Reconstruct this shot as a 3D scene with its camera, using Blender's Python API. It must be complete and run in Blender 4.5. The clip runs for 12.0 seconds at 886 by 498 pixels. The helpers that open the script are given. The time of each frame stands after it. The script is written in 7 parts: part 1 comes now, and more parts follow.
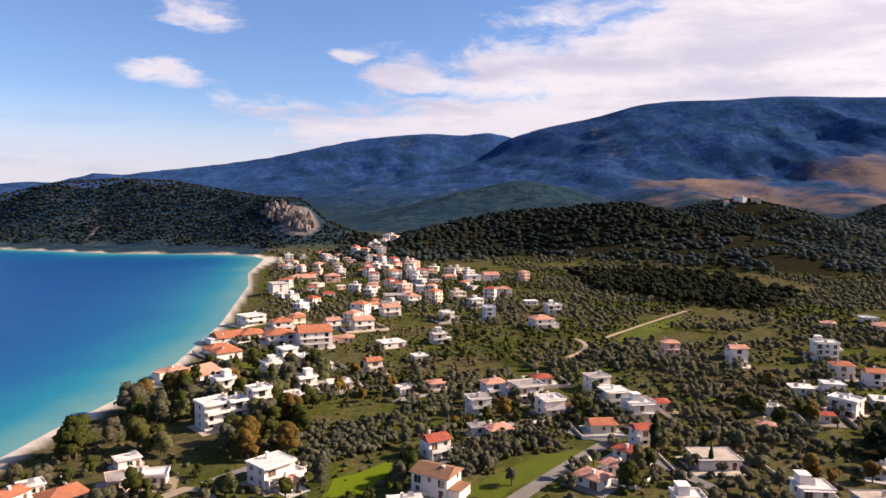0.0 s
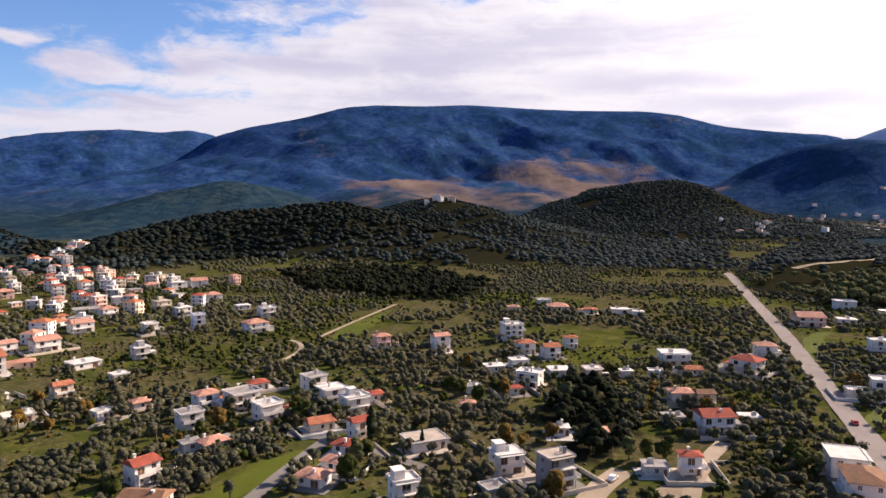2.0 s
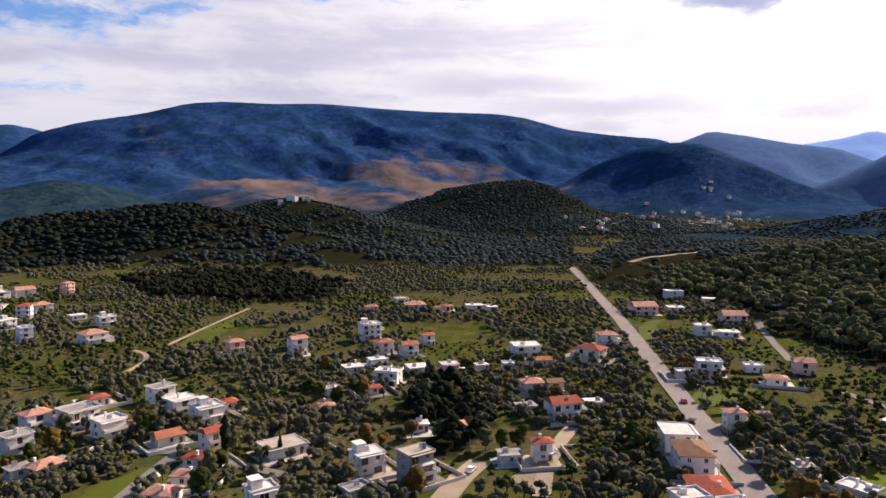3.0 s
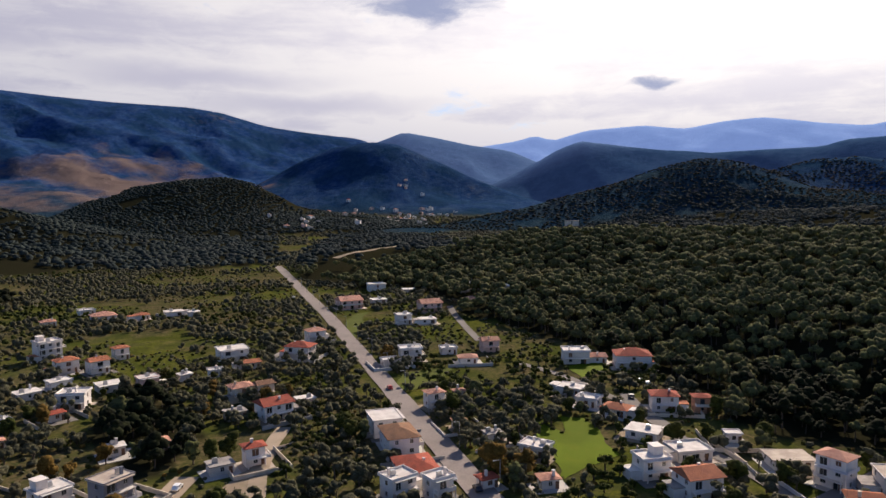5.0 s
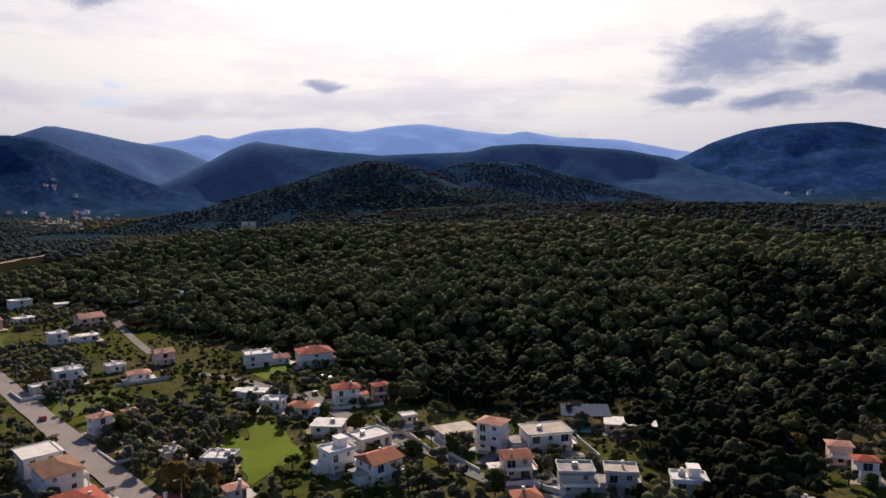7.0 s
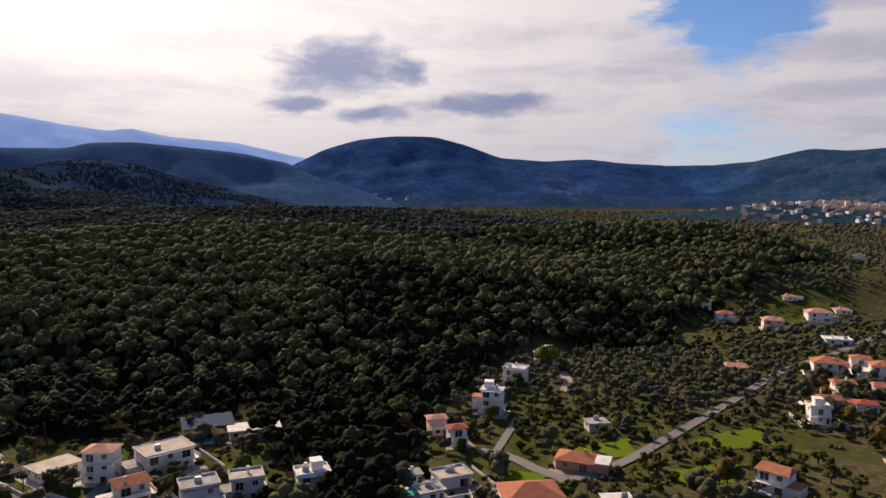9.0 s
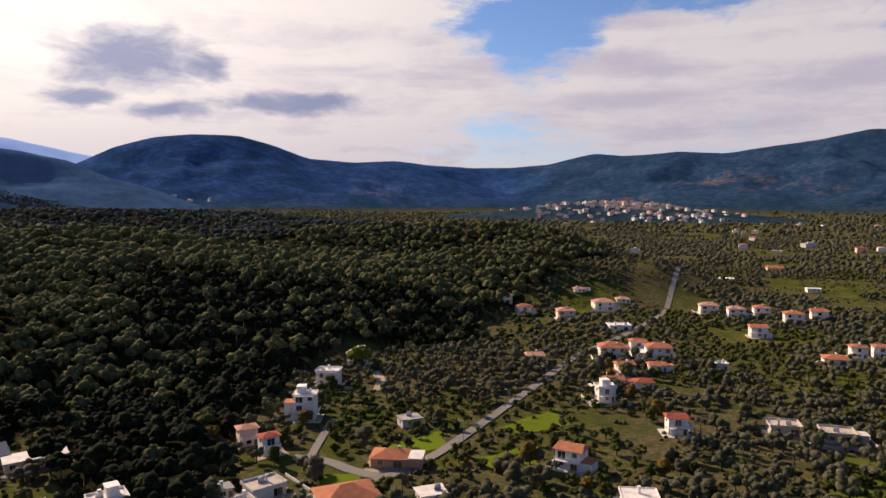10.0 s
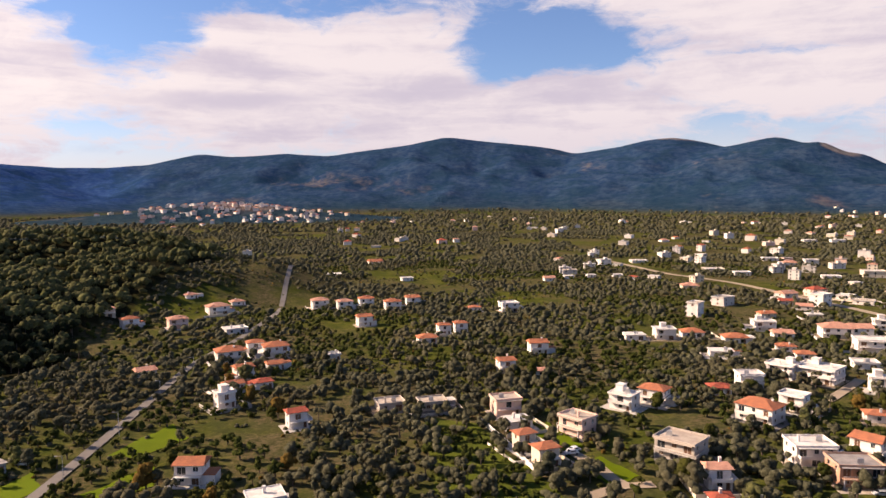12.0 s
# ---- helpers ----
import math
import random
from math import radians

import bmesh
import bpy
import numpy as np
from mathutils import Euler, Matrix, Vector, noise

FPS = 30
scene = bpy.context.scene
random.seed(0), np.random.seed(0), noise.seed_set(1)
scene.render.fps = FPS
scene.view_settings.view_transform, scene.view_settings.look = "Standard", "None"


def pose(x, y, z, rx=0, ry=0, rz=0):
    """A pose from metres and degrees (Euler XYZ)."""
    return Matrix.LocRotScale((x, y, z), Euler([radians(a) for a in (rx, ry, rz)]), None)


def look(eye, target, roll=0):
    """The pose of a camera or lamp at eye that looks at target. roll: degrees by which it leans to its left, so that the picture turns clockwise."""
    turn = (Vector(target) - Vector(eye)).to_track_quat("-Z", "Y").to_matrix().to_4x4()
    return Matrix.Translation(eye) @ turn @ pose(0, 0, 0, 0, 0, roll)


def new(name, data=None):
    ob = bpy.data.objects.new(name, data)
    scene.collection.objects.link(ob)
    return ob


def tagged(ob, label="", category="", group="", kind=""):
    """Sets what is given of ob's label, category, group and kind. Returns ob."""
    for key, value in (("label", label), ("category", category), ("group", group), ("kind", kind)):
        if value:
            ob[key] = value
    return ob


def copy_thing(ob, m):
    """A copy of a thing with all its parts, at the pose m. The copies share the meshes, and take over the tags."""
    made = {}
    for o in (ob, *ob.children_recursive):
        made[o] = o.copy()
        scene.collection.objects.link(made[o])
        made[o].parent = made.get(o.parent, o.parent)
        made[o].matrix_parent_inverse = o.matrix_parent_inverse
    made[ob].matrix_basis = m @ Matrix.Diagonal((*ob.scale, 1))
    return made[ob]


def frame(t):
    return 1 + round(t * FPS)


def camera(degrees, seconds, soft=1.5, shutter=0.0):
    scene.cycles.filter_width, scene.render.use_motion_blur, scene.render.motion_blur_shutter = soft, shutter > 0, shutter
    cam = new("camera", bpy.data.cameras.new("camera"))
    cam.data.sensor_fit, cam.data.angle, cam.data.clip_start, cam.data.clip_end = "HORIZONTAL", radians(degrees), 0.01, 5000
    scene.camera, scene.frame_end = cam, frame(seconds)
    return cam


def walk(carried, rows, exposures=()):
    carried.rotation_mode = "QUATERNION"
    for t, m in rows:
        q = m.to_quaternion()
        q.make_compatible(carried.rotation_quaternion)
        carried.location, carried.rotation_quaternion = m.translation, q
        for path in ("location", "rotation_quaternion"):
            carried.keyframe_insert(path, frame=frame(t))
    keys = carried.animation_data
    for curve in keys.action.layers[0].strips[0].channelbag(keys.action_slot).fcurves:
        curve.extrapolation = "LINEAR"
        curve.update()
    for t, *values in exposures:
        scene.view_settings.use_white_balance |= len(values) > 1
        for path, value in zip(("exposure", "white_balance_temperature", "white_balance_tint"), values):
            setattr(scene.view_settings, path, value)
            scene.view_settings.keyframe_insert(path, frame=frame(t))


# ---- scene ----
# camera: it stays at one point over the village and turns to the right
cam = camera(64.55, 12.0)
EYE = (0.0, 0.0, 80.0)
PATH = [
    (0.0, 0.01, -4.44, 0.73),
    (0.5, -5.74, -4.33, 0.61),
    (1.0, -11.64, -4.25, 0.49),
    (1.5, -17.30, -4.20, 0.37),
    (2.0, -23.25, -4.19, 0.30),
    (2.5, -28.99, -4.16, 0.18),
    (3.0, -34.94, -4.17, 0.10),
    (5.0, -58.73, -4.39, -0.34),
    (5.5, -64.73, -4.46, -0.48),
    (6.0, -70.89, -4.48, -0.48),
    (6.5, -77.43, -4.52, -0.53),
    (7.0, -84.61, -4.55, -0.58),
    (9.0, -115.08, -4.35, 0.16),
    (9.5, -122.61, -4.31, 0.13),
    (10.0, -130.50, -4.23, 0.08),
    (10.5, -138.11, -4.20, -0.18),
    (11.0, -145.94, -4.22, -0.27),
    (11.5, -153.50, -4.21, -0.34),
    (12.0, -161.48, -4.27, -0.62),
]
EXPOSURES = [(0.0, 1.05, 6350, 24), (2.5, 0.97, 6100, 21), (5.5, 0.47, 6000, 18), (7.0, 0.43, 6000, 18), (9.5, 0.52, 6400, 21), (12.0, 0.96, 6780, 25)]
walk(cam, [(t, pose(*EYE, 90 + p, 0, y) @ pose(0, 0, 0, 0, 0, r)) for t, y, p, r in PATH], EXPOSURES)

# daylight: low winter sun behind thin cloud, blue sky with cloud banks
SUN_AZ, SUN_EL = radians(-82), radians(31)
SUN_DIR = Vector((-math.sin(SUN_AZ) * math.cos(SUN_EL), math.cos(SUN_AZ) * math.cos(SUN_EL), math.sin(SUN_EL)))
sun_data = bpy.data.lights.new("sun", "SUN")
sun_data.energy, sun_data.angle, sun_data.color = 5.0, radians(0.6), (1.0, 0.83, 0.60)
sun = new("sun", sun_data)
sun.matrix_world = look(SUN_DIR * 1000, (0, 0, 0))


class Nodes:
    """Short hand for building a node tree."""

    def __init__(self, tree):
        self.tree = tree
        tree.nodes.clear()

    def add(self, kind, **inputs):
        node = self.tree.nodes.new(kind)
        for key, value in inputs.items():
            self.put(node, key, value)
        return node

    def put(self, node, key, value):
        if isinstance(key, str) and key not in node.inputs:
            key = key.replace("_", " ")
        if isinstance(key, str) and key.startswith("i") and key[1:].isdigit():
            key = int(key[1:])
        socket = node.inputs[key]
        if isinstance(value, bpy.types.NodeSocket):
            self.tree.links.new(value, socket)
        else:
            socket.default_value = value

    def math(self, op, a, b=0.0, clamp=False):
        node = self.add("ShaderNodeMath", i0=a, i1=b)
        node.operation, node.use_clamp = op, clamp
        return node.outputs[0]

    def vec(self, op, a, b=(0, 0, 0)):
        node = self.add("ShaderNodeVectorMath", i0=a, i1=b)
        node.operation = op
        return node.outputs["Value" if op == "DOT_PRODUCT" else "Vector"]

    def noise(self, vector, scale, detail=4.0, rough=0.55, dist=0.0):
        node = self.add("ShaderNodeTexNoise", Vector=vector, Scale=scale, Detail=detail, Roughness=rough, Distortion=dist)
        return node.outputs["Fac"]

    def ramp(self, fac, *stops):
        node = self.add("ShaderNodeValToRGB", Fac=fac)
        els = node.color_ramp.elements
        while len(els) < len(stops):
            els.new(0.5)
        for el, (at, col) in zip(els, stops):
            el.position = at
            el.color = (*col, 1) if isinstance(col, tuple) else (col, col, col, 1)
        return node.outputs["Color"]

    def step(self, fac, lo, hi, a=0.0, b=1.0):
        node = self.add("ShaderNodeMapRange", Value=fac, i1=lo, i2=hi, i3=a, i4=b)
        node.interpolation_type = "SMOOTHSTEP"
        return node.outputs[0]

    def mix(self, fac, a, b, blend="MIX"):
        node = self.tree.nodes.new("ShaderNodeMix")
        node.data_type, node.blend_type = "RGBA", blend
        for i, v in ((0, fac), (6, a), (7, b)):
            if isinstance(v, bpy.types.NodeSocket):
                self.tree.links.new(v, node.inputs[i])
            else:
                node.inputs[i].default_value = (*v, 1) if isinstance(v, tuple) and len(v) == 3 else v
        return node.outputs[2]


def build_world():
    world = bpy.data.worlds.new("sky")
    scene.world = world
    world.use_nodes = True
    n = Nodes(world.node_tree)
    sky = n.add("ShaderNodeTexSky")
    sky.sky_type, sky.sun_disc = "NISHITA", False
    sky.sun_elevation, sky.sun_rotation = SUN_EL, -SUN_AZ
    sky.altitude, sky.air_density, sky.dust_density, sky.ozone_density = 70, 1.0, 0.1, 6.0
    clear = n.add("ShaderNodeBackground", Color=sky.outputs[0], Strength=0.072)
    way = n.add("ShaderNodeTexCoord").outputs["Generated"]
    # bearing (left positive, degrees from the sun's) and height over the horizon
    turn = n.add("ShaderNodeVectorRotate", Vector=way, Angle=-SUN_AZ)
    turn.rotation_type = "Z_AXIS"
    part = n.add("ShaderNodeSeparateXYZ", Vector=turn.outputs[0])
    bearing = n.math("MULTIPLY", n.math("ARCTAN2", n.math("MULTIPLY", part.outputs[0], -1.0), part.outputs[1]), 57.2958)
    lift = n.math("MULTIPLY", n.math("ARCSINE", part.outputs[2]), 57.2958)
    chart = n.add("ShaderNodeCombineXYZ", X=bearing, Y=lift, Z=0.0).outputs[0]
    toward = n.math("MAXIMUM", n.vec("DOT_PRODUCT", way, tuple(SUN_DIR)), 0.0)
    glow = n.math("POWER", toward, 4.0)
    halo = n.math("POWER", toward, 7.0)
    billow = n.noise(n.vec("MULTIPLY", chart, (0.055, 0.19, 1.0)), 1.0, 8.0, 0.60, 0.35)
    curl = n.add("ShaderNodeTexNoise", Vector=n.vec("MULTIPLY", chart, (0.22, 0.5, 1.0)), Scale=1.0, Detail=5.0)
    torn = n.vec("ADD", chart, n.vec("MULTIPLY", n.vec("SUBTRACT", curl.outputs["Color"], (0.5, 0.5, 0.5)), (4.5, 2.2, 0.0)))

    def puff(az, el, wide, tall):
        """A soft patch of sky round a bearing and height, 1 at its heart and fading outward."""
        off = n.vec("MULTIPLY", n.vec("SUBTRACT", torn, (az - math.degrees(SUN_AZ), el, 0.0)), (1.0 / wide, 1.0 / tall, 0.0))
        node = n.add("ShaderNodeVectorMath", i0=off)
        node.operation = "LENGTH"
        return n.step(node.outputs["Value"], 0.1, 1.75, 1.0, 0.0)

    def total(values):
        out = values[0]
        for v in values[1:]:
            out = n.math("MAXIMUM", out, v)
        return out

    fleece = n.noise(n.vec("MULTIPLY", n.vec("ADD", torn, (11.0, 0.0, 0.0)), (0.16, 0.42, 1.0)), 1.0, 9.0, 0.66, 0.2)
    clouds = total([puff(21.9, 9.0, 4.2, 1.2), puff(19.5, 13.6, 5.0, 1.8), puff(7.5, 11.0, 1.6, 0.8), puff(4.0, 9.0, 4.5, 1.0),
                    puff(1, 6.0, 15.0, 2.0), puff(-26, 8.5, 24.0, 6.0), puff(-150, 9.5, 12.0, 5.0), puff(-186, 13.5, 12.0, 3.5), puff(-122, 9.0, 12.0, 6.0), puff(-166, 6.5, 16.0, 2.6), puff(-188, 8.0, 12.0, 2.4), puff(-155, 9.5, 9.0, 4.0)])
    gaps = total([puff(30, 11.0, 26.0, 8.5), puff(6, 14.0, 9.0, 2.2), puff(-137.5, 13.0, 5.5, 3.2), puff(-170.5, 11.5, 6.0, 2.0), puff(-143, 15.5, 9.0, 2.0)])
    cover = n.math("ADD", n.math("ADD", n.math("MULTIPLY", billow, 0.6), n.math("MULTIPLY", fleece, 0.6)), n.math("MULTIPLY", clouds, 0.30))
    cover = n.math("ADD", cover, n.math("MULTIPLY", glow, 0.42))
    cover = n.math("SUBTRACT", cover, n.math("MULTIPLY", gaps, 0.24))
    cover = n.math("SUBTRACT", cover, n.step(lift, 22.0, 55.0, 0.0, 0.35))
    mask = n.step(cover, 0.56, 0.76)
    veil = n.step(lift, 8.0, 0.0, 0.0, 0.8)
    mask = n.math("MAXIMUM", mask, veil)
    streak = n.step(n.math("ADD", n.math("MULTIPLY", fleece, 0.35), n.math("MULTIPLY", n.noise(n.vec("MULTIPLY", n.vec("ADD", chart, (40.0, 3.0, 0.0)), (0.036, 0.30, 1.0)), 1.0, 6.0, 0.58, 0.3), 0.7)), 0.44, 0.66)
    low = n.step(lift, 9.0, 1.0, 0.0, 0.8)
    bands = total([puff(-12, 10.3, 9.0, 0.75), puff(-24, 10.9, 9.0, 0.8), puff(3, 7.0, 8.0, 0.5), puff(-3, 9.9, 5.0, 0.8), puff(-40, 9.0, 8.0, 0.9), puff(-48, 7.0, 9.0, 0.8), puff(-145, 7.5, 8.0, 0.6), puff(-160, 8.5, 7.0, 0.6)])
    shade = n.math("MAXIMUM", n.math("MAXIMUM", streak, bands), n.math("MULTIPLY", low, 0.75))
    white = n.mix(glow, (0.86, 0.84, 0.82), (1.50, 1.40, 1.18))
    grey = n.mix(glow, (0.56, 0.55, 0.65), (0.88, 0.85, 0.90))
    tone = n.mix(n.math("MULTIPLY", shade, 0.8), white, grey)
    tone = n.mix(n.math("MULTIPLY", n.math("MULTIPLY", halo, n.step(lift, 3.0, 12.0)), 0.9), tone, (1.90, 1.76, 1.52))
    dark = total([puff(-107.3, 10.2, 6.4, 2.5), puff(-111.9, 9.7, 2.4, 1.4), puff(-103.2, 7.4, 3.4, 0.8), puff(-117.9, 7.3, 6.4, 0.9), puff(-109.4, 6.6, 3.0, 0.8),
                  puff(-75.3, 8.6, 2.4, 0.42), puff(-57.0, 14.6, 6.0, 1.3)])
    thick = n.step(n.math("ADD", dark, n.math("MULTIPLY", n.math("SUBTRACT", fleece, 0.5), 1.4)), 0.26, 1.0)
    tone = n.mix(n.math("MULTIPLY", thick, 0.85), tone, n.mix(glow, (0.24, 0.30, 0.48), (0.42, 0.50, 0.72)))
    cloud = n.add("ShaderNodeBackground", Color=tone, Strength=0.505)
    both = n.add("ShaderNodeMixShader", i0=n.math("MAXIMUM", mask, thick), i1=clear.outputs[0], i2=cloud.outputs[0])
    n.add("ShaderNodeOutputWorld", Surface=both.outputs[0])


build_world()

# ---- lie of the land ----
COAST = [(-2600, -5000), (-1900, -2800), (-1000, -1700), (-549, -1029), (-320, -571), (-189, -229), (-146, 0), (-135, 114),
         (-131, 203), (-129, 232), (-123, 274), (-123, 314), (-134, 418), (-167, 600), (-191, 683), (-203, 765), (-215, 845),
         (-247, 887), (-313, 894), (-418, 887), (-539, 921), (-731, 949), (-1029, 1086), (-1300, 1500), (-2000, 2300),
         (-3000, 3000), (-5000, 3600)]
# crest lines (x, y, height), foot width, steepness
RIDGES = {
    "headland": (150, 1.0, [(-1029, 994, 34), (-817, 1030, 48), (-702, 1111, 67), (-617, 1121, 89), (-535, 1138, 96), (-440, 1129, 94),
        (-345, 1113, 81), (-275, 1086, 70), (-217, 1057, 69), (-187, 1034, 43), (-135, 1019, 23), (-78, 1025, 7)]),
    "hills_over_bay": (1300, 1.1, [(-2960, 3390, 82), (-2528, 3723, 91), (-2276, 3882, 121), (-2194, 3929, 114), (-1992, 4035, 179), (-1873, 4092, 169),
        (-1734, 4153, 193), (-1344, 4347, 252), (-1085, 4429, 298), (-816, 4507, 366), (-535, 4569, 428), (-318, 4589, 454), (-99, 4609, 473),
        (122, 4598, 461), (286, 4591, 484), (414, 4581, 456), (632, 4556, 388), (873, 4476, 286)]),
    "massif": (2000, 1.25, [(106, 3899, 220), (351, 3884, 389), (533, 3863, 445), (799, 3817, 498), (1030, 3782, 566), (1197, 3743, 583), (1440, 3675, 581),
        (1690, 3590, 593), (2001, 3440, 572), (2227, 3323, 560), (2533, 3096, 548), (2654, 2993, 524), (2814, 2843, 459), (2983, 2665, 424),
        (3170, 2472, 399), (3349, 2277, 265)]),
    "green_spur": (620, 1.0, [(-150, 1492, 14), (-33, 1650, 50), (79, 1798, 92), (201, 1869, 120), (322, 1873, 103), (399, 1807, 70), (468, 1738, 40)]),
    "red_spur": (520, 0.9, [(760, 2550, 110), (820, 2330, 96), (850, 2120, 60), (880, 1980, 18)]),
    "red_spur_east": (560, 0.9, [(1250, 2500, 120), (1290, 2250, 100), (1310, 2050, 62), (1330, 1900, 16)]),
    "red_spur_far": (560, 0.9, [(1720, 2450, 130), (1760, 2230, 104), (1780, 2050, 66), (1800, 1900, 20)]),
    "wooded_hill": (250, 1.0, [(-65, 858, 12), (-19, 950, 29), (36, 999, 41), (94, 1016, 52), (158, 1008, 58), (218, 986, 65), (260, 966, 67), (298, 939, 58),
        (330, 901, 44), (368, 854, 31), (401, 783, 20)]),
    "chapel_hill": (330, 1.0, [(439, 1382, 45), (497, 1330, 66), (543, 1290, 75), (566, 1204, 63), (572, 1110, 47), (560, 996, 31), (530, 900, 16)]),
    "round_hill": (480, 1.0, [(849, 1531, 14), (911, 1459, 62), (980, 1389, 95), (1044, 1316, 111), (1102, 1241, 118), (1146, 1173, 97), (1172, 1118, 60),
        (1195, 1063, 18)]),
    "peak_hill": (820, 1.05, [(1891, 2030, 93), (2027, 1894, 203), (2107, 1770, 264), (2168, 1640, 284), (2204, 1535, 273), (2253, 1421, 219), (2261, 1300, 163), (2268, 1171, 105), (2196, 1065, 55)]),
    "brown_hill": (520, 1.0, [(1160, 755, 6), (1229, 711, 16), (1331, 646, 36), (1430, 570, 64), (1529, 473, 98), (1591, 399, 135), (1639, 319, 157),
        (1672, 249, 147), (1691, 177, 120), (1697, 93, 80)]),
    "brown_shoulder": (571, 1.0, [(2062, 276, 122), (2095, 145, 164), (2120, 32, 175), (2119, -65, 159), (2093, -169, 120), (2060, -290, 89), (2012, -392, 58)]),
    "dome_mountain": (1400, 1.1, [(3725, -753, 192), (3698, -874, 246), (3662, -1016, 321), (3609, -1188, 375), (3545, -1352, 394), (3490, -1490, 395),
        (3441, -1565, 390), (3370, -1712, 347), (3285, -1871, 280), (3175, -2088, 263), (3094, -2292, 275)]),
    "west_range": (1300, 1.1, [(3295, -2441, 288), (3213, -2626, 267), (3064, -2843, 251), (2887, -2982, 251), (2694, -3091, 266), (2440, -3194, 322),
        (2265, -3236, 303), (2084, -3250, 306), (1944, -3240, 312), (1730, -3293, 295), (1564, -3353, 320), (1347, -3446, 348), (1152, -3516, 390),
        (983, -3567, 367), (755, -3622, 340), (641, -3644, 326), (496, -3646, 290)]),
    "crag_range": (1300, 1.1, [(492, -3617, 288), (239, -3572, 317), (131, -3518, 339), (29, -3500, 345), (-96, -3499, 324), (-215, -3443, 286),
        (-322, -3335, 303), (-392, -3277, 317), (-490, -3213, 281), (-542, -3154, 284), (-616, -3120, 238), (-668, -3089, 228), (-705, -3039, 190),
        (-780, -3000, 170), (-1060, -2960, 156), (-1330, -2910, 91)]),
    "village_slope": (420, 1.0, [(1080, -1950, 26), (1180, -1890, 46), (1320, -1840, 54), (1480, -1740, 46), (1580, -1690, 24)]),
    "pine_hill": (272, 0.8, [(664, 370, 22), (632, 301, 33), (611, 221, 36), (599, 116, 39), (579, 27, 42), (556, -42, 46), (532, -116, 47), (516, -165, 45),
        (524, -212, 35), (534, -258, 24)]),
    "pine_hill_west": (150, 0.8, [(730, -213, 38), (657, -295, 39), (588, -360, 40), (535, -403, 43), (487, -446, 45), (444, -475, 43), (402, -485, 37), (366, -476, 24)]),
    "back_wood": (420, 0.9, [(1296, 107, 42), (1265, -45, 49), (1215, -150, 52), (1160, -260, 52), (1100, -380, 51), (1065, -420, 50), (971, -473, 46), (852, -561, 33)]),
}
# the farthest ranges toward the sun, a backdrop over two kilometres away
FAR_RIDGES = {
    "back_peak": (1000, 1.1, [(2820, 2237, 310), (2896, 2104, 360), (2939, 2008, 397), (3027, 1873, 368), (3113, 1728, 331), (3195, 1548, 301), (3219, 1373, 228)]),
    "far_range": (1300, 1.1, [(4109, 2282, 390), (4246, 2014, 432), (4301, 1895, 470), (4345, 1792, 430), (4419, 1600, 494), (4531, 1250, 518), (4591, 1005, 487),
        (4632, 798, 524), (4666, 561, 541), (4693, 265, 492), (4700, 13, 463), (4699, -93, 487), (4690, -314, 441), (4644, -723, 414), (4607, -930, 368),
        (4554, -1161, 319)]),
    "middle_range": (720, 1.05, [(2512, 1345, 105), (2611, 1214, 181), (2690, 1084, 264), (2738, 1016, 298), (2809, 869, 276), (2877, 698, 256), (2949, 552, 245),
        (3001, 337, 252), (3015, 168, 256), (3019, 67, 281), (2999, -89, 288), (2991, -234, 276), (2944, -459, 253), (2893, -628, 218), (2760, -690, 165)]),
}
PINE_HILLS = ("pine_hill", "pine_hill_west", "back_wood")
HASH = np.random.default_rng(5).random((256, 256)).astype(np.float32)


def value_noise(x, y):
    """Smooth noise from 0 to 1 over a plane, one cell to a unit."""
    xi, yi = np.floor(x).astype(int), np.floor(y).astype(int)
    fx, fy = x - xi, y - yi
    fx, fy = fx * fx * (3 - 2 * fx), fy * fy * (3 - 2 * fy)
    a, b = HASH[xi % 256, yi % 256], HASH[(xi + 1) % 256, yi % 256]
    c, d = HASH[xi % 256, (yi + 1) % 256], HASH[(xi + 1) % 256, (yi + 1) % 256]
    return (a * (1 - fx) + b * fx) * (1 - fy) + (c * (1 - fx) + d * fx) * fy


def fbm(x, y, scale, octaves=5, gain=0.5):
    total, amp, norm = 0, 1.0, 0.0
    for k in range(octaves):
        total = total + amp * value_noise(x / scale * 2 ** k + 17.3 * k, y / scale * 2 ** k + 9.1 * k)
        norm, amp = norm + amp, amp * gain
    return total / norm


def to_line(x, y, line):
    """Distance to a polyline, the value carried along it, and the side (left is positive)."""
    best = np.full(np.shape(x), 1e18)
    value, side = np.zeros(np.shape(x)), np.zeros(np.shape(x))
    for a, b in zip(line, line[1:]):
        ux, uy = b[0] - a[0], b[1] - a[1]
        s = np.clip(((x - a[0]) * ux + (y - a[1]) * uy) / (ux * ux + uy * uy), 0, 1)
        dx, dy = x - a[0] - s * ux, y - a[1] - s * uy
        d = dx * dx + dy * dy
        near = d < best
        best = np.where(near, d, best)
        side = np.where(near, ux * (y - a[1]) - uy * (x - a[0]), side)
        if len(a) > 2:
            value = np.where(near, a[2] + s * (b[2] - a[2]), value)
    return np.sqrt(best), value, side


def inland(x, y):
    """Metres from the shore line, positive on land."""
    d, _, side = to_line(x, y, COAST)
    return np.where(side < 0, d, -d)


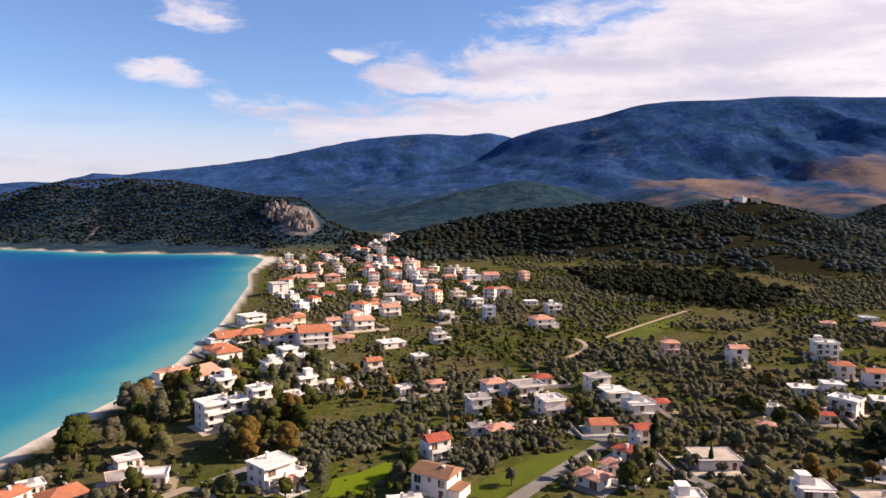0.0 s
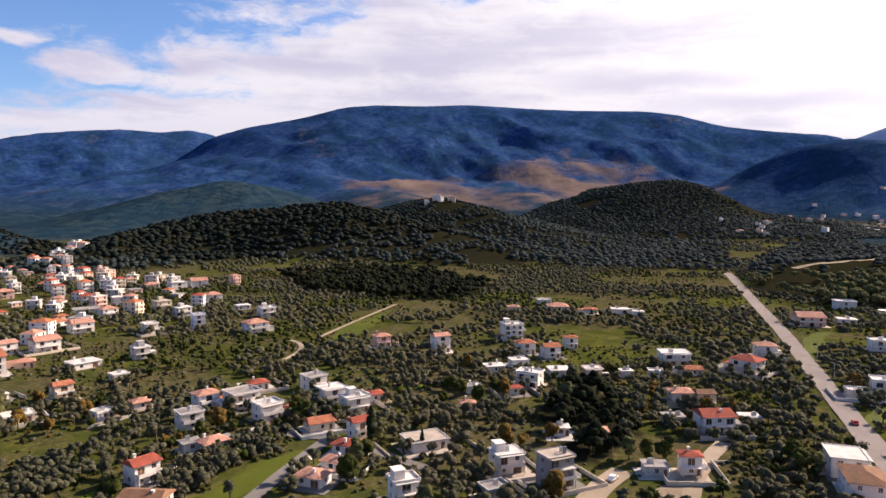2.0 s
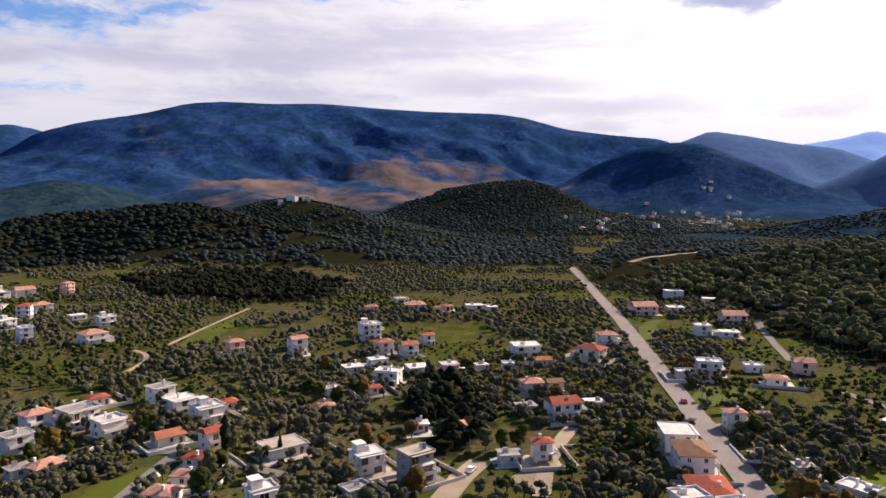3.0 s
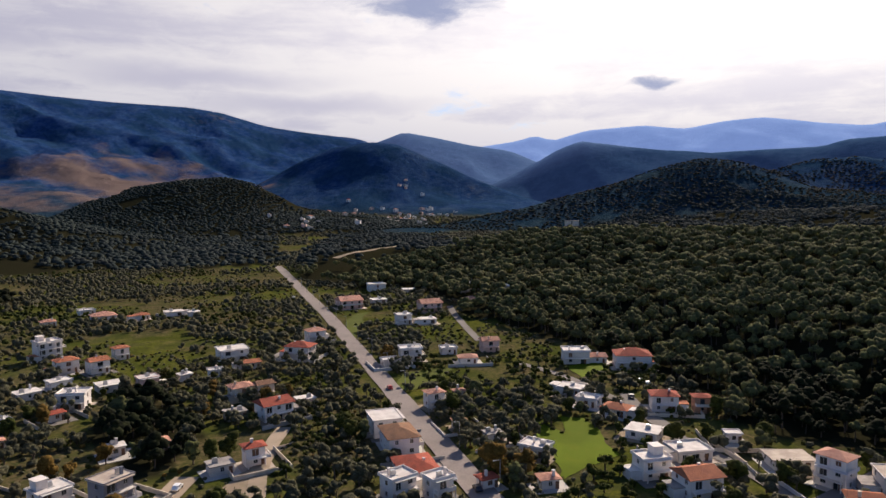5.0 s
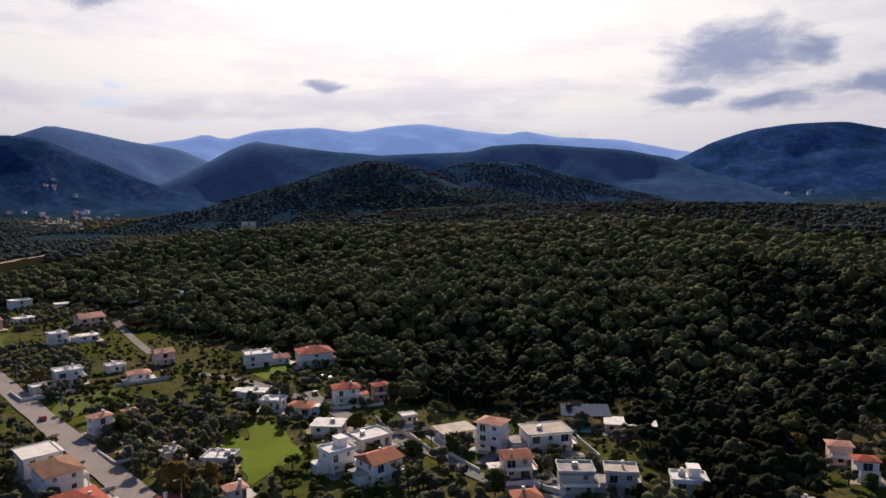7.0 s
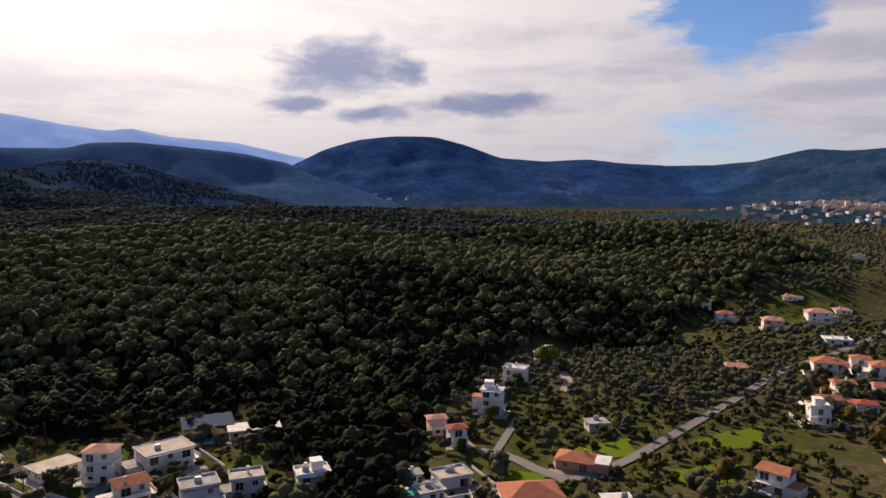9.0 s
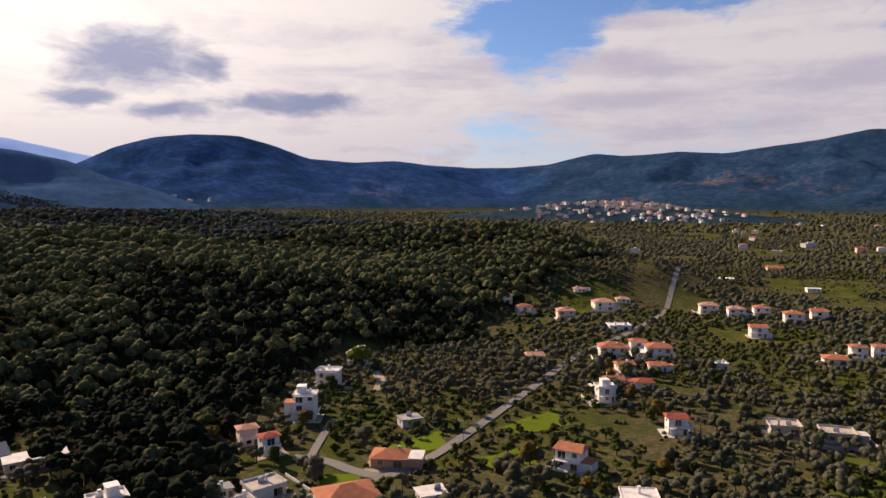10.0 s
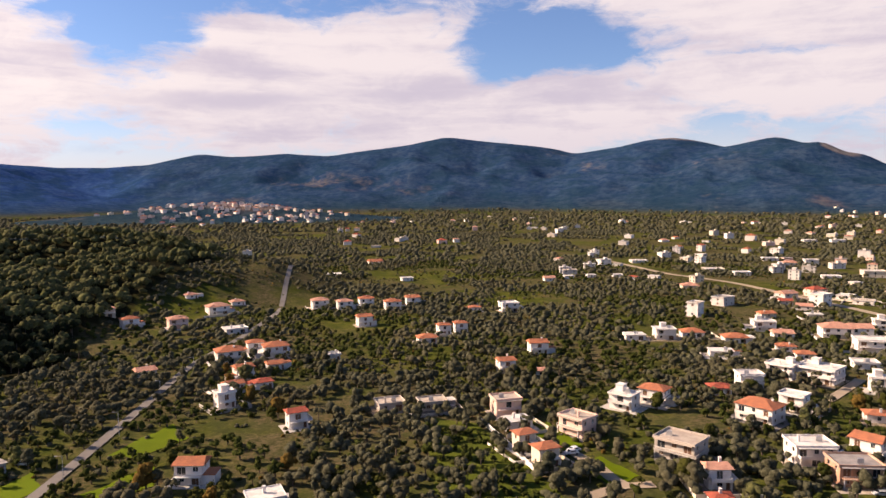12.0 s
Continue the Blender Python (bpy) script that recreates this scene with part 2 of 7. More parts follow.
def crest_height(x, y, line):
    """Height of the crest that a place on the flank belongs to, blended along the ridge."""
    p = np.array(line, float)
    s = np.concatenate([[0], np.cumsum(np.hypot(*np.diff(p[:, :2], axis=0).T))])
    t = np.linspace(0, s[-1], 80)
    cx, cy, cz = (np.interp(t, s, p[:, k]) for k in range(3))
    eps = (s[-1] / 80 * 0.45) ** 2
    num, den = np.zeros(np.shape(x)), np.zeros(np.shape(x))
    for a, b, c in zip(cx, cy, cz):
        w = ((x - a) ** 2 + (y - b) ** 2 + eps) ** -2.5
        num += w * c
        den += w
    return num / den


HILL_MEMO = {}


def hills(x, y):
    """Height of the hills over the plain, and how far up a hill the place lies, hill by hill."""
    key = (np.size(x), float(np.sum(x)), float(np.sum(y)), float(np.sum(x * y)))
    if key not in HILL_MEMO:
        HILL_MEMO.clear()
        HILL_MEMO[key] = raise_hills(x, y)
    return HILL_MEMO[key]


def raise_hills(x, y, ridges=RIDGES):
    x, y = np.atleast_1d(np.asarray(x, float)), np.atleast_1d(np.asarray(y, float))
    total, share = np.zeros(np.shape(x)), {}
    warp = (fbm(x + 70, y + 40, 600.0, 3) - 0.5) * 500
    gully = 1 - np.abs(2 * fbm(x + warp, y - warp, 560.0, 5, 0.52) - 1) * 1.9
    fine_gully = 1 - np.abs(2 * fbm(x - warp * 0.4, y + warp * 0.4, 260.0, 4, 0.5) - 1) * 1.9
    small = fbm(x + 900, y - 300, 90.0, 4)
    broad = fbm(x - 350, y + 120, 170.0, 3)
    for name, (foot, power, line) in ridges.items():
        d, top, _ = to_line(x, y, line)
        near = d < foot * 1.05
        top = np.where(near, 0.0, top)
        top[near] = crest_height(x[near], y[near], line)
        reach = foot * np.clip(top / max(p[2] for p in line), 0.12, 1) ** 0.7
        u = (np.sqrt((d / reach) ** 2 + 0.008) - 0.09) / 0.915
        s = np.clip(1 - u, 0, 1) ** (1.25 * power)
        flank = 4 * s * (1 - s)
        rolling = 14.0 if name in PINE_HILLS else np.minimum(top * 0.14, 9.0)
        lumps = (broad - 0.5) * 34.0 * flank if name in PINE_HILLS else top * (fine_gully - 0.62) * 0.07 * flank if foot >= 500 else 0.0
        h = top * s + lumps + flank * (top * (gully - 0.62) * (0.17 if name in ("west_range", "crag_range") else 0.09 if foot >= 1200 else 0.09) + (small - 0.5) * rolling)
        h = np.maximum(h, 0)
        share[name] = np.where(top > 1, h / np.maximum(top, 1), 0)
        k = 6.0
        total = np.maximum(total, h) + np.maximum(k - np.abs(total - h), 0) ** 2 / (4 * k) * np.clip(np.minimum(total, h) / 6, 0, 1)
    return total, share


def height(x, y):
    x, y = np.asarray(x, float), np.asarray(y, float)
    s = inland(x, y)
    plain = np.where(s > 0, np.minimum(s * 0.07, 1.9) + 0.0065 * np.clip(s - 40, 0, 2500), np.maximum(s * 0.06, -8))
    rise, _ = hills(x, y)
    shore = np.clip((s - 2) / 60, 0, 1)
    swell = (fbm(x, y, 130.0, 3) - 0.5) * 1.2 * np.clip((s - 20) / 60, 0, 1)
    return (plain + swell) * (1 - np.clip(rise / 160, 0, 1)) + rise * shore


def ground_z(x, y):
    return float(height(np.array([x]), np.array([y]))[0])

# ---- materials ----
def material(name, build, roughness=0.85, specular=0.3):
    mat = bpy.data.materials.new(name)
    mat.use_nodes = True
    n = Nodes(mat.node_tree)
    bsdf = n.add("ShaderNodeBsdfPrincipled", Roughness=roughness)
    bsdf.inputs["Specular IOR Level"].default_value = specular
    out = n.add("ShaderNodeOutputMaterial", Surface=bsdf.outputs[0])
    build(n, bsdf, out)
    return mat


def place(n):
    return n.add("ShaderNodeNewGeometry").outputs["Position"]


def bump(n, bsdf, fac, strength, distance):
    node = n.add("ShaderNodeBump", Height=fac, Strength=strength, Distance=distance)
    n.put(bsdf, "Normal", node.outputs[0])


def plain_paint(name, colour, dirt=(0.55, 0.52, 0.47), amount=0.35, roughness=0.85, streak=True):
    """Rendered or painted wall: colour varied by house, with soft stains and rain streaks."""
    def build(n, bsdf, out):
        pos = place(n)
        rnd = n.add("ShaderNodeObjectInfo").outputs["Random"]
        blotch = n.noise(pos, 0.35, 4.0, 0.6)
        runs = n.noise(n.vec("MULTIPLY", pos, (2.2, 2.2, 0.18)), 1.0, 3.0, 0.6)
        mask = n.math("ADD", n.step(blotch, 0.45, 0.75), n.step(runs, 0.52, 0.78) if streak else 0.0, True)
        base = n.mix(n.math("MULTIPLY", mask, amount), colour, tuple(c * d for c, d in zip(colour, dirt)))
        base = n.mix(n.math("MULTIPLY", rnd, 0.30), base, (0.66, 0.55, 0.46))
        n.put(bsdf, "Base Color", base)
        bump(n, bsdf, n.noise(pos, 9.0, 3.0), 0.25, 0.02)
    return material(name, build, roughness)


def roof_tiles(name, light, dark):
    """Clay tiles: courses and rolls in the relief, weathered patches in the colour."""
    def build(n, bsdf, out):
        co = n.add("ShaderNodeTexCoord").outputs["Object"]
        rnd = n.add("ShaderNodeObjectInfo").outputs["Random"]
        wave = n.add("ShaderNodeTexWave", Vector=co, Scale=1.05, Distortion=0.4)
        wave.bands_direction = "X"
        rows = n.add("ShaderNodeTexWave", Vector=co, Scale=0.8, Distortion=0.3)
        rows.bands_direction = "Y"
        age = n.noise(co, 0.5, 5.0, 0.65)
        speck = n.noise(co, 4.0, 2.0)
        col = n.mix(n.step(age, 0.35, 0.7), light, dark)
        col = n.mix(n.math("MULTIPLY", n.step(speck, 0.4, 0.7), 0.4), col, tuple(c * 0.6 for c in light))
        col = n.mix(n.math("MULTIPLY", rnd, 0.3), col, dark)
        n.put(bsdf, "Base Color", col)
        bump(n, bsdf, n.math("ADD", wave.outputs["Fac"], n.math("MULTIPLY", rows.outputs["Fac"], 0.5)), 0.7, 0.08)
    return material(name, build, 0.9, 0.1)


def foliage(name, dark, light, dry, grain=1.2, through_light=0.25):
    """Leaves: colour by clump and by grain, a little light passing through."""
    def build(n, bsdf, out):
        pos = place(n)
        isle = n.add("ShaderNodeNewGeometry").outputs["Random Per Island"]
        rnd = n.add("ShaderNodeObjectInfo").outputs["Random"]
        fine = n.noise(pos, grain, 4.0, 0.7)
        stand = n.noise(pos, 0.018, 3.0, 0.6)
        col = n.mix(n.step(fine, 0.35, 0.68), dark, light)
        col = n.mix(n.math("MULTIPLY", isle, 0.35), col, tuple(c * 0.55 for c in dark))
        col = n.mix(n.math("MULTIPLY", n.step(isle, 0.55, 1.0), 0.45), col, tuple(min(c * 1.25, 1.0) for c in light))
        col = n.mix(n.math("MULTIPLY", n.step(stand, 0.5, 0.72), 0.45), col, dry)
        col = n.mix(n.math("MULTIPLY", rnd, 0.25), col, dry)
        n.put(bsdf, "Base Color", col)
        bump(n, bsdf, fine, 1.0, 0.5)
        glow = n.add("ShaderNodeBsdfTranslucent", Color=n.mix(0.5, col, light))
        both = n.add("ShaderNodeMixShader", i0=through_light, i1=bsdf.outputs[0], i2=glow.outputs[0])
        n.put(out, "Surface", both.outputs[0])
    return material(name, build, 0.9, 0.04)


def ground_cover(n, bsdf, out):
    """Grass and earth on the plain, litter with tree shade in its colour under woods, scrub hazed blue and bare soil on
    the mountains, pale shingle by the sea.
    """
    pos = place(n)
    wood = n.add("ShaderNodeAttribute")
    wood.attribute_name = "wood"
    scrub = n.add("ShaderNodeAttribute")
    scrub.attribute_name = "scrub"
    beach = n.add("ShaderNodeAttribute")
    beach.attribute_name = "beach"
    crag = n.add("ShaderNodeAttribute")
    crag.attribute_name = "crag"
    big = n.noise(pos, 0.012, 4.0, 0.6)
    mid = n.noise(pos, 0.07, 5.0, 0.65)
    fine = n.noise(pos, 0.6, 4.0, 0.7)
    grass = n.mix(n.step(mid, 0.38, 0.65), (0.054, 0.064, 0.010), (0.112, 0.116, 0.016))
    earth = n.mix(n.step(fine, 0.3, 0.7), (0.120, 0.090, 0.050), (0.078, 0.064, 0.032))
    plain = n.mix(n.step(n.math("ADD", n.math("MULTIPLY", big, 0.6), n.math("MULTIPLY", mid, 0.4)), 0.42, 0.56), grass, earth)
    tuft = n.noise(pos, 0.28, 5.0, 0.75)
    plain = n.mix(n.math("MULTIPLY", n.step(fine, 0.40, 0.62), 0.55), plain, (0.036, 0.046, 0.014))
    clump = n.noise(pos, 0.11, 4.0, 0.7)
    plain = n.mix(n.math("MULTIPLY", n.step(clump, 0.50, 0.60), 0.6), plain, (0.044, 0.052, 0.018))
    plain = n.mix(n.math("MULTIPLY", n.step(tuft, 0.50, 0.66), 0.75), plain, (0.030, 0.038, 0.012))
    plain = n.mix(n.math("MULTIPLY", n.step(tuft, 0.44, 0.30), 0.45), plain, (0.165, 0.130, 0.066))
    # leaf litter darkened to near black: shade under the trees is in its colour
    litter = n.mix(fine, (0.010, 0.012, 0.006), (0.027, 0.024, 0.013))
    hill_big = n.noise(pos, 0.0022, 6.0, 0.62)
    hill_fine = n.noise(pos, 0.035, 6.0, 0.72)
    # scrub turned blue by tiers: distance haze is put into its colour
    hazy_scrub = n.mix(n.step(hill_fine, 0.36, 0.66), (0.010, 0.024, 0.040), (0.034, 0.056, 0.066))
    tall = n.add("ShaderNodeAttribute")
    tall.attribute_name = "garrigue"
    hazy_scrub = n.mix(n.math("MINIMUM", tall.outputs["Fac"], 1.0), hazy_scrub, n.mix(n.step(hill_fine, 0.36, 0.66), (0.014, 0.046, 0.150), (0.036, 0.078, 0.185)))
    hazy_scrub = n.mix(n.math("SUBTRACT", tall.outputs["Fac"], 1.0, True), hazy_scrub, n.mix(n.step(hill_fine, 0.36, 0.66), (0.150, 0.205, 0.310), (0.195, 0.250, 0.350)))
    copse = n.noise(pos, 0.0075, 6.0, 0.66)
    hazy_scrub = n.mix(n.math("MULTIPLY", n.step(copse, 0.44, 0.60), 0.55), hazy_scrub, (0.010, 0.032, 0.056))
    hazy_scrub = n.mix(n.math("MULTIPLY", n.step(copse, 0.44, 0.30), 0.16), hazy_scrub, (0.10, 0.12, 0.12))
    bare = n.mix(hill_fine, (0.17, 0.120, 0.095), (0.10, 0.090, 0.080))
    slope = n.mix(n.step(n.math("ADD", n.math("MULTIPLY", hill_big, 0.75), n.math("MULTIPLY", hill_fine, 0.3)), 0.60, 0.76), hazy_scrub, bare)
    burnt = n.add("ShaderNodeAttribute")
    burnt.attribute_name = "bare"
    slope = n.mix(n.step(n.math("ADD", burnt.outputs["Fac"], n.math("MULTIPLY", n.math("SUBTRACT", n.noise(pos, 0.006, 5.0, 0.6), 0.5), 1.6)), 0.35, 0.80), slope, (0.165, 0.122, 0.105))
    rock = n.mix(n.noise(n.vec("MULTIPLY", pos, (0.06, 0.06, 0.02)), 1.0, 5.0, 0.7), (0.05, 0.05, 0.06), (0.25, 0.22, 0.205))
    shingle = n.mix(fine, (0.42, 0.37, 0.31), (0.60, 0.55, 0.48))
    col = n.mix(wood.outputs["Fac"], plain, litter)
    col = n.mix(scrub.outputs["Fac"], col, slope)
    col = n.mix(n.step(n.math("ADD", crag.outputs["Fac"], n.math("MULTIPLY", hill_fine, 0.35)), 0.55, 0.75), col, rock)
    col = n.mix(beach.outputs["Fac"], col, shingle)
    n.put(bsdf, "Base Color", col)
    relief = n.math("ADD", n.math("MULTIPLY", fine, 0.3), n.math("MULTIPLY", n.math("MULTIPLY", hill_fine, scrub.outputs["Fac"]), 7.0))
    bump(n, bsdf, relief, 0.9, 1.0)


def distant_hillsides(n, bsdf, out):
    """Plain backdrop of far mountains: blue wooded sides, haze put into their colour and a faint glow."""
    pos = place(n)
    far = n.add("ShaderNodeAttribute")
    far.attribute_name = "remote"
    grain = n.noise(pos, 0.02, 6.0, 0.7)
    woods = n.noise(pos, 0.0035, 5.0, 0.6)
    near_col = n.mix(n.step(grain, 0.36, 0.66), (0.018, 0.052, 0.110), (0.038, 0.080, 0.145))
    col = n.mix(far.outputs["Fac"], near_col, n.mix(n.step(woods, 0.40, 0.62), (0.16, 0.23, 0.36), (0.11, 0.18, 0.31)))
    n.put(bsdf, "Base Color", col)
    # the hillsides glow pale blue in place of lit air before them
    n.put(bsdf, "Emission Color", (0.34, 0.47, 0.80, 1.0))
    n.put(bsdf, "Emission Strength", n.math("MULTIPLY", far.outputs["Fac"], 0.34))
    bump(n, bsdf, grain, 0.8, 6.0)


def sea_water(n, bsdf, out):
    """Deep blue water, turquoise over the shallow sand beside the shore."""
    pos = place(n)
    shoal = n.add("ShaderNodeAttribute")
    shoal.attribute_name = "shoal"
    drift = n.noise(pos, 0.012, 5.0, 0.6)
    edge = n.math("ADD", shoal.outputs["Fac"], n.math("MULTIPLY", n.math("SUBTRACT", drift, 0.5), 0.55))
    col = n.ramp(edge, (0.08, (0.0004, 0.046, 0.185)), (0.40, (0.001, 0.082, 0.215)), (0.70, (0.006, 0.165, 0.235)), (0.98, (0.095, 0.240, 0.235)))
    n.put(bsdf, "Base Color", col)
    ripple = n.math("ADD", n.noise(pos, 0.5, 4.0, 0.6), n.math("MULTIPLY", n.noise(pos, 0.08, 3.0), 1.5))
    bump(n, bsdf, ripple, 0.5, 0.25)


def tarmac(name, a, b, patch):
    def build(n, bsdf, out):
        pos = place(n)
        worn = n.noise(pos, 0.12, 5.0, 0.6)
        col = n.mix(worn, a, b)
        col = n.mix(n.math("MULTIPLY", n.step(n.noise(pos, 0.20, 5.0, 0.7), 0.46, 0.70), 0.4), col, patch)
        col = n.mix(n.math("MULTIPLY", n.step(n.noise(pos, 0.04, 4.0, 0.6), 0.42, 0.62), 0.35), col, tuple(c * 0.6 for c in b))
        col = n.mix(n.math("MULTIPLY", n.step(n.noise(pos, 1.6, 3.0, 0.7), 0.40, 0.75), 0.22), col, tuple(c * 0.6 for c in a))
        n.put(bsdf, "Base Color", col)
        bump(n, bsdf, n.noise(pos, 4.0, 4.0, 0.7), 0.5, 0.08)
    return material(name, build, 0.95, 0.06)


def flat_roof(name, a, b):
    def build(n, bsdf, out):
        co = n.add("ShaderNodeTexCoord").outputs["Object"]
        rnd = n.add("ShaderNodeObjectInfo").outputs["Random"]
        pool = n.noise(n.vec("ADD", co, n.vec("MULTIPLY", rnd, (90, 50, 0))), 0.3, 5.0, 0.65)
        col = n.mix(n.step(pool, 0.35, 0.65), a, b)
        col = n.mix(n.math("MULTIPLY", rnd, 0.3), col, b)
        n.put(bsdf, "Base Color", col)
        bump(n, bsdf, n.noise(co, 5.0, 3.0), 0.25, 0.02)
    return material(name, build, 0.9, 0.12)


def simple(name, colour, roughness=0.6, metallic=0.0, vary=0.3):
    def build(n, bsdf, out):
        pos = place(n)
        n.put(bsdf, "Base Color", n.mix(n.math("MULTIPLY", n.noise(pos, 1.5, 4.0), vary), colour, tuple(c * 0.55 for c in colour)))
        bsdf.inputs["Metallic"].default_value = metallic
    return material(name, build, roughness)


def window_glass(n, bsdf, out):
    rnd = n.add("ShaderNodeObjectInfo").outputs["Random"]
    n.put(bsdf, "Base Color", n.mix(rnd, (0.010, 0.013, 0.018), (0.045, 0.05, 0.055)))


WALLS = {
    "white": plain_paint("white_plaster", (0.72, 0.675, 0.635)),
    "cream": plain_paint("cream_plaster", (0.64, 0.55, 0.43)),
    "pink": plain_paint("pink_plaster", (0.72, 0.47, 0.38)),
    "grey": plain_paint("grey_plaster", (0.50, 0.48, 0.46), amount=0.5),
    "dark": plain_paint("slate_plaster", (0.16, 0.17, 0.20), amount=0.3),
    "brick": plain_paint("bare_brickwork", (0.46, 0.23, 0.13), amount=0.6),
    "blue": plain_paint("pale_blue_plaster", (0.50, 0.55, 0.72)),
    "concrete": plain_paint("raw_concrete", (0.42, 0.37, 0.32), amount=0.5),
}
ROOFS = {
    "tile": roof_tiles("clay_tiles", (0.47, 0.175, 0.085), (0.32, 0.125, 0.075)),
    "red": roof_tiles("red_clay_tiles", (0.42, 0.10, 0.06), (0.25, 0.075, 0.05)),
    "pinktile": roof_tiles("faded_clay_tiles", (0.58, 0.31, 0.22), (0.40, 0.20, 0.14)),
    "brown": roof_tiles("brown_clay_tiles", (0.30, 0.16, 0.09), (0.19, 0.11, 0.07)),
    "whiteflat": flat_roof("white_roof_coating", (0.70, 0.66, 0.61), (0.50, 0.46, 0.42)),
    "greyflat": flat_roof("bare_concrete_roof", (0.36, 0.33, 0.30), (0.22, 0.20, 0.19)),
    "beigeflat": flat_roof("sandy_screed_roof", (0.48, 0.41, 0.33), (0.34, 0.28, 0.23)),
}
GLASS = material("window_glass", window_glass, 0.08, 0.6)
FRAME = simple("painted_window_frame", (0.62, 0.60, 0.57))
SHUTTER = simple("brown_shutter", (0.16, 0.085, 0.05), 0.7)
RAILING = simple("white_metal_railing", (0.7, 0.69, 0.67), 0.5)
CONCRETE = simple("weathered_concrete", (0.45, 0.42, 0.38), 0.9)
METAL = simple("galvanised_metal", (0.5, 0.51, 0.53), 0.4, 0.8)
BARK = simple("grey_brown_bark", (0.10, 0.075, 0.055), 0.95)
GROUND = material("soil_grass_and_scrub", ground_cover, 1.0, 0.0)
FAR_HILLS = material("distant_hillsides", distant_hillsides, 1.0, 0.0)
SEA = material("clear_sea_water", sea_water, 0.35, 0.10)
ASPHALT = tarmac("dusty_asphalt", (0.22, 0.19, 0.175), (0.29, 0.25, 0.225), (0.16, 0.145, 0.13))
TRACK = tarmac("pale_dirt_track", (0.40, 0.32, 0.24), (0.30, 0.24, 0.17), (0.22, 0.19, 0.12))
LANE = tarmac("worn_concrete_lane", (0.22, 0.20, 0.18), (0.17, 0.155, 0.14), (0.18, 0.17, 0.15))
PLAZA = tarmac("bare_sandy_ground", (0.36, 0.28, 0.20), (0.24, 0.19, 0.13), (0.15, 0.14, 0.07))
MEADOW = tarmac("bright_meadow_grass", (0.112, 0.158, 0.003), (0.086, 0.124, 0.003), (0.136, 0.150, 0.006))
ROUGH_GRASS = tarmac("rough_orchard_grass", (0.088, 0.108, 0.010), (0.060, 0.076, 0.010), (0.108, 0.098, 0.024))
PINE = foliage("aleppo_pine_needles", (0.015, 0.021, 0.018), (0.172, 0.182, 0.060), (0.148, 0.126, 0.055), 0.6, through_light=0.34)
# darker copy of the pine needles, with shade put into the colour
SHADED_PINE = foliage("shaded_pine_and_oak_leaves", (0.004, 0.006, 0.004), (0.024, 0.030, 0.011), (0.022, 0.020, 0.010), 0.6, 0.2)
# bluer, duller copy of the pine needles: distance haze put into the colour
HAZY_PINE = foliage("far_pine_needles", (0.018, 0.031, 0.030), (0.048, 0.064, 0.056), (0.056, 0.058, 0.050), 0.3, 0.2)
# hill scrub; on wooded hill and headland cloud shade is put into this colour
DARK_SCRUB = foliage("dark_heath_and_kermes_oak", (0.010, 0.017, 0.016), (0.021, 0.030, 0.021), (0.036, 0.030, 0.021), 0.25, 0.15)
OLIVE = foliage("olive_leaves", (0.030, 0.035, 0.020), (0.142, 0.138, 0.084), (0.112, 0.092, 0.052))
CITRUS = foliage("citrus_and_garden_leaves", (0.016, 0.024, 0.006), (0.074, 0.086, 0.018), (0.090, 0.078, 0.020))
AUTUMN = foliage("autumn_leaves", (0.085, 0.055, 0.013), (0.204, 0.128, 0.030), (0.119, 0.068, 0.017))
CYPRESS = foliage("cypress_needles", (0.008, 0.016, 0.007), (0.020, 0.032, 0.012), (0.02, 0.03, 0.01), through_light=0.08)
MEADOW_LEAF = foliage("yellow_green_leaves", (0.076, 0.085, 0.013), (0.170, 0.170, 0.025), (0.136, 0.128, 0.025))
CAR_PAINT = {k: simple(k + "_car_paint", c, 0.3, 0.1, 0.1) for k, c in (("white", (0.75, 0.75, 0.74)), ("dark", (0.03, 0.035, 0.045)), ("red", (0.35, 0.03, 0.025)), ("silver", (0.45, 0.46, 0.48)))}
RUBBER = simple("black_rubber", (0.02, 0.02, 0.02), 0.9)
BLUE_SHEET = simple("blue_grey_sheet_metal", (0.025, 0.042, 0.085), 0.95, 0.0)
POOL = simple("turquoise_pool_water", (0.03, 0.42, 0.42), 0.1)
LAMP_HEAD = simple("grey_lamp_housing", (0.35, 0.35, 0.36), 0.5)
ROCK = tarmac("weathered_limestone", (0.25, 0.20, 0.18), (0.15, 0.125, 0.115), (0.10, 0.09, 0.085))

# ---- helpers for meshes ----
def mesh_from(name, verts, faces, mats, index=None, smooth=False):
    me = bpy.data.meshes.new(name)
    me.from_pydata([tuple(v) for v in verts], [], [tuple(f) for f in faces])
    for m in mats:
        me.materials.append(m)
    if index is not None:
        me.polygons.foreach_set("material_index", np.asarray(index, np.int32))
    if smooth:
        me.shade_smooth()
    me.update()
    return me


def quick_mesh(name, verts, tris, mat, smooth=True):
    """A large triangle mesh from arrays."""
    me = bpy.data.meshes.new(name)
    verts, tris = np.asarray(verts, np.float32), np.asarray(tris, np.int32)
    me.vertices.add(len(verts))
    me.vertices.foreach_set("co", verts.ravel())
    me.loops.add(tris.size)
    me.loops.foreach_set("vertex_index", tris.ravel())
    me.polygons.add(len(tris))
    me.polygons.foreach_set("loop_start", np.arange(0, tris.size, tris.shape[1], dtype=np.int32))
    me.polygons.foreach_set("use_smooth", np.full(len(tris), smooth))
    me.update(calc_edges=True)
    me.materials.append(mat)
    return me


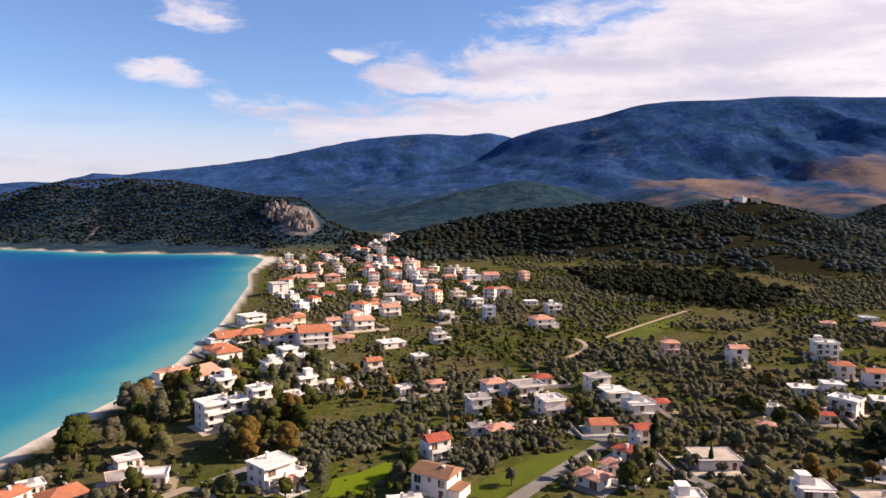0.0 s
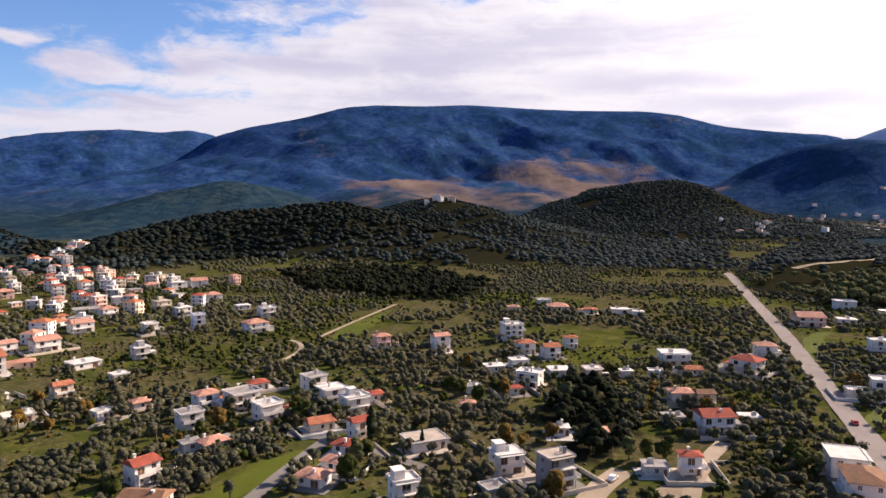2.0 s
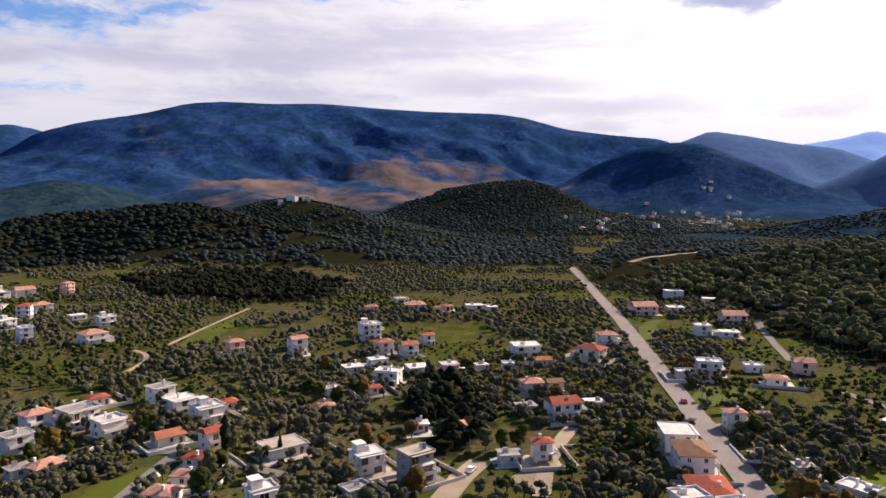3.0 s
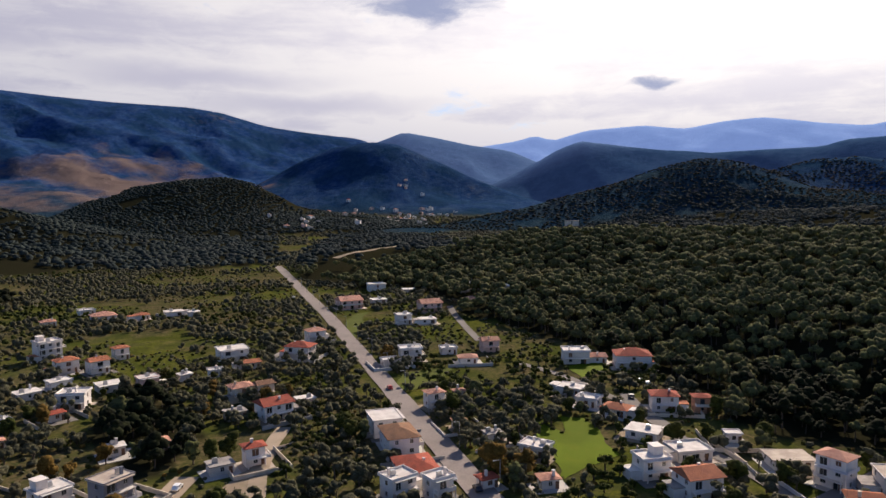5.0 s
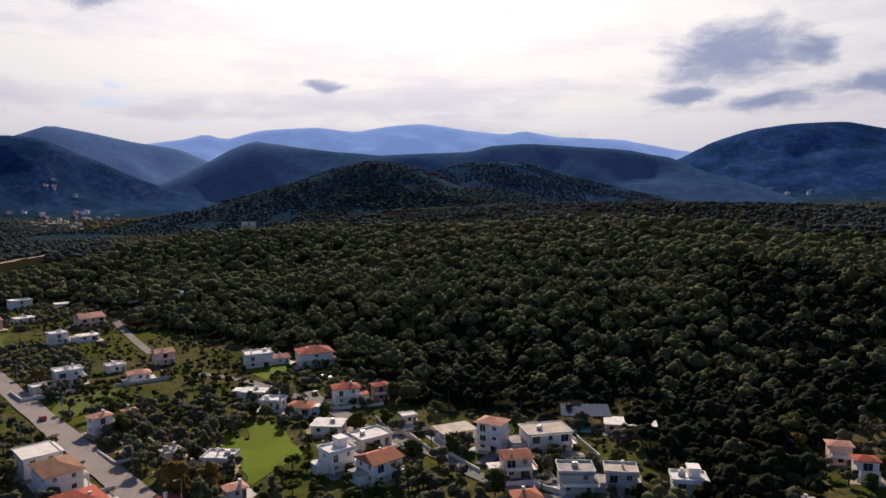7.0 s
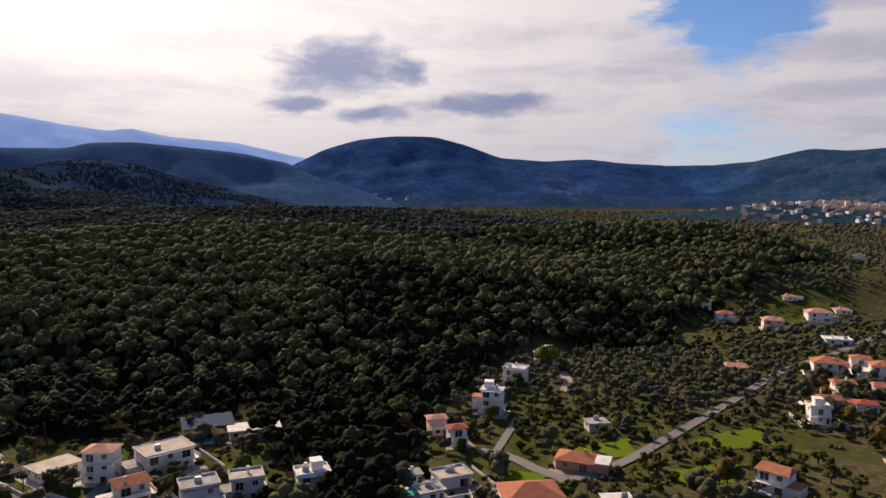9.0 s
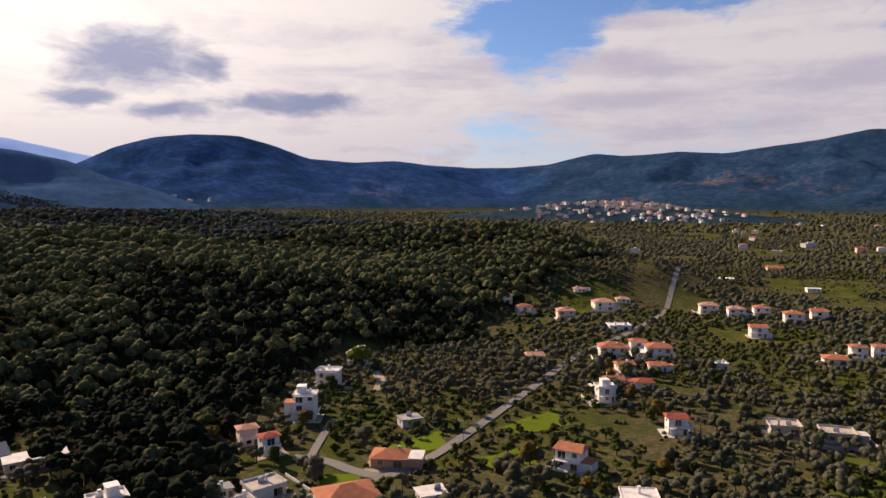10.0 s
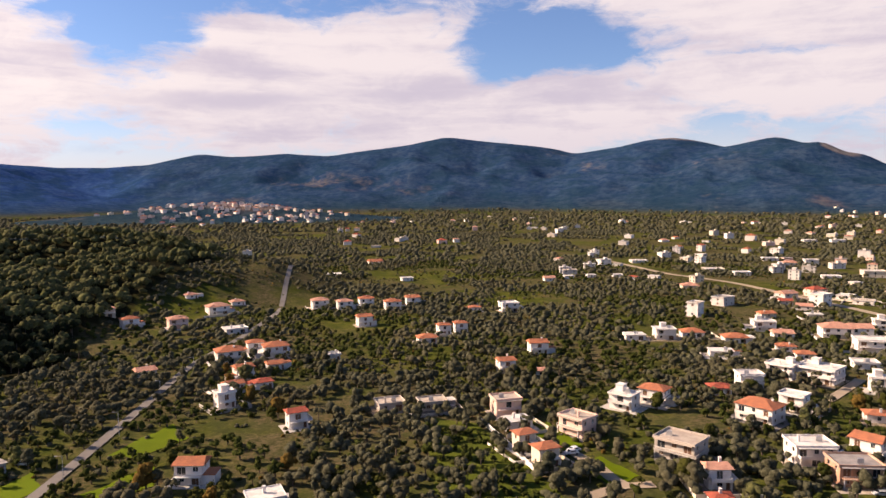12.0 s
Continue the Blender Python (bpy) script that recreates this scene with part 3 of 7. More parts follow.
def part(name, data, parent, label="", at=None):
    """One mesh as a part under a thing."""
    ob = new(name, data)
    ob.parent = parent
    if at is not None:
        ob.matrix_basis = at
    return tagged(ob, label) if label else ob


def polar_sheet(name, radii, count, z_of, mat, masks=()):
    """A round sheet of land or water, finer toward its middle."""
    ang = np.linspace(0, 2 * math.pi, count, endpoint=False)
    rr, aa = np.meshgrid(radii, ang, indexing="ij")
    x, y = (rr * np.cos(aa)).ravel(), (rr * np.sin(aa)).ravel()
    x, y = np.append(x, 0.0), np.append(y, 0.0)
    z = z_of(x, y)
    i, j = np.meshgrid(np.arange(len(radii) - 1), np.arange(count), indexing="ij")
    a, b = i * count + j, i * count + (j + 1) % count
    quads = np.stack([a, a + count, b + count, b], -1).reshape(-1, 4)
    tris = np.concatenate([quads[:, [0, 1, 2]], quads[:, [0, 2, 3]]])
    k = np.arange(count)
    tris = np.concatenate([tris, np.stack([np.full(count, len(x) - 1), k, (k + 1) % count], -1)])
    me = quick_mesh(name, np.stack([x, y, z], -1), tris, mat)
    for key, of in masks:
        me.attributes.new(key, "FLOAT", "POINT").data.foreach_set("value", of(x, y).astype(np.float32))
    return new(name, me)


WOODED = ("wooded_hill", "round_hill", "chapel_hill")
WOOD_EDGES = (
    # the pine hill
    [(481, 376), (446, 288), (376, 210), (345, 150), (332, 115), (290, 66), (252, 38), (238, 13), (242, -20), (250, -50), (205, -40), (168, -32), (140, -48),
     (160, -75), (183, -76), (215, -96), (236, -124), (265, -148), (290, -190), (280, -210), (258, -243), (312, -296), (330, -388), (352, -478), (410, -570), (640, -800),
     (1000, -1050), (1400, -900), (1500, -300), (1500, 300), (1150, 520), (760, 470), (600, 420)],
    # woods along the inland road and below the hills
    [(420, 640), (560, 545), (950, 940), (700, 1150), (480, 900)],
    [(470, 430), (430, 330), (500, 300), (640, 400), (1000, 600), (1100, 900), (640, 600)],
    [(118, 568), (165, 500), (225, 465), (275, 540), (260, 600), (274, 665), (215, 715), (120, 690)],
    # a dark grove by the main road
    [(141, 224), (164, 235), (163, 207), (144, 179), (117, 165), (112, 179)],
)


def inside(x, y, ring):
    """Which places lie in a closed outline."""
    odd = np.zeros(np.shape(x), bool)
    for (ax, ay), (bx, by) in zip(ring, ring[1:] + ring[:1]):
        cross = (ay > y) != (by > y)
        odd ^= cross & (x < (bx - ax) * (y - ay) / ((by - ay) or 1e-9) + ax)
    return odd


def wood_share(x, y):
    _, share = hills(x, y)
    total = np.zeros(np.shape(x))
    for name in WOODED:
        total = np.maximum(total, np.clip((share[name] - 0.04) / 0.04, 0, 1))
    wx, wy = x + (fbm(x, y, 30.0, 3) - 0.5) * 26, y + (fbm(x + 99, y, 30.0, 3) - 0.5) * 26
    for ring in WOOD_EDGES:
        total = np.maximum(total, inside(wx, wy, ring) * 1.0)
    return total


def scrub_share(x, y):
    _, share = hills(x, y)
    total = np.zeros(np.shape(x))
    for name in RIDGES:
        if name not in WOODED and name not in PINE_HILLS:
            total = np.maximum(total, np.clip((share[name] - 0.02) / 0.06, 0, 1))
    total = np.maximum(total, ((x < -235) & (y > 850) & (y < 1400)) * 1.0)
    total = np.maximum(total, np.clip((y - 1300) / 150, 0, 1) * (x < 1000))
    total = total * (1 - wood_share(x, y))
    return np.maximum(total, np.clip((share["brown_hill"] - 0.1) * 4, 0, 1))


def bare_share(x, y):
    """Bare reddish spurs at the foot of the massif and terraces below the western range."""
    foot = np.exp(-(((x - 1650) / 520) ** 2 + ((y - 2250) / 330) ** 2)) * 0.75
    terrace = 0.26 * np.exp(-(((x - 1100) / 500) ** 2 + ((y + 2750) / 260) ** 2)) + 0.30 * np.exp(-(((x + 500) / 400) ** 2 + ((y + 2500) / 300) ** 2))
    brown = 0.36 * np.exp(-(((x - 1740) / 260) ** 2 + ((y - 340) / 260) ** 2))
    village = 0.62 * np.exp(-(((x - 1320) / 260) ** 2 + ((y + 1830) / 190) ** 2))
    share = hills(x, y)[1]
    spurs = sum(np.clip(share[k] * 1.1 - 0.25, 0, 0.40) for k in ("red_spur", "red_spur_east", "red_spur_far"))
    return foot * 0.2 + terrace + brown + village + spurs


def blue_haze_share(x, y):
    """How much blue distance haze is put into the colour of each range."""
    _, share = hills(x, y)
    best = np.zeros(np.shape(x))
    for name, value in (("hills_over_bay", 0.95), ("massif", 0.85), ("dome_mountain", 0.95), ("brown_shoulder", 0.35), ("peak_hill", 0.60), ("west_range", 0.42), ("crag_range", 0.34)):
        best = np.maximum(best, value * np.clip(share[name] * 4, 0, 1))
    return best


def beach_share(x, y):
    s = inland(x, y)
    wide = 3.5 + 4 * value_noise(x / 60, y / 60) + 14 * np.exp(-((x + 195) ** 2 + (y - 825) ** 2) / 60 ** 2)
    return np.clip((wide - s) / 4, 0, 1)


def crag_share(x, y):
    cliff = np.exp(-(((x + 208) / 34) ** 2 + ((y - 1018) / 30) ** 2)) * 1.1
    crest = np.exp(-(((x + 600) / 85) ** 2 + ((y + 3110) / 80) ** 2)) + 0.62 * np.exp(-(((x - 10) / 180) ** 2 + ((y + 3480) / 90) ** 2))
    hilltop = 0.55 * np.exp(-(((x - 217) / 68) ** 2 + ((y - 1030) / 46) ** 2))
    return np.maximum(np.maximum(cliff, crest), hilltop)


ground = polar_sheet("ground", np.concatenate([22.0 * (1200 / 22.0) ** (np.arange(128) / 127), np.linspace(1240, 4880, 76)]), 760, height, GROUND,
                     (("wood", wood_share), ("scrub", scrub_share), ("garrigue", blue_haze_share), ("bare", bare_share), ("beach", beach_share), ("crag", crag_share)))
tagged(ground, "coastal plain with grass, bare earth, wooded hills and mountains hazed blue in their colour", "ground", kind="structure")


def far_height(x, y):
    return raise_hills(x, y, FAR_RIDGES)[0] - 2.0


def airlight_share(x, y):
    """How much pale haze goes into each far range's colour and glow."""
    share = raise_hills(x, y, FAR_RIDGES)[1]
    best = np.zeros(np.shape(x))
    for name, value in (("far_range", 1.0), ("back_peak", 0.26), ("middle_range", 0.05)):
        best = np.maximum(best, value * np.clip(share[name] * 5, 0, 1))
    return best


backdrop = polar_sheet("backdrop", np.linspace(1900, 4860, 62), 520, far_height, FAR_HILLS, (("remote", airlight_share),))
tagged(backdrop, "blue distant mountain ranges with pale haze put into their surface", "mountains", kind="structure")
water = polar_sheet("water", 40.0 * (4880 / 40.0) ** (np.arange(90) / 89), 300, lambda x, y: np.zeros(np.shape(x)), SEA,
                    (("shoal", lambda x, y: np.exp(np.minimum(inland(x, y), 0) / 62.0)),))
tagged(water, "blue sea turning turquoise over the shallows", "sea", kind="structure")


def drape(x, y, lift):
    return height(x, y) + lift


ROAD_LINES = []


def ribbon(name, line, width, mat, lift, label, category="road", step=6.0, clear=True):
    """A strip of road, lane or wall foot laid over the ground along a line."""
    pts = np.array(line, float)
    seg = np.hypot(*np.diff(pts, axis=0).T)
    s = np.concatenate([[0], np.cumsum(seg)])
    t = np.linspace(0, s[-1], max(2, int(s[-1] / step) + 1))
    kern = np.ones(5) / 5
    x, y = np.interp(t, s, pts[:, 0]), np.interp(t, s, pts[:, 1])
    if len(t) > 8:
        x = np.convolve(np.pad(x, 2, mode="edge"), kern, "valid")
        y = np.convolve(np.pad(y, 2, mode="edge"), kern, "valid")
    dx, dy = np.gradient(x), np.gradient(y)
    ln = np.hypot(dx, dy)
    nx, ny = -dy / ln, dx / ln
    wob = 1 + 0.12 * (value_noise(t / 9.0, t * 0 + width) - 0.5)
    across = np.linspace(-0.5, 0.5, 5)
    gx = x[:, None] + nx[:, None] * across * width * wob[:, None]
    gy = y[:, None] + ny[:, None] * across * width * wob[:, None]
    z = drape(gx, gy, lift)
    m = len(across)
    i, j = np.meshgrid(np.arange(len(t) - 1), np.arange(m - 1), indexing="ij")
    a = i * m + j
    quads = np.stack([a, a + 1, a + m + 1, a + m], -1).reshape(-1, 4)
    ob = new(name, quick_mesh(name, np.stack([gx, gy, z], -1).reshape(-1, 3), quads[:, ::-1], mat))
    if clear:
        ROAD_LINES.append((list(zip(x[::2], y[::2])), width))
    return tagged(ob, label, category, kind="structure")


PATCHES = []


def patch(name, corners, mat, label, category, lift=0.18, trees=0.0, n=14):
    """A field or yard with four corners, laid over the ground with an uneven edge."""
    c = np.array(corners, float)
    u, v = np.meshgrid(np.linspace(0, 1, n), np.linspace(0, 1, n), indexing="ij")
    gx = (c[0, 0] * (1 - u) + c[1, 0] * u) * (1 - v) + (c[3, 0] * (1 - u) + c[2, 0] * u) * v
    gy = (c[0, 1] * (1 - u) + c[1, 1] * u) * (1 - v) + (c[3, 1] * (1 - u) + c[2, 1] * u) * v
    gx = gx + (fbm(gx, gy, 11.0, 3) - 0.5) * 5
    gy = gy + (fbm(gx + 50, gy, 11.0, 3) - 0.5) * 5
    z = drape(gx, gy, lift)
    i, j = np.meshgrid(np.arange(n - 1), np.arange(n - 1), indexing="ij")
    a = i * n + j
    quads = np.stack([a, a + n, a + n + 1, a + 1], -1).reshape(-1, 4)
    me = quick_mesh(name, np.stack([gx, gy, z], -1).reshape(-1, 3), quads, mat)
    me.flip_normals() if me.polygons[0].normal.z < 0 else None
    PATCHES.append((c, trees))
    return tagged(new(name, me), label, category, kind="structure")

# ---- roads, lanes and fields ----
patch("meadow", [(213, 95), (197, 62), (175, 66), (193, 82)], MEADOW, "bright green meadow beside the houses", "meadow", trees=0.0)
patch("meadow", [(222, 88), (224, 81), (198, 60), (175, 68)], MEADOW, "bright green meadow beside the houses", "meadow", trees=0.0)
patch("grass", [(3, 174), (13, 171), (47, 209), (27, 204)], ROUGH_GRASS, "rough green grass strip beside an orchard", "grass", trees=0.1)
patch("meadow", [(-30, 174), (-20, 174), (-13, 199), (-28, 186)], MEADOW, "bright green meadow beside the houses", "meadow", trees=0.1)
patch("grass", [(81, -225), (64, -224), (24, -170), (56, -160)], ROUGH_GRASS, "rough green grass among olive trees", "grass", trees=0.5)
patch("meadow", [(43, -233), (27, -212), (31, -206), (43, -215)], MEADOW, "bright green meadow beside the houses", "meadow", trees=0.1)
patch("meadow", [(21, -205), (9, -195), (15, -185), (25, -194)], MEADOW, "bright green meadow beside the houses", "meadow", trees=0.1)
patch("meadow", [(161, -161), (162, -192), (148, -183), (151, -163)], MEADOW, "bright green meadow beside the houses", "meadow", trees=0.1)
patch("meadow", [(147, -138), (142, -159), (132, -147), (140, -134)], MEADOW, "bright green meadow beside the houses", "meadow", trees=0.1)
patch("meadow", [(170, -123), (172, -144), (160, -139), (158, -124)], MEADOW, "bright green meadow beside the houses", "meadow", trees=0.2)
patch("meadow", [(165, -98), (159, -108), (152, -100), (159, -94)], MEADOW, "bright green meadow beside the houses", "meadow", trees=0.1)
patch("grass", [(220, 158), (244, 167), (262, 155), (230, 141)], ROUGH_GRASS, "rough green grass among olive trees", "grass", trees=0.3)
patch("grass", [(341, 275), (359, 276), (289, 230), (279, 233)], ROUGH_GRASS, "rough green grass among olive trees", "grass", trees=0.3)
patch("meadow", [(85, 260), (109, 261), (134, 278), (117, 270)], MEADOW, "bright green meadow beside the houses", "meadow", trees=0.1)
patch("grass", [(84, 355), (113, 377), (156, 449), (113, 410)], ROUGH_GRASS, "rough green grass among olive trees", "grass", trees=0.4)
patch("grass", [(-93, 298), (-74, 299), (-81, 320), (-93, 314)], ROUGH_GRASS, "rough green grass among olive trees", "grass", trees=0.2)
patch("meadow", [(287, 112), (310, 104), (291, 95), (273, 99)], MEADOW, "bright green meadow beside the houses", "meadow", trees=0.1)
patch("yard", [(118, 141), (123, 133), (158, 153), (152, 154)], PLAZA, "bare sandy yard with tracks", "yard", trees=0.1)
ribbon("road", [(539, 532), (453, 428), (334, 287), (252, 194), (215, 152), (178, 109), (153, 81), (132, 54)], 8.0, ASPHALT, 0.34, "straight dusty asphalt road running inland")
ribbon("lane", [(118, 126), (128, 136), (144, 150), (170, 165)], 5, TRACK, 0.30, "pale dirt track between gardens")
ribbon("lane", [(95, 139), (112, 151), (123, 157)], 7, TRACK, 0.30, "pale dirt track between gardens")
ribbon("lane", [(14, 166), (33, 191), (46, 207), (57, 220)], 4.5, LANE, 0.30, "narrow worn concrete village lane")
ribbon("lane", [(39, 230), (48, 214), (57, 220), (65, 194), (76, 175)], 4, LANE, 0.30, "narrow worn concrete village lane")
ribbon("lane", [(-63, 181), (-54, 192), (-43, 199)], 3.5, LANE, 0.30, "narrow worn concrete village lane")
ribbon("lane", [(-73, 166), (-70, 175), (-64, 180), (-54, 166)], 3.6, TRACK, 0.30, "pale dirt track between gardens")
ribbon("lane", [(54, 324), (65, 336), (76, 355), (75, 373), (68, 383)], 2.5, TRACK, 0.30, "pale dirt track between gardens")
ribbon("lane", [(397, 237), (350, 199), (313, 168)], 4, LANE, 0.30, "narrow worn concrete village lane")
ribbon("lane", [(285, 137), (277, 118), (272, 104), (256, 86), (248, 73), (239, 62), (228, 52)], 4, LANE, 0.30, "narrow worn concrete village lane")
ribbon("lane", [(262, 79), (235, 61), (219, 48), (212, 36), (201, 22), (182, 8), (172, -8), (163, -26)], 4.5, LANE, 0.30, "narrow worn concrete village lane")
ribbon("lane", [(192, 8), (205, 2), (220, -5)], 4, LANE, 0.30, "narrow worn concrete village lane")
ribbon("lane", [(179, -96), (178, -101), (189, -111), (202, -123)], 2.6, LANE, 0.30, "pale dirt track between gardens")
ribbon("lane", [(222, -156), (233, -166), (247, -172)], 4, TRACK, 0.30, "pale dirt track between gardens")
ribbon("road", [(389, -690), (316, -530), (250, -403), (223, -320), (210, -263), (182, -197), (164, -152), (154, -127), (151, -110), (152, -98), (153, -82)], 3.5, LANE, 0.34, "narrow worn concrete village lane")
ribbon("lane", [(151, -110), (159, -105), (174, -103), (181, -97)], 4, LANE, 0.30, "narrow worn concrete village lane")
ribbon("lane", [(29, -206), (20, -196), (13, -185), (5, -189)], 4, TRACK, 0.30, "pale dirt track between gardens")
ribbon("lane", [(13, -185), (21, -175)], 4, TRACK, 0.30, "pale dirt track between gardens")
FAR_ROAD = [(87, -837), (9, -701), (-47, -646), (-88, -568), (-114, -521), (-124, -498), (-165, -440)]
ribbon("road", FAR_ROAD, 7, TRACK, 0.3, "pale country road across the olive plain")
ROAD_LINES.append((FAR_ROAD, 30))
ribbon("lane", [(-52, -284), (-64, -307), (-74, -327)], 4, TRACK, 0.30, "pale dirt track between gardens")
ribbon("lane", [(85, 373), (122, 419), (167, 471)], 2.5, TRACK, 0.30, "pale dirt track between gardens")

# ---- houses ----
STOREY = 2.8
FOOTPRINTS = []
WINDOW_MESHES = {}


def box_into(verts, faces, index, x0, x1, y0, y1, z0, z1, mat=0):
    b = len(verts)
    verts += [(x0, y0, z0), (x1, y0, z0), (x1, y1, z0), (x0, y1, z0), (x0, y0, z1), (x1, y0, z1), (x1, y1, z1), (x0, y1, z1)]
    for f in ((0, 3, 2, 1), (4, 5, 6, 7), (0, 1, 5, 4), (1, 2, 6, 5), (2, 3, 7, 6), (3, 0, 4, 7)):
        faces.append(tuple(b + i for i in f))
        index.append(mat)


def boxes_mesh(name, boxes, mats):
    verts, faces, index = [], [], []
    for b in boxes:
        box_into(verts, faces, index, *b)
    return mesh_from(name, verts, faces, mats, index)


def window_mesh(w, h, shuttered):
    """A framed casement with two lights; its glass is a second mesh."""
    key = (round(w, 2), round(h, 2), shuttered)
    if key not in WINDOW_MESHES:
        f = 0.07
        bars = [(-w / 2, -w / 2 + f, -0.05, 0, 0, h), (w / 2 - f, w / 2, -0.05, 0, 0, h), (-w / 2 + f, w / 2 - f, -0.05, 0, h - f, h),
                (-w / 2 + f, w / 2 - f, -0.05, 0, 0, f), (-f / 2, f / 2, -0.045, 0, f, h - f)]
        frame_me = boxes_mesh("window_frame", bars, [FRAME])
        if shuttered:
            pane = boxes_mesh("shutter", [(-w / 2 + f, -f / 2, -0.03, -0.01, f, h - f), (f / 2, w / 2 - f, -0.03, -0.01, f, h - f)], [SHUTTER])
        else:
            pane = boxes_mesh("pane", [(-w / 2 + f, w / 2 - f, -0.025, -0.012, f, h - f)], [GLASS])
        WINDOW_MESHES[key] = (frame_me, pane)
    return WINDOW_MESHES[key]


def facade(verts, faces, known, a, b, z0, z1, holes):
    """One wall face from a to b with recessed openings: (left, right, sill, head)."""
    ax, ay = a
    length = math.hypot(b[0] - ax, b[1] - ay)
    ux, uy = (b[0] - ax) / length, (b[1] - ay) / length
    inx, iny = -uy, ux
    xs = sorted({0.0, length, *[h[0] for h in holes], *[h[1] for h in holes]})
    zs = sorted({z0, z1, *[h[2] for h in holes], *[h[3] for h in holes]})

    def p(s, z, deep=0.0):
        v = (round(ax + ux * s + inx * deep, 4), round(ay + uy * s + iny * deep, 4), round(z, 4))
        if v not in known:
            known[v] = len(verts)
            verts.append(v)
        return known[v]

    for s0, s1 in zip(xs, xs[1:]):
        for c0, c1 in zip(zs, zs[1:]):
            ms, mz = (s0 + s1) / 2, (c0 + c1) / 2
            if not any(h[0] < ms < h[1] and h[2] < mz < h[3] for h in holes):
                faces.append((p(s0, c0), p(s1, c0), p(s1, c1), p(s0, c1)))
    for l, r, s, t in holes:
        g = 0.2
        o = [p(l, s), p(r, s), p(r, t), p(l, t)]
        k = [p(l, s, g), p(r, s, g), p(r, t, g), p(l, t, g)]
        for i in range(4):
            j = (i + 1) % 4
            faces.append((o[i], o[j], k[j], k[i]))
        faces.append(tuple(k))


def house(x, y, w, d, n, rot, roof, wall="white", look_word="", seed=0, detail=2, balcony=True, sink=1.2):
    """A village house: plastered walls with recessed windows, a roof, balconies, and what stands on the roof."""
    rng = random.Random(int(abs(x) * 7 + abs(y) * 13) + seed)
    z = float(height(x + np.array([-0.4, 0.4, 0.4, -0.4, 0.0]) * w, y + np.array([-0.4, -0.4, 0.4, 0.4, 0.0]) * d).min())
    FOOTPRINTS.append((x, y, w, d, rot))
    top = n * STOREY
    hw, hd = w / 2, d / 2
    kind = {"tile": "clay tile", "red": "red tile", "pinktile": "faded tile", "brown": "brown tile"}.get(roof, "flat")
    storey_word = {1: "one-storey", 2: "two-storey", 3: "three-storey"}.get(n, "tall")
    wall_word = {"dark": "slate-grey", "concrete": "unfinished concrete", "brick": "bare brick", "blue": "pale blue"}.get(wall, wall)
    root = new("house", None)
    tagged(root, f"{wall_word} {storey_word} house with a {kind} roof{look_word}", "house", "village houses")
    root.matrix_basis = pose(x, y, z, 0, 0, rot)
    # walls with openings
    verts, faces, wins, known = [], [], [], {}
    corners = [(-hw, -hd), (hw, -hd), (hw, hd), (-hw, hd)]
    for side in range(4):
        a, b = corners[side], corners[(side + 1) % 4]
        length = w if side % 2 == 0 else d
        count = max(1, int((length - 1.0) / (3.1 if detail > 1 else 4.2)))
        if detail == 0:
            count = 1
        if detail < 0:
            count = 0
        holes = []
        for k in range(n):
            for c in range(count):
                if rng.random() < 0.10 and detail:
                    continue
                mid = length * (c + 0.5) / count
                french = side == 0 and k > 0 and c % 2 == 0
                wide = rng.choice((1.6, 2.0, 2.4)) if french else rng.choice((1.1, 1.3, 1.5))
                if side == 0 and k == 0 and c % 2 == 1 and length > 7:
                    wide, french = 2.4, True
                wide = min(wide, length / count - 0.5)
                sill = k * STOREY + (0.12 if french else 0.95)
                head = k * STOREY + 2.3
                holes.append((mid - wide / 2, mid + wide / 2, sill, head))
                wins.append((side, mid, wide, sill, head - sill))
        facade(verts, faces, known, a, b, -sink, top, holes)
    part("wall", mesh_from("wall", verts, faces, [WALLS[wall]]), root)
    for side, mid, wide, sill, tall in wins:
        frame_me, pane_me = window_mesh(wide, tall, rng.random() < 0.3)
        a = corners[side]
        turn = side * 90
        ux, uy = math.cos(radians(turn)), math.sin(radians(turn))
        px, py = a[0] + ux * mid - uy * 0.196, a[1] + uy * mid + ux * 0.196
        m = pose(px, py, sill, 0, 0, turn)
        if detail > 1:
            f = part("window", frame_me, root, at=m)
            part(pane_me.name.split(".")[0], pane_me, f)
        else:
            part("window", pane_me, root, at=m)
    # roof
    over = 0.45 if roof.endswith("flat") else 0.65
    if roof.endswith("flat"):
        slab = boxes_mesh("roof", [(-hw - over, hw + over, -hd - over, hd + over, top, top + 0.22)], [ROOFS[roof]])
        part("roof", slab, root)
        if n > 1 or rng.random() < 0.5:
            p = 0.55 if rng.random() < 0.6 else 0.25
            g, e = 0.16, over - 0.05
            rim = [(-hw - e, hw + e, -hd - e, -hd - e + g, top + 0.22, top + 0.22 + p), (-hw - e, hw + e, hd + e - g, hd + e, top + 0.22, top + 0.22 + p),
                   (-hw - e, -hw - e + g, -hd - e + g, hd + e - g, top + 0.22, top + 0.22 + p), (hw + e - g, hw + e, -hd - e + g, hd + e - g, top + 0.22, top + 0.22 + p)]
            part("parapet", boxes_mesh("parapet", rim, [WALLS[wall]]), root)
        if n > 1 and rng.random() < 0.35:
            sx = rng.uniform(-0.25, 0.25) * w
            part("stair_head", boxes_mesh("stair_head", [(sx - 1.4, sx + 1.4, hd - 3.6, hd - 0.3, top + 0.22, top + 2.5), (sx - 1.6, sx + 1.6, hd - 3.8, hd - 0.1, top + 2.5, top + 2.65)], [WALLS[wall]]), root)
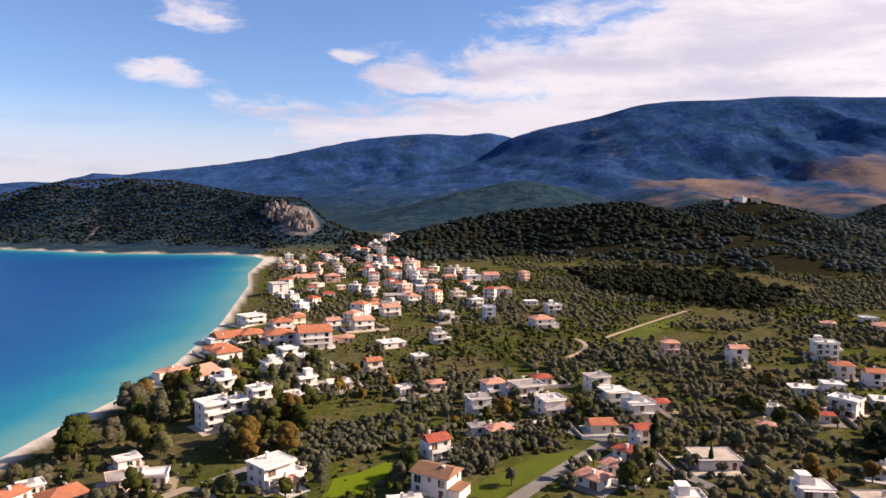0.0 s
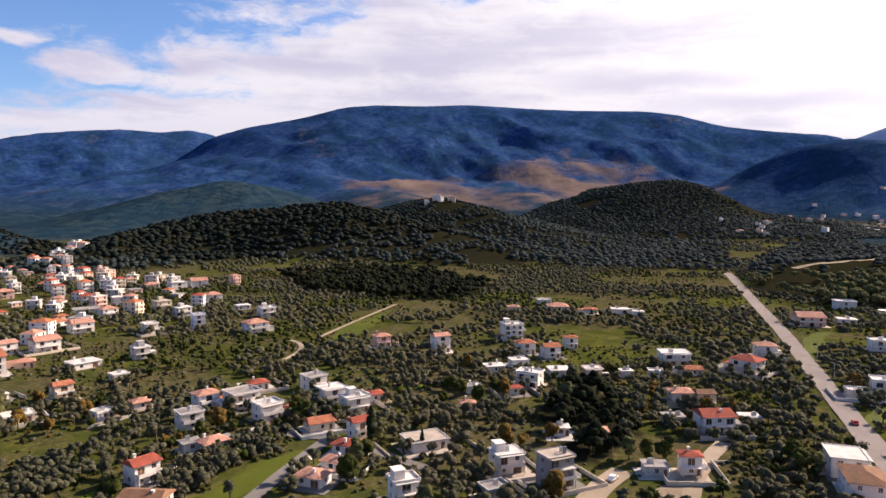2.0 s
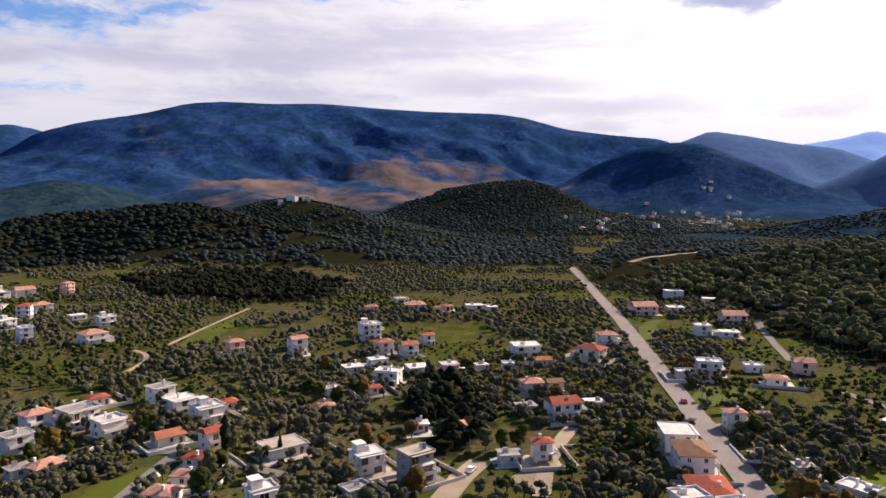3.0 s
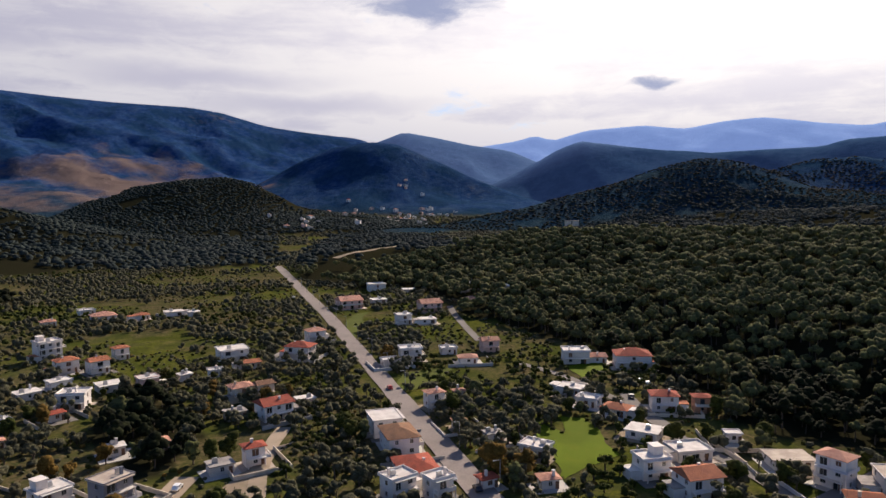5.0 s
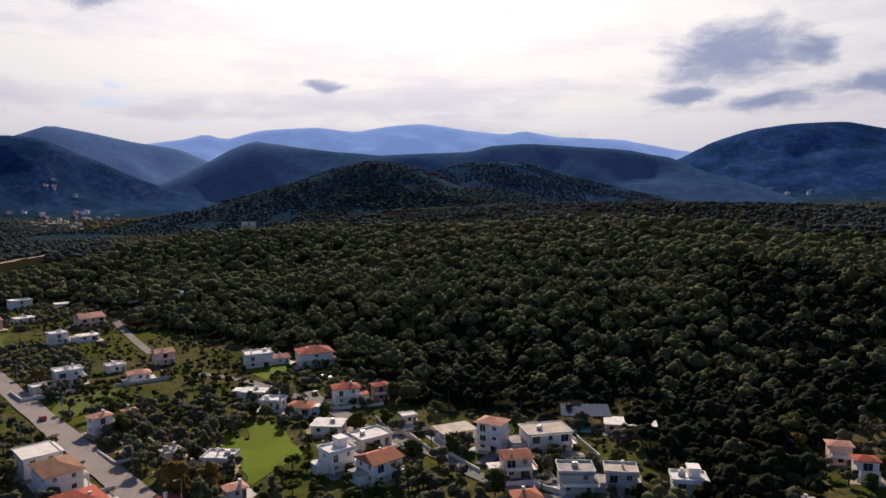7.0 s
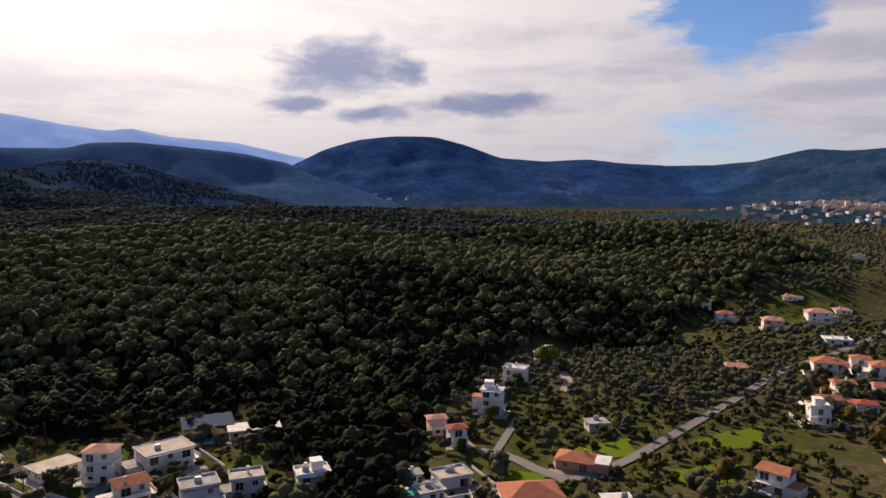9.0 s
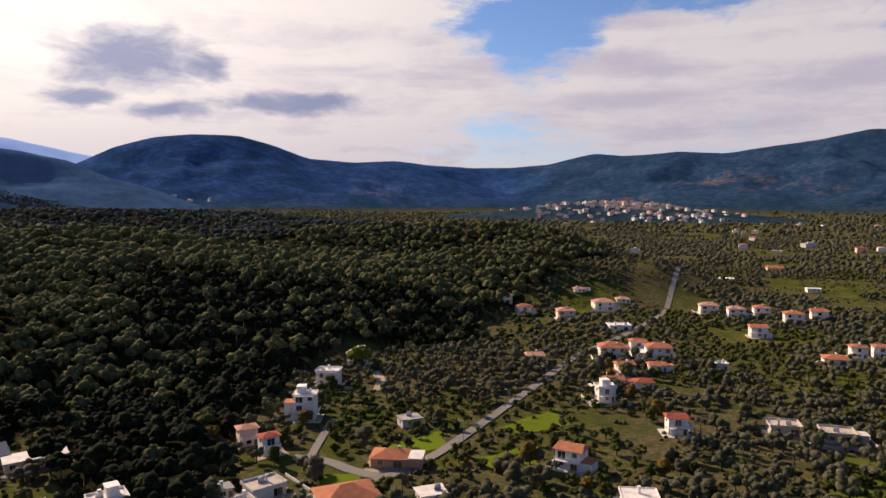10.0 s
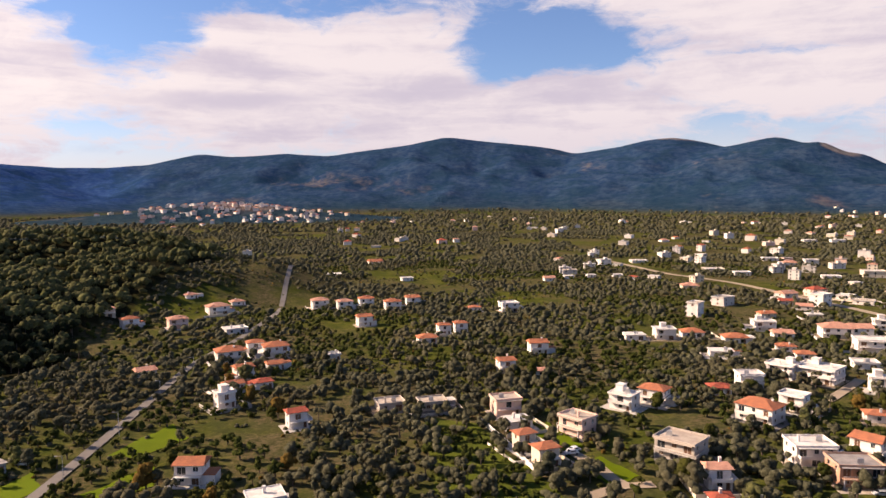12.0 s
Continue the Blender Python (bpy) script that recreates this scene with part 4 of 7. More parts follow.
        if rng.random() < 0.75 and detail:
            tx, ty = rng.uniform(-0.3, 0.3) * w, rng.uniform(-0.3, 0.1) * d
            boxes = [(tx - 0.9, tx + 0.9, ty - 0.5, ty - 0.42, top + 0.22, top + 0.4), (tx - 0.9, tx + 0.9, ty + 0.42, ty + 0.5, top + 0.22, top + 1.1),
                     (tx - 0.7, tx + 0.7, ty + 0.35, ty + 0.85, top + 1.1, top + 1.55)]
            part("solar_water_heater", boxes_mesh("solar_water_heater", boxes, [METAL]), root, "galvanised rooftop water heater")
    else:
        rise = min(w, d) * 0.5 * 0.42
        ridge = max(w, d) / 2 - (min(w, d) / 2 if rng.random() < 0.65 else 0.0)
        ow, od = hw + over, hd + over
        zz = top + 0.12
        if w >= d:
            r0, r1 = (-ridge, 0), (ridge, 0)
        else:
            r0, r1 = (0, -ridge), (0, ridge)
        v = [(-ow, -od, zz), (ow, -od, zz), (ow, od, zz), (-ow, od, zz), (*r0, zz + rise), (*r1, zz + rise)]
        if w >= d:
            f = [(0, 1, 5, 4), (1, 2, 5), (2, 3, 4, 5), (3, 0, 4)]
        else:
            f = [(0, 1, 4), (1, 2, 5, 4), (2, 3, 5), (3, 0, 4, 5)]
        v += [(-ow, -od, top), (ow, -od, top), (ow, od, top), (-ow, od, top)]
        f += [(6, 7, 1, 0), (7, 8, 2, 1), (8, 9, 3, 2), (9, 6, 0, 3), (9, 8, 7, 6)]
        part("roof", mesh_from("roof", v, f, [ROOFS[roof]]), root)
    if rng.random() < 0.6 and detail:
        cx, cy = rng.uniform(-0.3, 0.3) * w, rng.uniform(-0.3, 0.3) * d
        part("chimney", boxes_mesh("chimney", [(cx - 0.32, cx + 0.32, cy - 0.32, cy + 0.32, top + 0.1, top + 1.9), (cx - 0.4, cx + 0.4, cy - 0.4, cy + 0.4, top + 1.9, top + 2.05)], [WALLS[wall]]), root)
    # balconies on the front and one flank
    if n > 1 and balcony and detail:
        for k in range(1, n):
            bz = k * STOREY - 0.05
            out = 1.6
            slab = boxes_mesh("balcony", [(-hw * 0.92, hw * 0.92, -hd - out, -hd, bz - 0.16, bz)], [WALLS["white"] if wall == "dark" else WALLS[wall]])
            if detail > 1 and rng.random() < 0.6:
                # the balcony runs on round one flank
                slab = boxes_mesh("balcony", [(-hw * 0.92, hw + 1.25, -hd - out, -hd, bz - 0.16, bz), (hw, hw + 1.25, -hd + 0.002, hd * 0.5, bz - 0.16, bz),
                                              (hw + 1.13, hw + 1.25, -hd - out, hd * 0.5, bz, bz + 0.85)], [WALLS["white"] if wall == "dark" else WALLS[wall]])
            bal = part("balcony", slab, root)
            if rng.random() < 0.5:
                rail = [(-hw * 0.92, hw * 0.92, -hd - out, -hd - out + 0.1, bz, bz + 0.9), (-hw * 0.92, -hw * 0.92 + 0.1, -hd - out + 0.1, -hd, bz, bz + 0.9), (hw * 0.92 - 0.1, hw * 0.92, -hd - out + 0.1, -hd, bz, bz + 0.9)]
                part("balcony_wall", boxes_mesh("balcony_wall", rail, [WALLS["white"]]), bal)
            else:
                rail = [(-hw * 0.92, hw * 0.92, -hd - out, -hd - out + 0.06, bz + 0.85, bz + 0.95), (-hw * 0.92, hw * 0.92, -hd - out, -hd - out + 0.05, bz + 0.1, bz + 0.16)]
                s = -hw * 0.92
                while s < hw * 0.92:
                    rail.append((s, s + 0.05, -hd - out, -hd - out + 0.05, bz, bz + 0.85))
                    s += 0.55
                part("railing", boxes_mesh("railing", rail, [RAILING]), bal)
            if detail > 1:
                for s in (-1, 1):
                    part("post", boxes_mesh("post", [(s * hw * 0.88 - 0.13, s * hw * 0.88 + 0.13, -hd - out + 0.1, -hd - out + 0.36, bz - STOREY + 0.02, bz - 0.16)], [WALLS["white"]]), root)
        if roof.endswith("flat"):
            part("awning_slab", boxes_mesh("awning_slab", [(-hw * 0.95, hw * 0.95, -hd - 1.3, -hd - over, top - 0.02, top + 0.14)], [ROOFS[roof]]), root)
    # lower wing
    if rng.random() < 0.45 and w > 7 and detail > 0:
        s = rng.choice((-1, 1))
        ww, dd, hh = rng.uniform(2.5, 4.5), d * rng.uniform(0.5, 0.85), max(1, n - 1) * STOREY if rng.random() < 0.6 else 2.6
        x0, x1 = sorted((s * hw, s * (hw + ww)))
        y0 = rng.uniform(-hd, hd - dd)
        part("wing", boxes_mesh("wing", [(x0, x1, y0, y0 + dd, -sink, hh), (x0 + 0.9, x1 - 0.9, y0 - 0.02, y0, 1.0, 2.2)], [WALLS[wall]]), root)
        part("wing_roof", boxes_mesh("wing_roof", [(x0 - 0.2, x1 + 0.2, y0 - 0.2, y0 + dd + 0.2, hh, hh + 0.2)], [ROOFS[rng.choice(("tile", "whiteflat", "greyflat", roof))]]), root)
    if detail < 0:
        return root
    # paved yard and boundary wall
    if detail > 1 or (detail == 1 and rng.random() < 0.55):
        px, py = rng.uniform(1.5, 3.0), rng.uniform(2.0, 4.5)
        part("terrace", boxes_mesh("terrace", [(-hw - px, hw + px, -hd - py, hd + 1.2, -sink, 0.14)], [rng.choice((CONCRETE, PLAZA, LANE, ROOFS["beigeflat"]))]), root)
        if rng.random() < 0.45:
            gx, gy, ft = hw + px + rng.uniform(1, 5), hd + py + rng.uniform(0.5, 4), rng.uniform(0.9, 1.6)
            t = 0.2
            sides = [(-gx, gx, -gy, -gy + t, -sink, ft), (-gx, -gx + t, -gy + t, gy * 0.8, -sink, ft), (gx - t, gx, -gy + t, gy * 0.8, -sink, ft)]
            sides = rng.sample(sides, rng.choice((2, 3)))
            lot = tagged(new("boundary_wall", boxes_mesh("boundary_wall", sides, [rng.choice((WALLS["white"], WALLS["cream"], CONCRETE))])), "low plastered boundary wall round a house plot", "wall", "plot walls")
            lot.matrix_basis = pose(x, y, z, 0, 0, rot)
    # door
    part("door", boxes_mesh("door", [(hw * 0.55, hw * 0.55 + 1.0, -hd - 0.03, -hd + 0.05, 0.05, 2.15)], [SHUTTER]), root, "brown front door")
    return root


def garden_wall(line, tall=1.4, thick=0.25, mat=None, label="long white plastered garden wall along a lane"):
    """A boundary wall along a line, standing on the ground."""
    verts, faces, index = [], [], []
    pts = []
    for a, b in zip(line, line[1:]):
        k = max(1, int(math.hypot(b[0] - a[0], b[1] - a[1]) / 5))
        pts += [(a[0] + (b[0] - a[0]) * i / k, a[1] + (b[1] - a[1]) * i / k) for i in range(k)]
    pts.append(line[-1])
    level = height(np.array([q[0] for q in pts]), np.array([q[1] for q in pts]))
    for (x0, y0), (x1, y1), za, zb in zip(pts, pts[1:], level, level[1:]):
        ln = math.hypot(x1 - x0, y1 - y0)
        nx, ny = -(y1 - y0) / ln * thick / 2, (x1 - x0) / ln * thick / 2
        b = len(verts)
        for lo in (-0.5, tall):
            verts += [(x0 + nx, y0 + ny, za + lo), (x0 - nx, y0 - ny, za + lo), (x1 - nx, y1 - ny, zb + lo), (x1 + nx, y1 + ny, zb + lo)]
        for f in ((4, 5, 6, 7), (0, 4, 7, 3), (1, 2, 6, 5), (0, 1, 5, 4), (3, 7, 6, 2)):
            faces.append(tuple(b + i for i in f))
    ob = new("garden_wall", mesh_from("garden_wall", verts, faces, [mat or WALLS["white"]]))
    return tagged(ob, label, "wall")


def far_houses(name, rows, label, category="houses", windows=True):
    """A far quarter of houses: each with walls, roof and dark window recesses, joined into one mesh."""
    keys_w, keys_r = list(WALLS), list(ROOFS)
    mats = [WALLS[k] for k in keys_w] + [ROOFS[k] for k in keys_r] + [GLASS]
    verts, faces, index = [], [], []
    xs, ys = np.array([r[0] for r in rows]), np.array([r[1] for r in rows])
    level = height(xs, ys)
    for (x, y, w, d, n, rot, roof, wall), z in zip(rows, level):
        FOOTPRINTS.append((x, y, w, d, rot))
        c, s = math.cos(radians(rot)), math.sin(radians(rot))
        top, hw, hd = n * STOREY, w / 2, d / 2
        lv, lf, li = [], [], []
        wi, ri = keys_w.index(wall), len(keys_w) + keys_r.index(roof)
        box_into(lv, lf, li, -hw, hw, -hd, hd, -1.5, top, wi)
        if roof.endswith("flat"):
            box_into(lv, lf, li, -hw - 0.4, hw + 0.4, -hd - 0.4, hd + 0.4, top + 0.01, top + 0.35, ri)
            if n > 1:
                box_into(lv, lf, li, -1.5, 1.5, hd - 3.5, hd - 0.4, top + 0.35, top + 2.5, wi)
        else:
            b, e = len(lv), 0.45
            r = max(0.0, hw - hd)
            lv += [(-hw - e, -hd - e, top + 0.02), (hw + e, -hd - e, top + 0.02), (hw + e, hd + e, top + 0.02), (-hw - e, hd + e, top + 0.02), (-r, 0, top + hd * 0.45), (r, 0, top + hd * 0.45)]
            lf += [(b, b + 1, b + 5, b + 4), (b + 1, b + 2, b + 5), (b + 2, b + 3, b + 4, b + 5), (b + 3, b, b + 4), (b + 3, b + 2, b + 1, b)]
            li += [ri] * 5
        if windows:
            for k in range(n):
                for q in (-0.28, 0.28):
                    box_into(lv, lf, li, q * w - 0.6, q * w + 0.6, -hd - 0.02, -hd + 0.05, k * STOREY + 0.8, k * STOREY + 2.2, len(mats) - 1)
                    box_into(lv, lf, li, q * w - 0.6, q * w + 0.6, hd - 0.05, hd + 0.02, k * STOREY + 0.8, k * STOREY + 2.2, len(mats) - 1)
                    box_into(lv, lf, li, -hw - 0.02, -hw + 0.05, q * d - 0.6, q * d + 0.6, k * STOREY + 0.8, k * STOREY + 2.2, len(mats) - 1)
                    box_into(lv, lf, li, hw - 0.05, hw + 0.02, q * d - 0.6, q * d + 0.6, k * STOREY + 0.8, k * STOREY + 2.2, len(mats) - 1)
                if k:
                    box_into(lv, lf, li, -hw * 0.8, hw * 0.8, -hd - 1.3, -hd - 0.03, k * STOREY - 0.2, k * STOREY + 0.75, wi)
        b = len(verts)
        verts += [(x + p[0] * c - p[1] * s, y + p[0] * s + p[1] * c, z + p[2]) for p in lv]
        faces += [tuple(b + i for i in f) for f in lf]
        index += li
    return tagged(new(name, mesh_from(name, verts, faces, mats, index)), label, category, kind="stuff")

# ---- the village, house by house ----
house(167.8, -3.9, 6.4, 5.1, 1, -71, "tile", "white", detail=2)
house(145.2, -92.4, 14.3, 11.5, 1, -107, "tile", "white", detail=2)
house(-8.5, 166.5, 8.0, 5.0, 1, 12, "whiteflat", "white", detail=2)
house(132.4, -109.4, 6.9, 5.5, 1, -110, "whiteflat", "white", detail=2)
house(157.3, -69.9, 6.3, 5.1, 1, -89, "greyflat", "white", detail=2)
house(147.1, 91.3, 6.2, 5.0, 2, -23, "whiteflat", "white", detail=2)
house(142.4, 100.3, 7.3, 5.8, 2, -20, "whiteflat", "white", detail=2)
house(59.7, 163.9, 6.6, 5.3, 2, -0, "whiteflat", "white", detail=2)
house(97.1, -147.4, 8.6, 6.9, 1, -137, "whiteflat", "white", detail=2)
house(82.0, 156.3, 6.4, 5.1, 1, 2, "greyflat", "grey", detail=2)
house(178.2, -16.9, 8.6, 6.9, 2, -87, "greyflat", "grey", detail=2)
house(-1.0, 178.0, 10.4, 8.0, 2, -28, "brown", "white", detail=2, balcony=False)
house(174.0, -44.3, 8.0, 6.0, 2, -94, "whiteflat", "white", detail=2)
house(159.1, 83.5, 4.5, 3.6, 1, -32, "red", "white", detail=2)
house(163.6, -79.2, 8.8, 7.0, 1, -91, "beigeflat", "grey", detail=2)
house(178.4, -28.4, 7.7, 6.2, 2, -94, "beigeflat", "grey", detail=2)
house(-11.0, -180.3, 5.2, 4.2, 1, 197, "red", "white", detail=2)
house(167.1, 69.6, 4.8, 3.8, 1, -47, "pinktile", "white", detail=2)
house(168.5, -69.8, 4.7, 3.8, 1, -97, "greyflat", "grey", detail=2)
house(-39.5, 178.4, 3.7, 3.0, 1, 47, "pinktile", "white", detail=2)
house(182.3, 35.1, 9.4, 8.2, 2, -44, "tile", "white", detail=2)
house(100.6, 157.1, 7.9, 6.3, 3, 2, "beigeflat", "dark", detail=2)
house(186.8, -1.6, 7.5, 6.0, 2, -75, "tile", "cream", detail=2)
house(40.9, 182.8, 7.6, 6.1, 1, -43, "pinktile", "white", detail=2)
house(-45.6, 183.8, 9.8, 7.8, 2, 49, "whiteflat", "white", detail=2)
house(156.7, 104.5, 13, 10, 1, 49, "red", "white", detail=2)
house(187.7, 48.2, 8.0, 6.4, 2, -46, "whiteflat", "white", detail=2)
house(-94.1, 169.2, 9.6, 7.7, 1, 49, "tile", "white", detail=2)
house(93.2, 170.8, 8.0, 6.4, 2, -4, "whiteflat", "white", detail=2)
house(-10.7, -193.5, 5.8, 4.6, 2, 197, "pinktile", "white", detail=2)
house(159.3, -116.4, 10.0, 8.0, 1, -136, "tile", "brick", detail=2)
house(48.8, 190.7, 6.1, 4.9, 1, -44, "pinktile", "white", detail=2)
house(35.0, -194.5, 6.3, 5.1, 2, -140, "tile", "cream", detail=2)
house(124.5, -154.6, 7.6, 6.1, 2, -161, "tile", "white", detail=2)
house(-76.1, 182.1, 6.0, 4.8, 1, 13, "whiteflat", "white", detail=2)
house(-83.7, 180.5, 8.4, 6.7, 1, 30, "greyflat", "pink", detail=2)
house(130.2, 152.2, 6.4, 5.1, 1, -26, "greyflat", "grey", detail=2)
house(-107.8, 169.7, 7.1, 5.6, 1, 67, "tile", "white", detail=2)
house(-1.6, 203.1, 7.4, 5.9, 2, 30, "red", "white", detail=2)
house(186.9, 81.8, 8.1, 6.4, 1, -91, "whiteflat", "white", detail=2)
house(139.2, 148.5, 5.5, 4.4, 2, -28, "red", "white", detail=2)
house(205.4, 5.0, 7.6, 6.1, 3, -114, "pinktile", "white", detail=2)
house(-105.2, 174.9, 5.5, 4.4, 1, 41, "whiteflat", "white", detail=2)
house(207.7, -10.7, 13.2, 9.5, 2, -73, "beigeflat", "white", detail=2)
house(43.3, -204.5, 5.7, 4.5, 2, -138, "tile", "cream", detail=2)
house(206.8, 42.6, 10.4, 8.5, 1, -48, "whiteflat", "white", detail=2)
house(55.7, 202.6, 7.3, 5.8, 1, -40, "red", "white", detail=2)
house(169.4, 118.8, 13, 9, 2, 49, "brown", "white", detail=2)
house(-1.9, -213.3, 12.1, 9.7, 2, 155, "beigeflat", "concrete", detail=2)
house(79.3, 198.3, 12.1, 9.7, 1, 3, "beigeflat", "white", detail=2)
house(188.8, -93.1, 5.2, 4.1, 2, -96, "red", "white", detail=2)
house(-45.7, -208.5, 11.1, 8.9, 2, 193, "greyflat", "brick", detail=2)
house(214.4, 17.1, 11.2, 8.0, 1, -60, "beigeflat", "white", detail=2)
house(-88.8, 193.5, 6.1, 4.9, 1, 40, "whiteflat", "white", detail=2)
house(190.1, 97.7, 5.1, 4.1, 1, -38, "greyflat", "grey", detail=2)
house(199.6, -91.3, 5.6, 4.4, 2, -100, "pinktile", "pink", detail=1)
house(18.3, 221.4, 7.8, 6.2, 1, 25, "pinktile", "white", detail=1)
house(-37.0, -220.6, 11.1, 8.9, 2, 195, "whiteflat", "white", detail=2)
house(216.7, 58.0, 9.8, 7.9, 1, -90, "whiteflat", "white", detail=1)
house(62.9, 214.5, 6.3, 5.0, 2, 14, "red", "white", detail=1)
house(12.0, 223.0, 5.5, 4.4, 1, 17, "greyflat", "grey", detail=1)
house(29.9, -224.5, 9.3, 7.5, 2, -210, "beigeflat", "pink", detail=2)
house(223.5, -38.3, 15.5, 7.5, 1, -95, "whiteflat", "pink", detail=2)
house(179.4, 131.6, 11, 9, 2, 49, "whiteflat", "white", detail=2)
house(195.2, 112.9, 3.9, 3.1, 1, -40, "brown", "grey", detail=1)
house(133.1, 183.2, 6.0, 4.8, 1, -26, "pinktile", "pink", detail=1)
house(123.9, 190.8, 5.4, 4.3, 1, -23, "whiteflat", "white", detail=1)
house(49.9, -224.7, 8.2, 6.5, 1, -142, "whiteflat", "white", detail=1)
house(226.5, 33.7, 4.5, 3.6, 1, -62, "whiteflat", "white", detail=1)
house(182.0, -140.8, 6.7, 5.4, 1, -108, "greyflat", "grey", detail=1)
house(52.9, 227.3, 8.5, 6.8, 1, 7, "tile", "cream", detail=1)
house(-54.4, -230.6, 8.3, 6.7, 2, 147, "tile", "white", detail=2)
house(120.9, -203.5, 6.2, 5.0, 2, -134, "red", "white", detail=2)
house(-75.8, 228.7, 9.6, 7.7, 3, 43, "whiteflat", "white", detail=1)
house(-69.0, 231.1, 6.0, 4.8, 3, 42, "whiteflat", "white", detail=1)
house(211.5, -118.4, 7.3, 5.8, 3, -129, "whiteflat", "white", detail=2)
house(56.9, -237.8, 9.1, 7.3, 2, -147, "beigeflat", "pink", detail=1)
house(173.2, 174.2, 10.6, 8.5, 2, -20, "red", "white", detail=2)
house(234.1, 72.1, 8.6, 6.8, 1, -93, "tile", "white", detail=2)
house(-62.5, 235.6, 6.6, 5.3, 4, 40, "whiteflat", "white", detail=1)
house(13.1, 245.8, 7.7, 6.2, 2, 17, "greyflat", "white", detail=1)
house(38.7, 245.0, 8.4, 6.7, 2, 19, "whiteflat", "white", detail=1)
house(210.3, 131.9, 6.1, 4.9, 2, -33, "pinktile", "white", detail=2)
house(165.7, 185.3, 6.6, 5.3, 1, -22, "greyflat", "grey", detail=1)
house(98.3, -230.6, 9.4, 7.5, 1, -142, "beigeflat", "concrete", detail=1)
house(84.0, -236.4, 9.4, 7.5, 1, -145, "beigeflat", "concrete", detail=1)
house(69.2, 241.8, 9.1, 7.3, 2, 9, "whiteflat", "white", detail=1)
house(107.8, 227.4, 4.9, 4.0, 1, -15, "pinktile", "white", detail=1)
house(239.5, 84.2, 7.6, 6.1, 1, -91, "whiteflat", "white", detail=1)
house(247.9, 59.8, 8.9, 7.2, 2, -66, "red", "white", detail=2)
house(-27.7, -257.2, 12.6, 10.1, 2, 149, "tile", "white", detail=2)
house(17.4, -256.6, 8.7, 7.0, 2, -201, "whiteflat", "white", detail=1)
house(251.7, 47.9, 5.4, 4.4, 2, -64, "red", "brick", detail=1)
house(189.0, 174.3, 6.2, 5.0, 1, -27, "whiteflat", "white", detail=1)
house(224.4, 129.7, 4.1, 3.3, 1, -40, "pinktile", "white", detail=1)
house(-52.1, 258.0, 12.6, 10.1, 1, 16, "whiteflat", "white", detail=1)
house(64.3, 256.7, 9.2, 7.3, 2, 14, "whiteflat", "white", detail=1)
house(32.4, 263.7, 10.7, 8.6, 2, 21, "greyflat", "white", detail=1)
house(79.7, 251.9, 7.0, 5.6, 1, 2, "red", "white", detail=1)
house(157.2, -214.4, 6.4, 5.1, 2, -124, "whiteflat", "white", detail=1)
house(7.3, -266.9, 9.3, 7.4, 2, -198, "tile", "white", detail=2)
house(250.1, 94.7, 9.3, 7.4, 1, -89, "whiteflat", "white", detail=1)
house(20.0, 267.2, 8.1, 6.5, 2, 21, "pinktile", "white", detail=1)
house(-14.5, 267.6, 5.9, 4.7, 1, 33, "whiteflat", "white", detail=1)
house(182.1, 199.9, 8.1, 6.5, 2, -22, "pinktile", "cream", detail=1)
house(188.9, 195.0, 6.5, 5.2, 2, -24, "brown", "cream", detail=1)
house(-82.1, 258.9, 7.3, 5.9, 3, 43, "whiteflat", "white", detail=1)
house(133.3, 238.3, 4.9, 3.9, 1, -9, "red", "white", detail=1)
house(119.3, 246.8, 5.6, 4.5, 1, -6, "whiteflat", "white", detail=1)
house(-40.4, -273.1, 8.3, 6.6, 2, 152, "whiteflat", "white", detail=1)
house(-65.1, -267.7, 7.5, 6.0, 1, 181, "tile", "white", detail=1)
house(-2.0, 276.0, 6.6, 5.3, 1, 20, "pinktile", "white", detail=1)
house(-53.9, 272.5, 7.5, 6.0, 2, 36, "whiteflat", "white", detail=1)
house(-40.9, 275.3, 9.0, 7.2, 1, 18, "whiteflat", "cream", detail=1)
house(62.4, 277.2, 8.5, 6.8, 2, 17, "greyflat", "white", detail=1)
house(243.4, -147.0, 8.8, 7.0, 2, -136, "whiteflat", "white", detail=2)
house(145.3, 246.9, 9.4, 7.5, 2, -50, "whiteflat", "white", detail=1)
house(-16.0, -286.7, 7.8, 6.3, 1, 192, "red", "white", detail=1)
house(167.5, -234.4, 7.2, 5.8, 1, -124, "tile", "white", detail=1)
house(158.3, -240.9, 7.1, 5.7, 1, -132, "red", "white", detail=1)
house(41.5, 285.9, 7.3, 5.8, 1, 12, "red", "white", detail=1)
house(172.3, 241.8, 7.3, 5.9, 2, -20, "whiteflat", "pink", detail=1)
house(55.0, -292.3, 5.5, 4.4, 1, -154, "pinktile", "white", detail=1)
house(-27.8, -299.0, 8.9, 7.2, 2, 195, "whiteflat", "white", detail=1)
house(70.3, -294.3, 7.2, 5.8, 2, -147, "tile", "white", detail=1)
house(173.0, -249.3, 7.2, 5.8, 2, -125, "tile", "white", detail=1)
house(-72.2, 295.3, 8.7, 7.0, 2, 34, "whiteflat", "white", detail=1)
house(165.9, 255.8, 10.3, 8.2, 1, -18, "whiteflat", "white", detail=1)
house(-30.0, 302.0, 6.9, 5.5, 2, 26, "tile", "cream", detail=1)
house(-104.3, 291.6, 17.2, 13.8, 1, 60, "pinktile", "white", detail=1)
house(142.4, 273.4, 8.4, 6.7, 1, -8, "whiteflat", "white", detail=1)
